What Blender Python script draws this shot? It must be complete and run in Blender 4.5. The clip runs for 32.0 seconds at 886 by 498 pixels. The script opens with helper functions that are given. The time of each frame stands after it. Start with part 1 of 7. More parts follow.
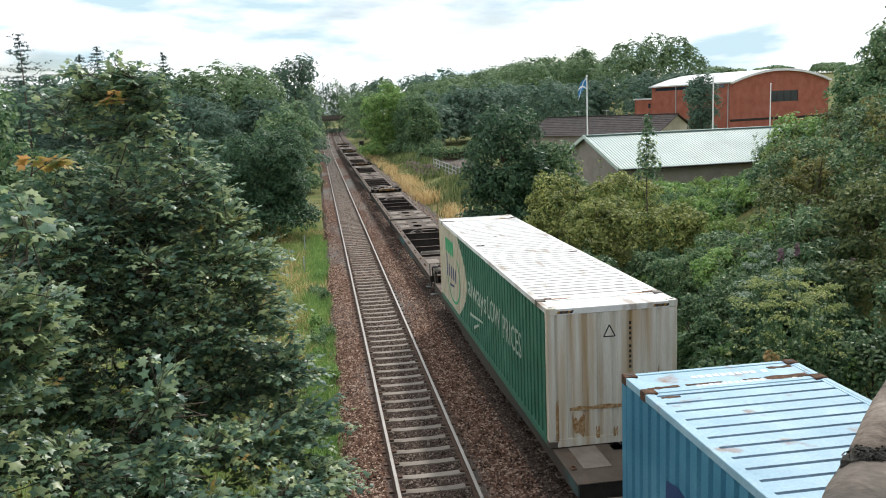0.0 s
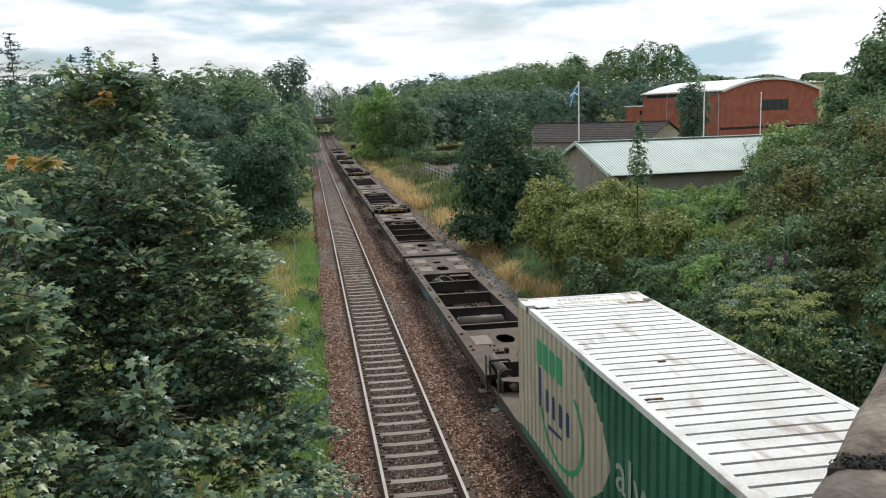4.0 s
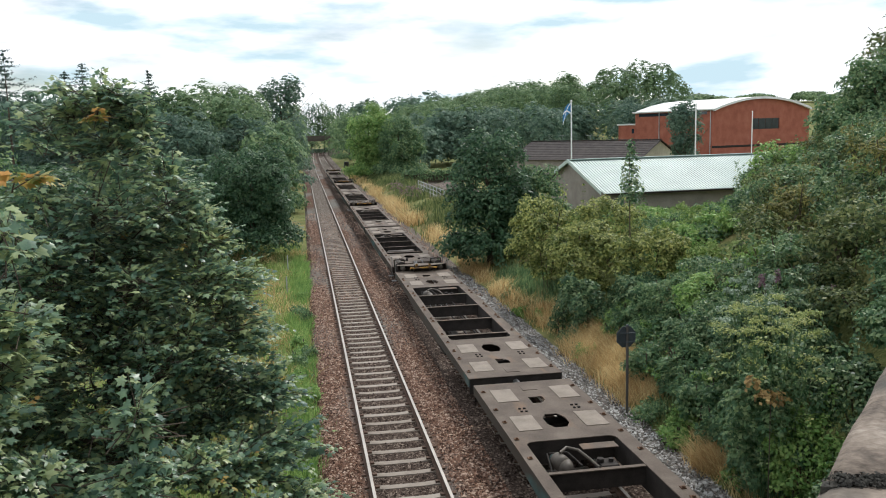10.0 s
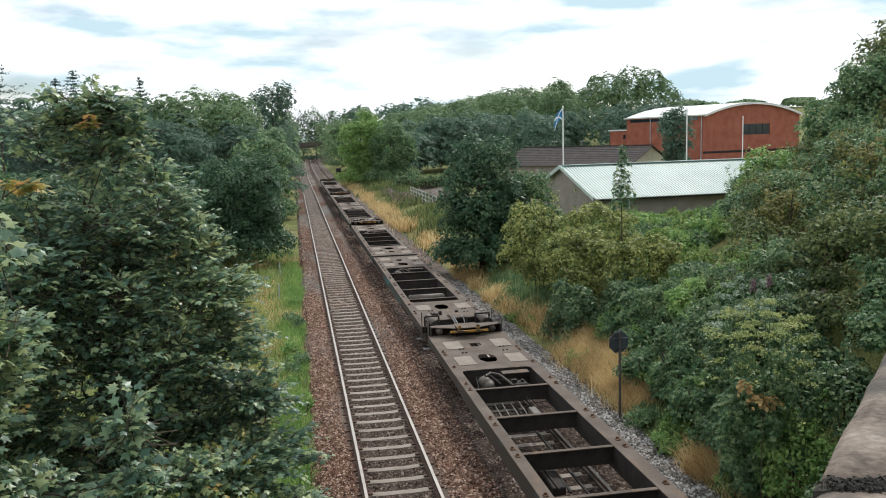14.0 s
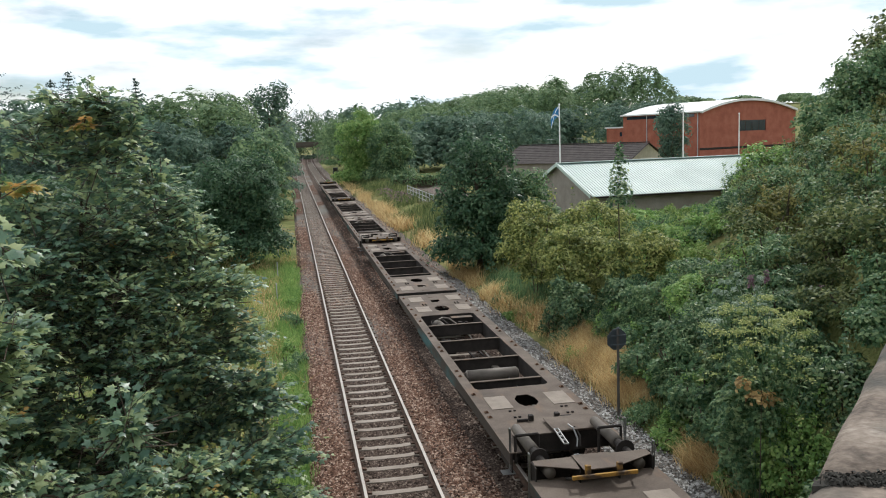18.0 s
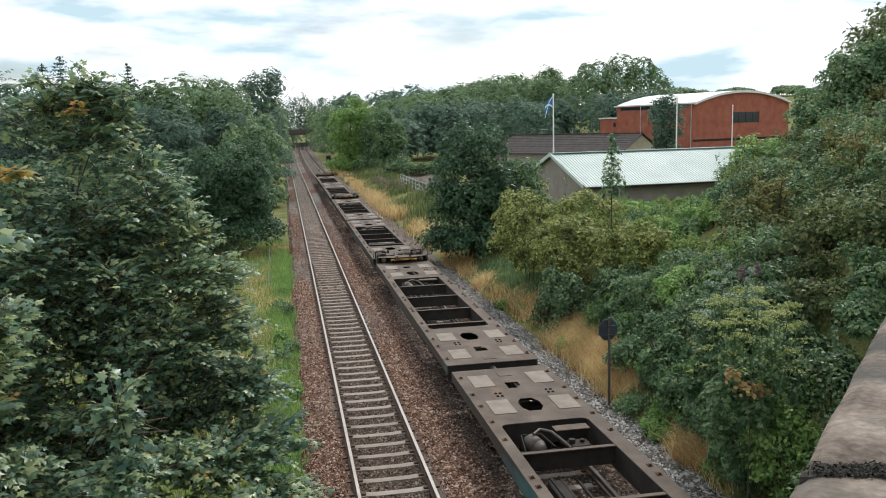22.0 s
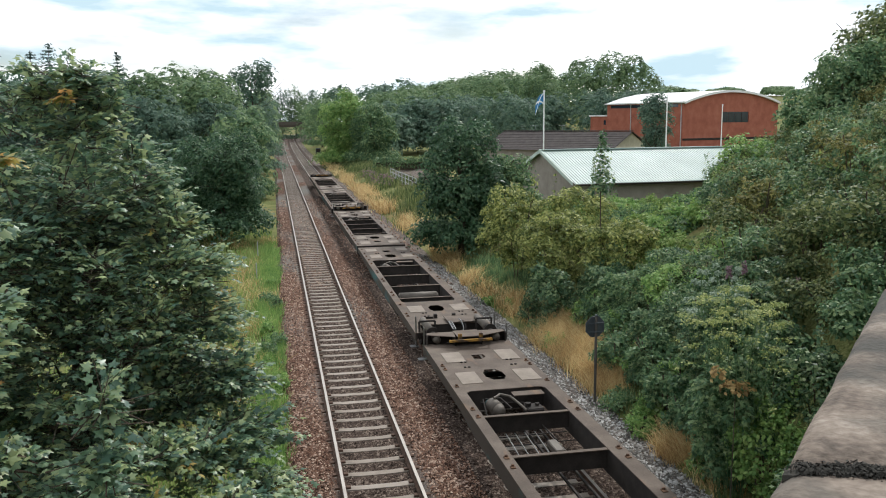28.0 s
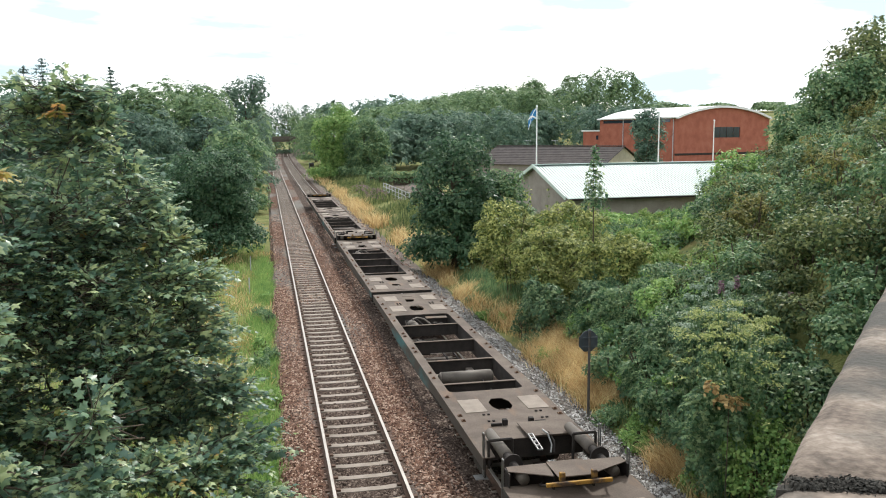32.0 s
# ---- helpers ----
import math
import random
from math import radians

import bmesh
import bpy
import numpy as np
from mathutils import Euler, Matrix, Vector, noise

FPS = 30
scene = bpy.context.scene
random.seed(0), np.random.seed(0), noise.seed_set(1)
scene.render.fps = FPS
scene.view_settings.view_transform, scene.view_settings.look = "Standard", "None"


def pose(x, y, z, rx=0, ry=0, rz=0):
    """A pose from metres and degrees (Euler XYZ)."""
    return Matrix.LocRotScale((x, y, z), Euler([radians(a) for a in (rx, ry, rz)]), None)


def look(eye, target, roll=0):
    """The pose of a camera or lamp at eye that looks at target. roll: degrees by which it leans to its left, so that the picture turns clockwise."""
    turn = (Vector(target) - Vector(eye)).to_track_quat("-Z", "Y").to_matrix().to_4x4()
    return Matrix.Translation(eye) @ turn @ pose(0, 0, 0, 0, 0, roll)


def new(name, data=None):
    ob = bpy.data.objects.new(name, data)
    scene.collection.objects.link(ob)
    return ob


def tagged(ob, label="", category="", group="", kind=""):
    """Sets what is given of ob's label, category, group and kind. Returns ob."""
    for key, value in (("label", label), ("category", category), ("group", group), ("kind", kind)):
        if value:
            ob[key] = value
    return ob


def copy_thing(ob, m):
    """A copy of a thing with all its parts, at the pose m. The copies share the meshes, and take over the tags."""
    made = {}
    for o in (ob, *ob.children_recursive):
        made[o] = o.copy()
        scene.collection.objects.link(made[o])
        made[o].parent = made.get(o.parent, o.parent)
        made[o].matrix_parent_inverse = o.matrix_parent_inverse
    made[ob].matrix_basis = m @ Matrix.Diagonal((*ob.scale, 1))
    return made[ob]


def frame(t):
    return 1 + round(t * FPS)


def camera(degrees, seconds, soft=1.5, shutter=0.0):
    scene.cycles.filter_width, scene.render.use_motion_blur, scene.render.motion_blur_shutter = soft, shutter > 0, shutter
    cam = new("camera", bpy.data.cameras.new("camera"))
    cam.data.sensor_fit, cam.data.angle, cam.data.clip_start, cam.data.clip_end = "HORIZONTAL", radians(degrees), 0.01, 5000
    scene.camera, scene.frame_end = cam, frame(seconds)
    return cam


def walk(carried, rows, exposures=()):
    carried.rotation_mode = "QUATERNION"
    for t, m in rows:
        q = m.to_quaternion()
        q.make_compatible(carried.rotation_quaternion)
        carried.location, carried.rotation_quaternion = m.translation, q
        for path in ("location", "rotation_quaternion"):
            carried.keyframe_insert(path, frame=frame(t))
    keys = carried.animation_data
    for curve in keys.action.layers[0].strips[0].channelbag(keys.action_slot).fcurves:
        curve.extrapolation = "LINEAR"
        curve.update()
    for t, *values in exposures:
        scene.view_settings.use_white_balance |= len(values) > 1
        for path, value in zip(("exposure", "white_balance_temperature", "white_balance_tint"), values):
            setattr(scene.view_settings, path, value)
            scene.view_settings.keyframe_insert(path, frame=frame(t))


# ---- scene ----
cam = camera(55.66, 32.0, 1.0)
EYE = (-1.862, 0.0, 7.171)
# seconds, yaw, pitch, roll of the hand-held camera
PATH = [(0, -8.52, -9.40, 2.34), (0.5, -8.95, -9.41, 2.01), (1, -9.06, -9.49, 2.12), (1.5, -9.13, -9.52, 1.72), (2, -9.28, -9.63, 1.76), (2.5, -9.27, -9.59, 1.87), (3, -9.21, -9.50, 1.95), (3.5, -9.21, -9.29, 1.74), (5.5, -8.73, -8.80, 1.64), (6, -8.69, -8.74, 1.68), (6.5, -8.77, -8.71, 1.64), (7, -8.91, -8.65, 1.59), (7.5, -8.92, -8.59, 1.54), (8, -9.49, -8.01, 1.36), (8.5, -9.21, -8.00, 1.99), (9, -9.12, -7.91, 1.45), (9.5, -9.16, -7.92, 1.42), (10, -9.52, -7.94, 1.47), (10.5, -9.71, -7.99, 1.50), (11, -9.86, -7.92, 1.39), (11.5, -9.87, -7.88, 1.45), (12, -9.89, -7.77, 1.45), (12.5, -9.59, -7.52, 1.52), (13, -9.69, -7.47, 1.66), (13.5, -9.86, -7.45, 1.52), (14, -10.06, -7.54, 1.60), (14.5, -10.16, -7.55, 1.38), (16.5, -10.20, -7.63, 2.03), (17, -10.17, -7.63, 2.02), (17.5, -10.28, -7.52, 2.03), (18, -10.29, -7.64, 2.04), (18.5, -10.53, -7.54, 1.82), (19, -10.40, -7.60, 1.81), (19.5, -10.40, -7.65, 1.48), (20, -10.24, -7.75, 1.61), (20.5, -10.22, -7.94, 1.79), (21, -10.46, -8.30, 1.48), (21.5, -10.59, -8.40, 1.47), (22, -10.72, -8.40, 1.45), (22.5, -10.76, -8.38, 1.57), (23, -10.73, -8.36, 1.49), (23.5, -10.62, -8.36, 1.77), (24, -10.62, -8.40, 1.57), (24.5, -10.34, -8.23, 1.58), (25, -10.45, -8.00, 1.30), (25.5, -10.55, -8.06, 1.19), (27.5, -11.13, -8.79, 0.72), (28, -11.36, -8.76, 0.48), (28.5, -11.41, -8.72, 0.45), (29, -11.61, -8.21, 0.12), (29.5, -11.59, -8.13, 0.18), (30, -11.66, -7.85, 0.17), (30.5, -11.73, -7.86, 0.20), (31, -11.69, -7.82, 0.36), (31.5, -11.81, -7.74, 0.26), (32, -11.82, -7.77, 0.42)]
EXPOSED = [(0, -0.16, 6280, 10), (1.5, -0.2, 6280, 10), (3, -0.36, 6280, 10), (3.5, -0.4, 6280, 10), (5.5, -0.54, 6280, 10), (7, -0.46, 6280, 10), (9, -0.19, 6280, 10), (20, -0.22, 6280, 10), (28, -0.17, 6280, 10), (29.5, 0.19, 6330, 10), (32, 0.26, 6380, 10)]
walk(cam, [(t, pose(*EYE, 90 + p, r, w)) for t, w, p, r in PATH], EXPOSED)
# how far the train has rolled towards the bridge, in metres
ROLLED = [(0, 0), (1, 3.22), (2, 6.4), (3, 9.48), (3.5, 10.95), (4.5, 13.6), (5.5, 16.2), (6.5, 18.98), (7.5, 21.8), (8.25, 23.95), (9, 26.2), (10, 29.22), (11, 32.2), (12, 35.2), (13, 38.15), (14, 41.1), (15.5, 45.5), (17, 49.9), (18, 53.05), (19, 56.18), (20, 59.3), (21, 62.42), (22, 65.55), (23, 68.55), (24, 71.5), (25, 74.25), (26, 76.75), (27, 79.1), (28, 81.4), (29, 83.78), (30, 86.05), (31, 88.2), (32, 90.3)]

# ---- light ----
scene.view_settings.exposure = 0.0
SUN_AZ, SUN_EL = radians(34), radians(45)      # azimuth from straight ahead (+y) towards the right (+x)


def make_world():
    w = bpy.data.worlds.new("sky")
    scene.world = w
    w.use_nodes = True
    nt = w.node_tree
    nt.nodes.clear()
    out = nt.nodes.new("ShaderNodeOutputWorld")
    bg = nt.nodes.new("ShaderNodeBackground")
    sky = nt.nodes.new("ShaderNodeTexSky")
    sky.sky_type = "NISHITA"
    sky.sun_disc = False
    sky.sun_elevation, sky.sun_rotation = SUN_EL, SUN_AZ
    dim = nt.nodes.new("ShaderNodeMix")
    dim.data_type, dim.blend_type = "RGBA", "MULTIPLY"
    dim.inputs[0].default_value = 1.0
    dim.inputs[7].default_value = (0.11, 0.11, 0.11, 1)
    co = nt.nodes.new("ShaderNodeTexCoord")
    mp = nt.nodes.new("ShaderNodeMapping")
    mp.inputs["Scale"].default_value = (2.2, 2.2, 9.0)
    mp.inputs["Location"].default_value = (0.4, 1.3, 0.2)
    n1 = nt.nodes.new("ShaderNodeTexNoise")
    n1.inputs["Scale"].default_value, n1.inputs["Detail"].default_value = 1.6, 7
    n1.inputs["Roughness"].default_value = 0.55
    r1 = nt.nodes.new("ShaderNodeValToRGB")
    r1.color_ramp.elements[0].position, r1.color_ramp.elements[1].position = 0.30, 0.46
    n2 = nt.nodes.new("ShaderNodeTexNoise")
    n2.inputs["Scale"].default_value, n2.inputs["Detail"].default_value = 2.6, 6
    r2 = nt.nodes.new("ShaderNodeValToRGB")
    r2.color_ramp.elements[0].position, r2.color_ramp.elements[1].position = 0.37, 0.51
    r2.color_ramp.elements[0].color = (0.74, 0.96, 1.05, 1)
    r2.color_ramp.elements[1].color = (1.52, 1.53, 1.55, 1)
    mix = nt.nodes.new("ShaderNodeMix")
    mix.data_type = "RGBA"
    L = nt.links.new
    L(co.outputs["Generated"], mp.inputs["Vector"])
    L(mp.outputs["Vector"], n1.inputs["Vector"])
    L(mp.outputs["Vector"], n2.inputs["Vector"])
    L(n1.outputs["Fac"], r1.inputs["Fac"])
    L(n2.outputs["Fac"], r2.inputs["Fac"])
    L(sky.outputs["Color"], dim.inputs[6])
    L(r1.outputs["Color"], mix.inputs[0])
    L(dim.outputs[2], mix.inputs[6])
    L(r2.outputs["Color"], mix.inputs[7])
    L(mix.outputs[2], bg.inputs["Color"])
    L(bg.outputs["Background"], out.inputs["Surface"])
    bg.inputs["Strength"].default_value = 1.0


make_world()
sun = new("sun", bpy.data.lights.new("sun", "SUN"))
sun.data.energy, sun.data.angle, sun.data.color = 3.0, radians(3), (1.0, 0.96, 0.88)
sun.matrix_world = look((math.sin(SUN_AZ) * math.cos(SUN_EL) * 50, math.cos(SUN_AZ) * math.cos(SUN_EL) * 50, math.sin(SUN_EL) * 50), (0, 0, 0))


# ---- materials ----
def mat(name, stops, scale=4.0, rough=0.8, metal=0.0, bump=0.3, fine=60.0, island=0.0, spec=0.3, stretch=(1, 1, 1), stain=None, translucent=0.0, obrand=0.0, bump_dist=0.01):
    """A surface with a colour ramp over two scales of noise, grain in relief, and optional stains, per-piece variation and light through leaves."""
    m = bpy.data.materials.new(name)
    m.use_nodes = True
    nt = m.node_tree
    L = nt.links.new
    bsdf = nt.nodes["Principled BSDF"]
    co = nt.nodes.new("ShaderNodeTexCoord")
    mp = nt.nodes.new("ShaderNodeMapping")
    mp.inputs["Scale"].default_value = stretch
    L(co.outputs["Object"], mp.inputs["Vector"])
    n1 = nt.nodes.new("ShaderNodeTexNoise")
    n1.inputs["Scale"].default_value, n1.inputs["Detail"].default_value = scale, 5
    n2 = nt.nodes.new("ShaderNodeTexNoise")
    n2.inputs["Scale"].default_value, n2.inputs["Detail"].default_value = fine, 3
    L(mp.outputs["Vector"], n1.inputs["Vector"])
    L(mp.outputs["Vector"], n2.inputs["Vector"])
    add = nt.nodes.new("ShaderNodeMath")
    add.operation = "MULTIPLY_ADD"
    L(n2.outputs["Fac"], add.inputs[0])
    add.inputs[1].default_value = 0.45
    sub = nt.nodes.new("ShaderNodeMath")
    sub.operation = "MULTIPLY_ADD"
    L(n1.outputs["Fac"], sub.inputs[0])
    sub.inputs[1].default_value, sub.inputs[2].default_value = 0.9, -0.17
    L(sub.outputs[0], add.inputs[2])
    fac = add.outputs[0]
    if island or obrand:
        src = nt.nodes.new("ShaderNodeNewGeometry" if island else "ShaderNodeObjectInfo")
        v = nt.nodes.new("ShaderNodeMath")
        v.operation = "MULTIPLY_ADD"
        L(src.outputs["Random Per Island" if island else "Random"], v.inputs[0])
        v.inputs[1].default_value = island or obrand
        s2 = nt.nodes.new("ShaderNodeMath")
        s2.operation = "SUBTRACT"
        L(fac, s2.inputs[0])
        s2.inputs[1].default_value = (island or obrand) / 2
        L(s2.outputs[0], v.inputs[2])
        fac = v.outputs[0]
    ramp = nt.nodes.new("ShaderNodeValToRGB")
    els = ramp.color_ramp.elements
    while len(els) < len(stops):
        els.new(0.5)
    for e, (p, c) in zip(els, stops):
        e.position, e.color = p, (*c, 1)
    L(fac, ramp.inputs["Fac"])
    col = ramp.outputs["Color"]
    if stain:
        c, s, lo, hi, st = stain
        mp2 = nt.nodes.new("ShaderNodeMapping")
        mp2.inputs["Scale"].default_value = st
        L(co.outputs["Object"], mp2.inputs["Vector"])
        n3 = nt.nodes.new("ShaderNodeTexNoise")
        n3.inputs["Scale"].default_value, n3.inputs["Detail"].default_value = s, 6
        L(mp2.outputs["Vector"], n3.inputs["Vector"])
        r3 = nt.nodes.new("ShaderNodeMapRange")
        r3.inputs["From Min"].default_value, r3.inputs["From Max"].default_value = lo, hi
        L(n3.outputs["Fac"], r3.inputs["Value"])
        mx = nt.nodes.new("ShaderNodeMix")
        mx.data_type = "RGBA"
        L(r3.outputs["Result"], mx.inputs[0])
        L(col, mx.inputs[6])
        mx.inputs[7].default_value = (*c, 1)
        col = mx.outputs[2]
    L(col, bsdf.inputs["Base Color"])
    bsdf.inputs["Roughness"].default_value, bsdf.inputs["Metallic"].default_value = rough, metal
    bsdf.inputs["Specular IOR Level"].default_value = spec
    if bump:
        b = nt.nodes.new("ShaderNodeBump")
        b.inputs["Strength"].default_value, b.inputs["Distance"].default_value = bump, bump_dist
        L(n2.outputs["Fac"], b.inputs["Height"])
        L(b.outputs["Normal"], bsdf.inputs["Normal"])
    if translucent:
        tr = nt.nodes.new("ShaderNodeBsdfTranslucent")
        L(col, tr.inputs["Color"])
        ms = nt.nodes.new("ShaderNodeMixShader")
        ms.inputs[0].default_value = translucent
        L(bsdf.outputs[0], ms.inputs[1])
        L(tr.outputs[0], ms.inputs[2])
        L(ms.outputs[0], nt.nodes["Material Output"].inputs["Surface"])
    return m


def leafy(name, dark, mid, light, rough=0.5, scale=1.2, island=0.7, translucent=0.42, spec=0.2, gain=1.95):
    d, m, l = ([min(0.8, v * gain) for v in c] for c in (dark, mid, light))
    return mat(name, [(0.15, d), (0.5, m), (0.9, l)], scale, rough, 0, 0, 9.0, island, spec, translucent=translucent)


M_BALLAST = mat("ballast", [(0.25, (0.020, 0.012, 0.009)), (0.47, (0.096, 0.053, 0.037)), (0.62, (0.180, 0.109, 0.079)), (0.82, (0.33, 0.235, 0.19))], 22, 0.95, 0, 1.0, 30, spec=0.1, stain=((0.17, 0.16, 0.145), 0.35, 0.45, 0.62, (1, 0.25, 1)), bump_dist=0.05)
M_BALLAST_DARK = mat("grimy_shaded_ballast", [(0.25, (0.014, 0.010, 0.008)), (0.45, (0.054, 0.037, 0.029)), (0.6, (0.105, 0.076, 0.062)), (0.8, (0.22, 0.18, 0.15))], 22, 0.95, 0, 1.0, 30, spec=0.1, bump_dist=0.05)
M_BALLAST_GREY = mat("grey_ballast", [(0.25, (0.025, 0.021, 0.018)), (0.45, (0.102, 0.081, 0.068)), (0.6, (0.187, 0.157, 0.136)), (0.8, (0.374, 0.348, 0.323))], 22, 0.95, 0, 1.0, 30, spec=0.1, bump_dist=0.05)
M_STONE_CHIP = mat("ballast_stone", [(0.12, (0.030, 0.017, 0.012)), (0.35, (0.118, 0.062, 0.042)), (0.6, (0.215, 0.126, 0.089)), (0.9, (0.42, 0.318, 0.25))], 5, 0.95, 0, 0.3, 40, island=0.8, spec=0.1)
M_STONE_DARK = mat("grimy_shaded_stone", [(0.12, (0.022, 0.015, 0.012)), (0.5, (0.082, 0.057, 0.045)), (0.9, (0.24, 0.19, 0.155))], 5, 0.95, 0, 0.3, 40, island=0.8, spec=0.1)
M_STONE_GREY = mat("grey_ballast_stone", [(0.12, (0.051, 0.047, 0.043)), (0.5, (0.178, 0.166, 0.153)), (0.9, (0.425, 0.416, 0.399))], 5, 0.95, 0, 0.3, 40, island=0.8, spec=0.1)
M_SLEEPER = mat("concrete_sleeper", [(0.2, (0.150, 0.123, 0.098)), (0.5, (0.255, 0.215, 0.178)), (0.85, (0.345, 0.302, 0.260))], 3, 0.9, 0, 0.4, 70, obrand=0.25)
M_RAILTOP = mat("polished_rail_head", [(0.2, (0.34, 0.30, 0.265)), (0.8, (0.50, 0.455, 0.41))], 2, 0.45, 0.7, 0.05, 80)
M_RAILRUST = mat("rusted_rail_web", [(0.2, (0.05, 0.032, 0.024)), (0.8, (0.14, 0.085, 0.06))], 6, 0.9, 0, 0.3, 60)
M_GROUND = mat("soil_and_low_grass", [(0.2, (0.07, 0.08, 0.028)), (0.5, (0.14, 0.155, 0.055)), (0.8, (0.25, 0.235, 0.10))], 0.6, 1.0, 0, 0.8, 14, spec=0.1, stain=((0.20, 0.15, 0.07), 0.3, 0.52, 0.7, (1, 1, 1)), bump_dist=0.06)
M_GRASS = leafy("green_grass", (0.06, 0.105, 0.028), (0.125, 0.180, 0.052), (0.23, 0.26, 0.11), 0.7, 0.5, gain=1.85)
M_DRY = leafy("dry_grass", (0.18, 0.115, 0.05), (0.32, 0.22, 0.105), (0.46, 0.36, 0.20), 0.8, 0.6, gain=1.95)
M_SYC = leafy("sycamore_leaf", (0.040, 0.074, 0.053), (0.083, 0.130, 0.078), (0.190, 0.218, 0.106), 0.38, 0.45, spec=0.5, gain=2.3, island=0.85, translucent=0.42)
M_SYC_Y = leafy("yellowing_sycamore_leaf", (0.10, 0.13, 0.04), (0.20, 0.19, 0.055), (0.36, 0.20, 0.075), 0.45, 0.8, gain=1.7)
M_DARKLEAF = leafy("dark_tree_leaf", (0.018, 0.046, 0.024), (0.038, 0.080, 0.040), (0.095, 0.145, 0.075), 0.45, spec=0.25, gain=1.6)
M_MIDLEAF = leafy("green_tree_leaf", (0.031, 0.066, 0.032), (0.066, 0.116, 0.054), (0.142, 0.185, 0.088), 0.5, island=0.85)
M_LIGHTLEAF = leafy("light_green_leaf", (0.050, 0.098, 0.028), (0.098, 0.165, 0.048), (0.18, 0.235, 0.08), 0.5, gain=2.15)
M_OLIVE = leafy("olive_shrub_leaf", (0.030, 0.052, 0.022), (0.078, 0.102, 0.038), (0.17, 0.185, 0.075), 0.55, island=0.9, gain=1.55)
M_HAWTHORN = leafy("hawthorn_leaf", (0.048, 0.070, 0.022), (0.120, 0.142, 0.044), (0.25, 0.255, 0.090), 0.5, island=0.9, gain=1.9)
M_BRAMBLE = leafy("bramble_leaf", (0.026, 0.055, 0.029), (0.058, 0.103, 0.050), (0.150, 0.190, 0.098), 0.45, island=0.9)
M_ELDER = leafy("pale_hogweed", (0.075, 0.105, 0.035), (0.155, 0.185, 0.065), (0.27, 0.27, 0.11), 0.5, gain=2.2)
M_BROWNLEAF = leafy("withered_leaf", (0.12, 0.08, 0.035), (0.24, 0.165, 0.07), (0.38, 0.28, 0.13), 0.7, gain=1.6)
M_CONIFER = leafy("spruce_needle", (0.018, 0.034, 0.030), (0.036, 0.060, 0.050), (0.07, 0.098, 0.08), 0.7)
M_FARLEAF = leafy("far_wood_leaf", (0.036, 0.062, 0.034), (0.066, 0.104, 0.050), (0.118, 0.155, 0.078), 0.6, 0.15, gain=2.4)
M_FARDARK = leafy("far_dark_leaf", (0.028, 0.052, 0.040), (0.050, 0.082, 0.058), (0.088, 0.122, 0.084), 0.6, 0.15, gain=2.35)
M_FLOWER = leafy("pink_flower", (0.10, 0.06, 0.075), (0.17, 0.105, 0.13), (0.24, 0.165, 0.19), 0.6, gain=1.4)
M_UMBEL = leafy("white_umbel", (0.10, 0.145, 0.10), (0.19, 0.245, 0.18), (0.33, 0.38, 0.30), 0.6, gain=1.6)
M_BARK = mat("bark", [(0.2, (0.035, 0.028, 0.02)), (0.8, (0.13, 0.10, 0.075))], 5, 0.95, 0, 0.8, 30, stretch=(1, 1, 0.25))
M_DECK = mat("worn_wagon_deck_steel", [(0.2, (0.052, 0.038, 0.029)), (0.5, (0.100, 0.075, 0.058)), (0.85, (0.160, 0.128, 0.102))], 1.6, 0.78, 0.1, 0.25, 40, stain=((0.155, 0.098, 0.062), 1.3, 0.58, 0.75, (2, 0.6, 1)))
M_PAD = mat("pale_deck_plate", [(0.2, (0.158, 0.128, 0.101)), (0.8, (0.282, 0.238, 0.198))], 3, 0.8, 0.05, 0.2, 50)
M_DARKSTEEL = mat("grimy_underframe_steel", [(0.2, (0.012, 0.010, 0.009)), (0.8, (0.045, 0.037, 0.032))], 4, 0.85, 0.1, 0.3, 40)
M_TEAL = mat("faded_teal_solebar_paint", [(0.2, (0.025, 0.07, 0.075)), (0.5, (0.045, 0.125, 0.13)), (0.85, (0.10, 0.19, 0.19))], 2.0, 0.65, 0, 0.2, 40, stain=((0.055, 0.045, 0.038), 1.2, 0.32, 0.46, (1, 0.35, 1)))
M_STEEL = mat("bare_bright_steel", [(0.2, (0.150, 0.150, 0.145)), (0.8, (0.260, 0.260, 0.255))], 6, 0.4, 0.8, 0.1, 60)
M_CYL = mat("air_tank_paint", [(0.2, (0.07, 0.058, 0.048)), (0.8, (0.14, 0.12, 0.10))], 3, 0.6, 0.1, 0.1, 40)
M_YELLOW = mat("yellow_paint", [(0.2, (0.22, 0.11, 0.02)), (0.8, (0.44, 0.24, 0.045))], 4, 0.75, 0, 0.2, 50, stain=((0.07, 0.045, 0.03), 5, 0.46, 0.62, (1, 1, 1)))
M_WHITEBOX = mat("weathered_white_container_paint", [(0.15, (0.45, 0.40, 0.32)), (0.45, (0.60, 0.57, 0.50)), (0.8, (0.72, 0.71, 0.66))], 1.2, 0.55, 0, 0.15, 30, stain=((0.40, 0.26, 0.12), 0.8, 0.42, 0.74, (6, 6, 0.22)), stretch=(3, 3, 0.3))
M_ROOFWHITE = mat("chalky_white_container_roof", [(0.15, (0.48, 0.46, 0.43)), (0.5, (0.70, 0.69, 0.67)), (0.85, (0.82, 0.81, 0.80))], 1.8, 0.6, 0, 0.1, 30, stain=((0.30, 0.22, 0.16), 1.0, 0.58, 0.74, (3, 0.7, 1)))
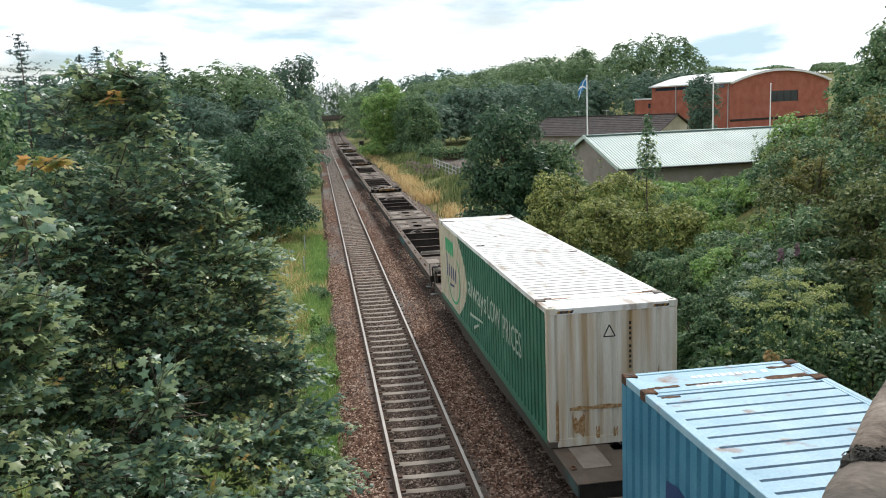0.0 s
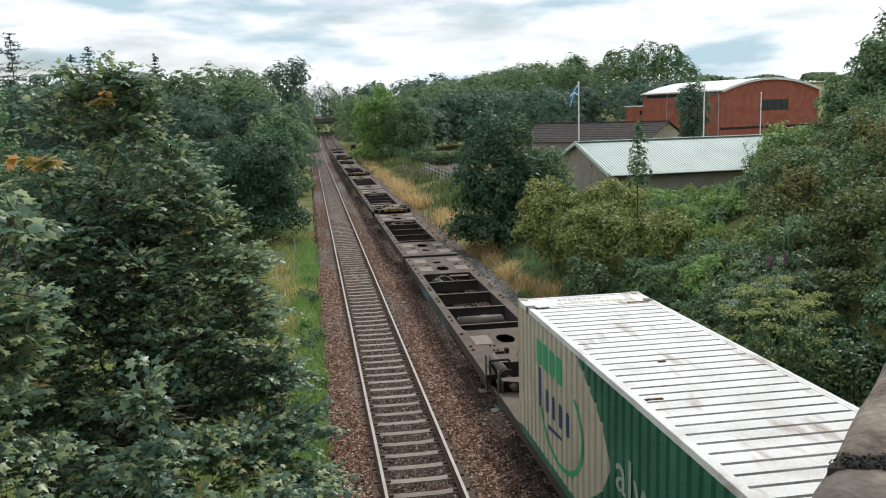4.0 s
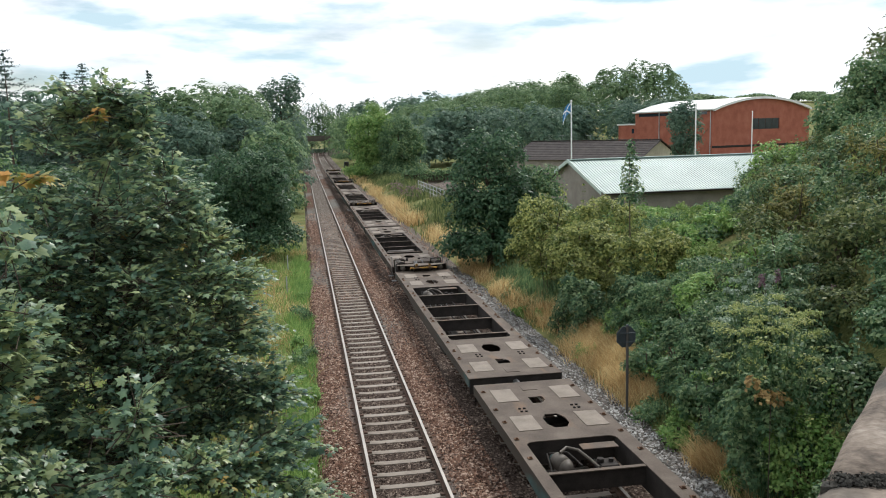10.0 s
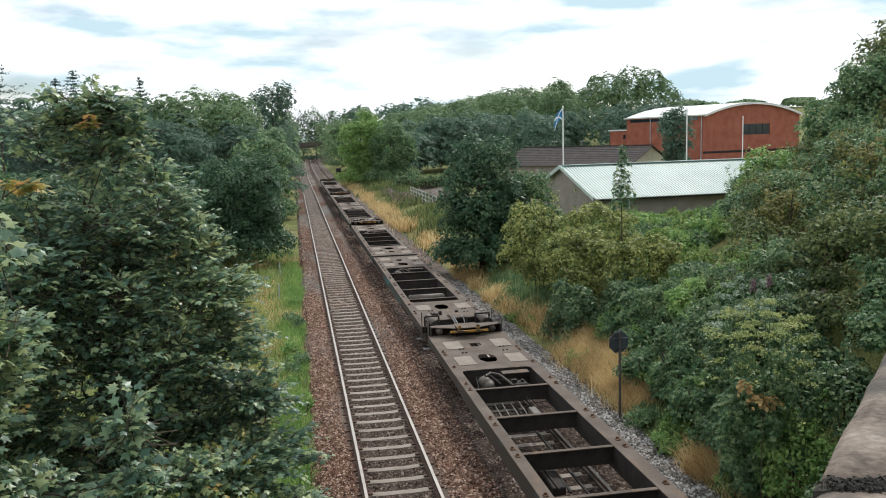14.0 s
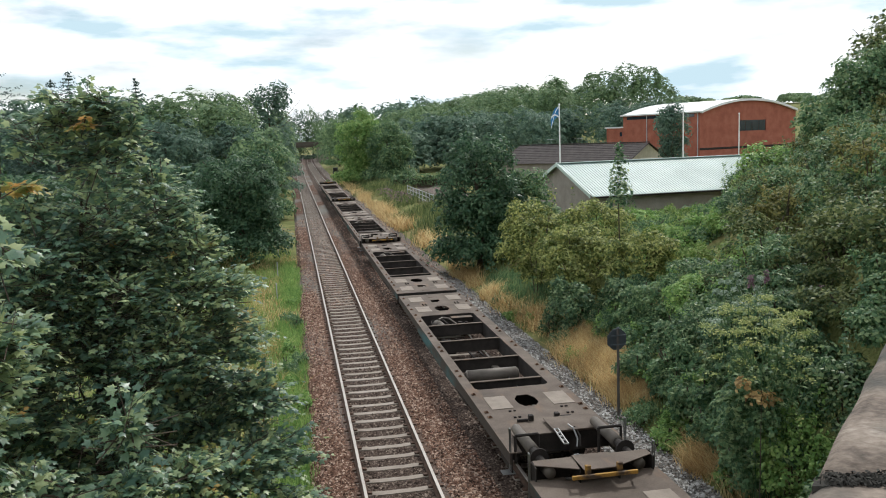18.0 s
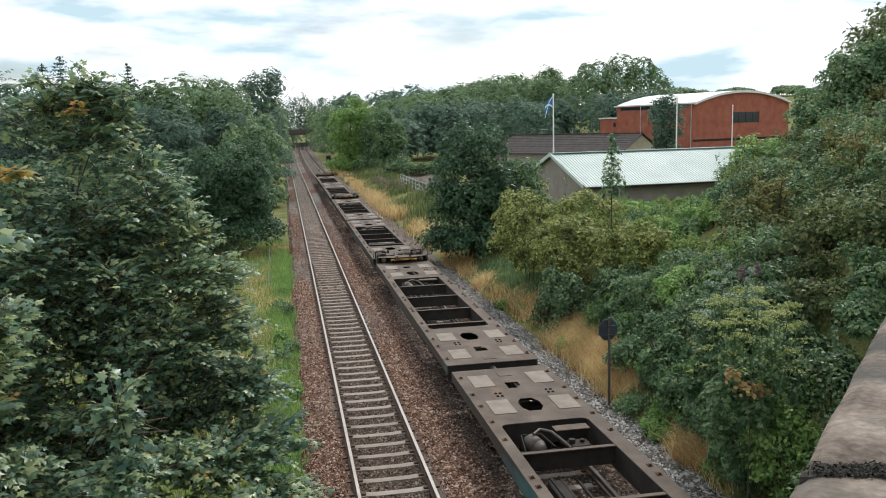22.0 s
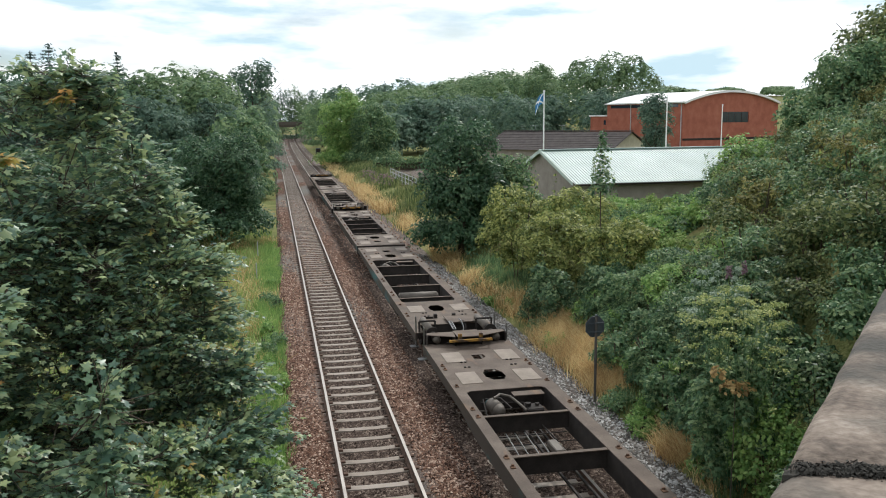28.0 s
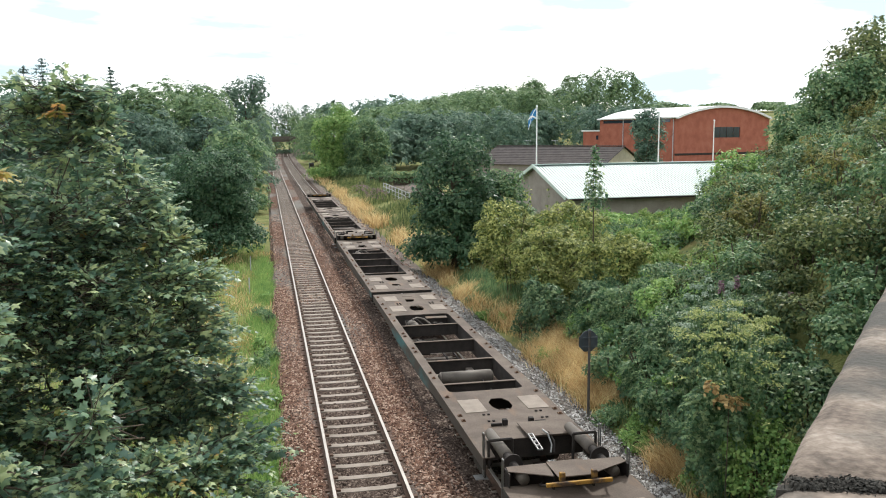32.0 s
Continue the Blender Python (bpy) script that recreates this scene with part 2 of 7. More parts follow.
M_GREENBOX = mat("green_container_paint", [(0.2, (0.02, 0.095, 0.062)), (0.5, (0.035, 0.145, 0.095)), (0.85, (0.075, 0.21, 0.145))], 1.5, 0.5, 0, 0.15, 40)
M_LETTER = mat("pale_lettering", [(0.2, (0.26, 0.34, 0.27)), (0.8, (0.46, 0.50, 0.42))], 9, 0.7, 0, 0, 40)
M_BLUEBOX = mat("faded_blue_container_paint", [(0.2, (0.045, 0.17, 0.27)), (0.5, (0.07, 0.24, 0.36)), (0.85, (0.13, 0.33, 0.45))], 1.3, 0.5, 0, 0.15, 40)
M_ROOFBLUE = mat("sun_bleached_blue_roof", [(0.15, (0.20, 0.36, 0.46)), (0.5, (0.30, 0.47, 0.58)), (0.85, (0.44, 0.61, 0.70))], 1.5, 0.5, 0, 0.1, 30, stain=((0.24, 0.14, 0.09), 1.1, 0.62, 0.74, (2, 2, 1)))
M_NAVY = mat("navy_patch", [(0.2, (0.02, 0.045, 0.13)), (0.8, (0.04, 0.075, 0.18))], 3, 0.6, 0, 0.1, 40)
M_RUST = mat("flaking_rust", [(0.2, (0.030, 0.018, 0.012)), (0.5, (0.09, 0.048, 0.028)), (0.85, (0.24, 0.14, 0.085))], 9, 0.95, 0, 0.5, 40)
M_BLACK = mat("black_stencil", [(0.2, (0.02, 0.02, 0.02)), (0.8, (0.045, 0.045, 0.045))], 4, 0.7, 0, 0, 40)
M_LOGO = mat("green_logo_paint", [(0.2, (0.03, 0.30, 0.13)), (0.8, (0.06, 0.40, 0.19))], 4, 0.6, 0, 0, 40)
M_CREAM = mat("cream_panel_paint", [(0.2, (0.42, 0.37, 0.27)), (0.8, (0.60, 0.55, 0.43))], 2, 0.6, 0, 0.1, 40)
M_COPING = mat("weathered_sandstone_coping", [(0.3, (0.063, 0.051, 0.041)), (0.45, (0.144, 0.113, 0.090)), (0.58, (0.213, 0.172, 0.138)), (0.75, (0.322, 0.276, 0.230))], 9, 0.95, 0, 0.7, 110, stain=((0.062, 0.058, 0.050), 6, 0.46, 0.62, (1, 1, 1)), bump_dist=0.004)
M_SHEDROOF = mat("pale_green_sheet_roof", [(0.2, (0.215, 0.29, 0.262)), (0.5, (0.275, 0.36, 0.325)), (0.85, (0.35, 0.43, 0.40))], 0.5, 0.5, 0.0, 0.05, 20)
M_RENDER = mat("grey_roughcast_wall", [(0.2, (0.204, 0.178, 0.153)), (0.8, (0.340, 0.306, 0.264))], 1.5, 0.95, 0, 0.5, 40)
M_FASCIA = mat("pale_green_fascia", [(0.2, (0.42, 0.52, 0.46)), (0.8, (0.56, 0.64, 0.58))], 2, 0.6, 0, 0.05, 30)
M_BRICK = mat("red_brick_wall", [(0.2, (0.20, 0.062, 0.040)), (0.5, (0.30, 0.100, 0.064)), (0.85, (0.38, 0.15, 0.10))], 0.7, 0.9, 0, 0.3, 18)
M_METALROOF = mat("light_metal_roof", [(0.2, (0.55, 0.55, 0.54)), (0.8, (0.74, 0.74, 0.73))], 0.6, 0.5, 0.1, 0.05, 20)
M_SLATE = mat("brown_roof_tile", [(0.2, (0.034, 0.028, 0.027)), (0.8, (0.072, 0.060, 0.056))], 1.2, 0.95, 0, 0.3, 12, obrand=0.15)
M_GLASS = mat("dark_window_glass", [(0.2, (0.012, 0.018, 0.028)), (0.8, (0.03, 0.04, 0.055))], 1, 0.08, 0, 0, 10, spec=0.6)
M_WHITE = mat("white_paint", [(0.2, (0.66, 0.66, 0.65)), (0.8, (0.82, 0.82, 0.81))], 4, 0.5, 0, 0.05, 40)
M_FLAGBLUE = mat("blue_flag_cloth", [(0.2, (0.03, 0.16, 0.36)), (0.8, (0.06, 0.24, 0.46))], 4, 0.8, 0, 0.1, 60)
M_ASPHALT = mat("asphalt", [(0.2, (0.035, 0.035, 0.035)), (0.8, (0.075, 0.073, 0.07))], 3, 0.9, 0, 0.4, 60)
M_SIGNBACK = mat("grey_sign_back", [(0.2, (0.045, 0.056, 0.064)), (0.8, (0.085, 0.097, 0.107))], 4, 0.6, 0.2, 0.1, 40)
M_WOODPOST = mat("weathered_post", [(0.2, (0.05, 0.046, 0.042)), (0.8, (0.12, 0.108, 0.096))], 6, 0.9, 0, 0.4, 50, stretch=(1, 1, 0.2))
M_FENCE = mat("galvanised_fence", [(0.2, (0.30, 0.32, 0.33)), (0.8, (0.50, 0.52, 0.53))], 4, 0.5, 0.5, 0.1, 40)


# ---- building helpers ----
def mesh_ob(name, verts, faces, material, parent=None, label="", smooth=False):
    me = bpy.data.meshes.new(name)
    me.from_pydata([tuple(v) for v in verts], [], [tuple(f) for f in faces])
    me.update()
    if smooth:
        me.shade_smooth()
    for m in (material if isinstance(material, (list, tuple)) else [material]):
        me.materials.append(m)
    ob = new(name, me)
    if parent:
        ob.parent = parent
    if label:
        ob["label"] = label
    return ob


def part(name, bm, material, parent=None, label="", smooth=False):
    me = bpy.data.meshes.new(name)
    bm.to_mesh(me)
    bm.free()
    if smooth:
        me.shade_smooth()
    for m in (material if isinstance(material, (list, tuple)) else [material]):
        me.materials.append(m)
    ob = new(name, me)
    if parent:
        ob.parent = parent
    if label:
        ob["label"] = label
    return ob


def add_box(bm, x0, x1, y0, y1, z0, z1, m=None, index=0):
    vs = [Vector((x, y, z)) for z in (z0, z1) for y in (y0, y1) for x in (x0, x1)]
    vs = [bm.verts.new(m @ v if m else v) for v in vs]
    for f in ((0, 2, 3, 1), (4, 5, 7, 6), (0, 1, 5, 4), (2, 6, 7, 3), (0, 4, 6, 2), (1, 3, 7, 5)):
        bm.faces.new([vs[i] for i in f]).material_index = index
    return vs


def box(x0, x1, y0, y1, z0, z1, bevel=0.0, m=None):
    bm = bmesh.new()
    add_box(bm, x0, x1, y0, y1, z0, z1, m)
    if bevel:
        bmesh.ops.bevel(bm, geom=bm.edges[:], offset=bevel, segments=1, affect="EDGES", profile=0.5)
    return bm


def add_tube(bm, a, b, r0, r1=None, n=10, caps=True, index=0):
    a, b = Vector(a), Vector(b)
    r1 = r0 if r1 is None else r1
    q = (b - a).to_track_quat("Z", "Y")
    rings = []
    for p, r in ((a, r0), (b, r1)):
        rings.append([bm.verts.new(p + q @ Vector((r * math.cos(2 * math.pi * i / n), r * math.sin(2 * math.pi * i / n), 0))) for i in range(n)])
    for i in range(n):
        bm.faces.new((rings[0][i], rings[0][(i + 1) % n], rings[1][(i + 1) % n], rings[1][i])).material_index = index
    if caps:
        bm.faces.new(rings[0][::-1]).material_index = index
        bm.faces.new(rings[1]).material_index = index


def tube(a, b, r0, r1=None, n=10):
    bm = bmesh.new()
    add_tube(bm, a, b, r0, r1, n)
    return bm


def pipe(points, r, n=6):
    bm = bmesh.new()
    for a, b in zip(points, points[1:]):
        add_tube(bm, a, b, r, r, n)
    return bm


def add_prism(bm, outline, z0, z1, index=0, m=None):
    """An outline in x and y, drawn up from z0 to z1."""
    lo = [bm.verts.new(m @ Vector((x, y, z0)) if m else (x, y, z0)) for x, y in outline]
    hi = [bm.verts.new(m @ Vector((x, y, z1)) if m else (x, y, z1)) for x, y in outline]
    n = len(outline)
    bm.faces.new(lo[::-1]).material_index = index
    bm.faces.new(hi).material_index = index
    for i in range(n):
        bm.faces.new((lo[i], lo[(i + 1) % n], hi[(i + 1) % n], hi[i])).material_index = index


def prism(outline, z0, z1, m=None):
    bm = bmesh.new()
    add_prism(bm, outline, z0, z1, 0, m)
    return bm


def empty(name, m=None):
    e = new(name)
    e.empty_display_size = 0.2
    if m is not None:
        e.matrix_world = m
    return e


# ---- ground ----
def smooth(a, b, v):
    t = np.clip((v - a) / (b - a), 0, 1)
    return t * t * (3 - 2 * t)


def bend(y):
    """The line's drift to the right far ahead."""
    y = np.asarray(y, float)
    return 5.0e-5 * np.maximum(0, y - 138) ** 2


def slope_side(x, y):
    """How far a place lies up the hillside beyond the field."""
    return 0.871 * x - 0.473 * y - 2.28


def ground(x, y):
    x, y = np.asarray(x, float), np.asarray(y, float)
    xr = x - bend(y)
    z = -0.42 + 0 * x
    # right bank, then the level field behind it
    z = z + smooth(6.3, 11.5, xr) * (1.9 - 0.9 * smooth(53, 80, y)) + smooth(10, 16, xr) * 0.9 * (1 - smooth(35, 53, y))
    # hillside beyond the field on the bridge side
    d = slope_side(x, y)
    z = z + smooth(-6.5, 6, d) * 4.4 * smooth(5.8, 10.5, xr) * (1 - smooth(51, 80, y))
    # wooded hill far ahead to the right
    z = z + smooth(30, 150, xr) * 13 * smooth(140, 290, y) + smooth(20, 120, xr) * 1.5 * smooth(70, 115, y)
    z = z + smooth(320, 900, y) * 7 * smooth(30, 160, np.abs(xr - 1.7))
    z = z + smooth(2.6, 9, -xr) * 0.45
    z = z + smooth(4, -2.0, y) * smooth(5.6, 8.5, np.abs(xr - 1.7)) * 4.6
    bumps = 0.10 * np.sin(1.9 * x + 0.7 * y) * np.sin(1.3 * y - 0.5 * x) + 0.18 * np.sin(0.45 * x + 1) * np.sin(0.37 * y + 0.6 * x)
    return z + bumps * smooth(4.2, 7.0, np.abs(xr - 1.7))


def make_ground():
    xs = np.concatenate([-np.geomspace(2600, 60, 14), np.arange(-56, -12, 4), np.arange(-12, 34, 0.8), np.arange(34, 90, 4), np.geomspace(92, 2600, 16)])
    ys = np.concatenate([-np.geomspace(400, 10, 8), np.arange(-6, 74, 0.8), np.arange(74, 220, 4), np.geomspace(224, 2600, 22)])
    X, Y = np.meshgrid(xs, ys)
    Z = ground(X, Y)
    verts = np.stack([X.ravel(), Y.ravel(), Z.ravel()], -1)
    w = len(xs)
    faces = [(j * w + i, j * w + i + 1, (j + 1) * w + i + 1, (j + 1) * w + i) for j in range(len(ys) - 1) for i in range(w - 1)]
    tagged(mesh_ob("ground", verts, faces, M_GROUND, smooth=True), "rough grassy ground and cutting bank beside the railway", "ground", kind="structure")


make_ground()
XL, XR = 0.0, 3.38     # centre lines of the two tracks
Y_END = 480.0


def sweep(name, profile, ys, dx, material, label="", parent=None, smooth=False, closed=True):
    """A profile in x and z carried along the line of the track."""
    n = len(profile)
    verts, faces = [], []
    for y in ys:
        b = float(bend(y))
        verts += [(dx + b + x, y, z) for x, z in profile]
    for j in range(len(ys) - 1):
        for i in range(n if closed else n - 1):
            k = (i + 1) % n
            faces.append((j * n + i, j * n + k, (j + 1) * n + k, (j + 1) * n + i))
    if closed:
        faces += [tuple(range(n))[::-1], tuple((len(ys) - 1) * n + i for i in range(n))]
    return mesh_ob(name, verts, faces, material, parent, label, smooth)


YS = [-12.0] + list(np.arange(0, 140, 10)) + list(np.arange(140, Y_END + 1, 15))
BED = [(-2.0, -0.60), (-1.62, -0.17), (-1.2, -0.135), (-0.98, -0.135), (-0.9, -0.19), (0.9, -0.19), (0.98, -0.135), (1.72, -0.16), (2.40, -0.135), (2.48, -0.19), (4.28, -0.19), (4.36, -0.135), (5.3, -0.15), (6.1, -0.33), (6.55, -0.385), (6.9, -0.66)]
tagged(sweep("ballast_bed", BED[:4] + [(-0.74, -0.19), (-0.74, -0.9)], YS, 0, M_BALLAST), "reddish-brown crushed stone ballast shoulder of the near track", "ballast", kind="structure")
tagged(sweep("ballast_bed", [(-0.735, -0.9), (-0.735, -0.186), (0.735, -0.186), (0.735, -0.9)], YS, 0, M_BALLAST_DARK), "oil-darkened crushed stone between the rails of the near track", "ballast", kind="structure")
tagged(sweep("ballast_bed", [(0.74, -0.9), (0.74, -0.19)] + BED[6:8] + [(1.72, -0.9)], YS, 0, M_BALLAST), "reddish-brown crushed stone ballast between the two tracks", "ballast", kind="structure")
# this dark colour holds both grime and the shade beside the wagons
tagged(sweep("ballast_bed", [(1.725, -0.9), (1.725, -0.16)] + BED[8:12] + [(4.9, -0.143), (4.9, -0.9)], YS, 0, M_BALLAST_DARK), "brown crushed stone ballast under the train's track, dark with grime and painted shade", "ballast", kind="structure")
tagged(sweep("ballast_bed", [(4.905, -0.9), (4.905, -0.143)] + BED[12:], YS, 0, M_BALLAST_GREY), "grey crushed stone shoulder beside the train's track", "ballast", kind="structure")

RAIL_FOOT = [(-0.07, -0.153), (0.07, -0.153), (0.07, -0.142), (0.009, -0.122), (0.009, -0.03), (0.035, -0.022), (0.035, -0.004), (-0.035, -0.004), (-0.035, -0.022), (-0.009, -0.03), (-0.009, -0.122), (-0.07, -0.142)]
RAIL_HEAD = [(-0.034, -0.004), (0.034, -0.004), (0.034, 0.0), (0.028, 0.006), (-0.028, 0.006), (-0.034, 0.0)]


def make_track(xc, name):
    tr = tagged(empty(name), "steel rails on concrete sleepers, railheads polished bright", "railway track", "two tracks", "structure")
    for sx in (-0.7525, 0.7525):
        r = sweep("rail", RAIL_FOOT, YS, xc + sx, M_RAILRUST, "", tr)
        sweep("rail_head", RAIL_HEAD, YS, xc + sx, M_RAILTOP, "bright worn railhead", r)
    return tr


tracks = [make_track(XL, "track"), make_track(XR, "track")]


# ---- train ----
DECK_Z = 0.84
WAGON_X = 3.36
HW = 1.25


def plate_with_holes(outline, holes, z0, z1):
    """A plate with openings cut right through it."""
    bm = bmesh.new()
    loops = []
    for o in [outline] + holes:
        vs = [bm.verts.new((x, y, z1)) for x, y in o]
        es = [bm.edges.new((vs[i], vs[(i + 1) % len(vs)])) for i in range(len(vs))]
        loops.append((vs, es))
    bmesh.ops.triangle_fill(bm, use_beauty=True, edges=[e for _, es in loops for e in es])
    for f in bm.faces:
        if f.normal.z < 0:
            f.normal_flip()
    top = bm.faces[:]
    low = bmesh.ops.duplicate(bm, geom=top)
    vmap = low["vert_map"]
    for f in low["geom"]:
        if isinstance(f, bmesh.types.BMFace):
            f.normal_flip()
    for vs, _ in loops:
        n = len(vs)
        for i in range(n):
            a, b = vs[i], vs[(i + 1) % n]
            bm.faces.new((a, b, vmap[b], vmap[a]))
        for v in vs:
            vmap[v].co.z = z0
    bmesh.ops.recalc_face_normals(bm, faces=bm.faces[:])
    return bm


def rounded(x0, x1, y0, y1, r, k=3):
    pts = []
    for cx, cy, a in ((x1 - r, y1 - r, 0), (x0 + r, y1 - r, 90), (x0 + r, y0 + r, 180), (x1 - r, y0 + r, 270)):
        for i in range(k + 1):
            q = radians(a + 90 * i / k)
            pts.append((cx + r * math.cos(q), cy + r * math.sin(q)))
    return pts


def make_wagon(near):
    """One platform of a twin wagon. Its origin lies on the rail below the drawbar joint; y runs to the buffer end.
    near: the platform whose buffer end faces the bridge, so its local y runs backwards."""
    s = -1 if near else 1
    w = empty("container_wagon")
    def yy(v):
        return s * v
    def rect(x0, x1, a, b):
        y0, y1 = sorted((yy(a), yy(b)))
        return x0, x1, y0, y1
    END = 17.8 if near else 17.75
    W0, W1 = (4.35, 13.5) if near else (4.42, 13.46)
    bars = (5.95, 8.22, 10.5, 12.75) if near else (5.08, 7.25, 9.52, 11.75)
    # deck plate with the long well and the hand holes
    if near:
        cut = [(-1.0, END), (-0.95, END - 0.9), (0.95, END - 0.9), (1.0, END)]
    else:
        cut = [(-0.5, END), (-0.42, END - 0.16), (0.42, END - 0.16), (0.5, END)]
    outline = [(-HW, yy(0.29)), (HW, yy(0.29)), (HW, yy(END))] + [(x, yy(v)) for x, v in cut[::-1]] + [(-HW, yy(END))]
    def octagon(c, a, b, f):
        return [(c - b, yy(a - f)), (c - b * 0.5, yy(a - 0.43)), (c + b * 0.6, yy(a - 0.43)), (c + b, yy(a - f)), (c + b, yy(a + f)), (c + b * 0.5, yy(a + 0.43)), (c - b * 0.6, yy(a + 0.43)), (c - b, yy(a + f))]
    holes = [rounded(*rect(-1.0, 0.92, W0, W1), 0.16), octagon(0, 3.22, 0.25, 0.17), [(-0.17, yy(1.52)), (0.17, yy(1.52)), (0.17, yy(1.78)), (0.05, yy(1.98)), (-0.17, yy(1.98))], octagon(0, 14.62, 0.25, 0.17)]
    if not near:
        holes.append([(-0.17, yy(16.45)), (0.17, yy(16.45)), (0.17, yy(16.18)), (0.02, yy(16.03)), (-0.17, yy(16.03))])
    part("deck", plate_with_holes(outline, holes, DECK_Z - 0.018, DECK_Z), M_DECK, w, "worn grey-brown steel deck with openings")
    # pale bolted plates
    for px in (-0.70, 0.79):
        for c in ((1.30, 3.26, 14.65) if near else (1.32, 3.28, 14.45, 16.3)):
            part("deck_plate", box(*rect(px - 0.26, px + 0.26, c - 0.47, c + 0.47), DECK_Z + 0.001, DECK_Z + 0.014, 0.004), M_PAD, w, "pale steel plate")
    part("deck_plate", box(*rect(-0.16, 0.20, 0.62, 1.0), DECK_Z + 0.001, DECK_Z + 0.012, 0.003), M_DECK, w)
    # side girders
    for sx in (-1, 1):
        bm = bmesh.new()
        xa, xb = sorted((sx * HW, sx * (HW - 0.03)))
        o = [(0.29, DECK_Z - 0.02), (END, DECK_Z - 0.02), (END, DECK_Z - 0.24), (15.4, DECK_Z - 0.27), (13.0, DECK_Z - 0.27), (11.4, DECK_Z - 0.38), (6.4, DECK_Z - 0.38), (4.7, DECK_Z - 0.27), (0.29, DECK_Z - 0.24)]
        lo = [bm.verts.new((xa, yy(v), z)) for v, z in o]
        hi = [bm.verts.new((xb, yy(v), z)) for v, z in o]
        bm.faces.new(lo)
        bm.faces.new(hi[::-1])
        for i in range(len(o)):
            j = (i + 1) % len(o)
            bm.faces.new((lo[i], lo[j], hi[j], hi[i]))
        bmesh.ops.recalc_face_normals(bm, faces=bm.faces[:])
        part("solebar", bm, M_TEAL, w, "faded teal painted side girder")
        xa, xb = sorted((sx * (HW - 0.16), sx * (HW - 0.20)))
        part("lower_web", box(xa, xb, *rect(0, 0, 5.0, 12.8)[2:], DECK_Z - 0.62, DECK_Z - 0.03), M_DARKSTEEL, w, "grimy recessed girder web")
        xi = sx * 1.0 if sx < 0 else 0.92
        xa, xb = sorted((xi, xi + sx * 0.02))
        part("inner_web", box(xa, xb, *rect(0, 0, W0 - 0.05, W1 + 0.05)[2:], DECK_Z - 0.5, DECK_Z - 0.02), M_DARKSTEEL, w)
    for v in (W0 - 0.03, W1 + 0.01):
        part("well_end_plate", box(*rect(-1.0, 0.92, v, v + 0.02), DECK_Z - 0.5, DECK_Z - 0.02), M_DARKSTEEL, w)
    for v in bars:
        bm = box(*rect(-1.0, 0.92, v - 0.055, v + 0.055), DECK_Z - 0.035, DECK_Z - 0.012, 0.004)
        add_box(bm, *rect(-1.0, 0.92, v - 0.01, v + 0.01), DECK_Z - 0.40, DECK_Z - 0.036, None, 1)
        part("cross_bar", bm, [M_DECK, M_DARKSTEEL], w)
    # spigots along both edges
    for sx in (-1, 1):
        for v in (0.9, 2.25, 3.1, 4.15, 5.2, 7.1, 7.5, 9.0, 9.45, 11.7, 12.2, 13.85, 15.25, 15.6):
            xa, xb = sorted((sx * (HW - 0.05), sx * (HW - 0.19)))
            bm = box(xa + 0.02, xb - 0.02, *rect(0, 0, v - 0.06, v + 0.06)[2:], DECK_Z + 0.001, DECK_Z + 0.018, 0.005)
            add_box(bm, xa + 0.045, xb - 0.045, *rect(0, 0, v + 0.01, v + 0.05)[2:], DECK_Z + 0.018, DECK_Z + 0.05)
            part("container_lock", bm, M_RUST, w)
        for v in (2.3, 2.5, 15.3, 15.75):
            for e in (0, 0.11):
                xa = sx * 0.62 + e
                part("lug", box(xa, xa + 0.06, *rect(0, 0, v, v + 0.05)[2:], DECK_Z + 0.001, DECK_Z + 0.03, 0.006), M_DARKSTEEL, w)
    # gear down in the wells
    if near:
        bm = bmesh.new()
        add_tube(bm, (-0.78, yy(11.4), 0.56), (0.62, yy(11.4), 0.56), 0.19, n=18)
        add_tube(bm, (-0.84, yy(11.4), 0.56), (-0.78, yy(11.4), 0.56), 0.12, 0.19, 18)
        add_tube(bm, (0.62, yy(11.4), 0.56), (0.68, yy(11.4), 0.56), 0.19, 0.12, 18)
        part("air_tank", bm, M_CYL, w, "brown cylindrical air tank", True)
    g0, gs = (4.85, 1) if near else (13.05, -1)
    def gear(v):
        return yy(g0 + gs * v)
    bm = bmesh.new()
    add_tube(bm, (-0.48, gear(0.0), 0.62), (-0.40, gear(0.30), 0.58), 0.17, 0.17, 16)
    add_tube(bm, (-0.40, gear(0.30), 0.58), (-0.34, gear(0.46), 0.55), 0.17, 0.09, 16)
    add_tube(bm, (-0.52, gear(-0.06), 0.63), (-0.48, gear(0.0), 0.62), 0.12, 0.15, 14)
    part("brake_cylinder", bm, M_CYL, w, "greased grey brake cylinder", True)
    part("cylinder_cap", tube((-0.545, gear(-0.10), 0.64), (-0.52, gear(-0.06), 0.63), 0.10, 0.12, 14), M_TEAL, w, "teal painted cylinder cap")
    part("brake_pipe", pipe([(-0.45, gear(0.1), 0.80), (-0.25, gear(-0.1), 0.82), (-0.05, gear(0.05), 0.80), (0.08, gear(0.35), 0.72), (0.2, gear(0.55), 0.62)], 0.03, 8), M_CYL, w)
    part("brake_pipe", pipe([(-0.62, gear(-0.1), 0.72), (-0.3, gear(0.12), 0.80), (-0.12, gear(0.5), 0.66)], 0.02, 6), M_DARKSTEEL, w)
    bm = box(*rect(0.22, 0.62, g0 + gs * 0.2, g0 + gs * 0.62), 0.42, 0.66, 0.03)
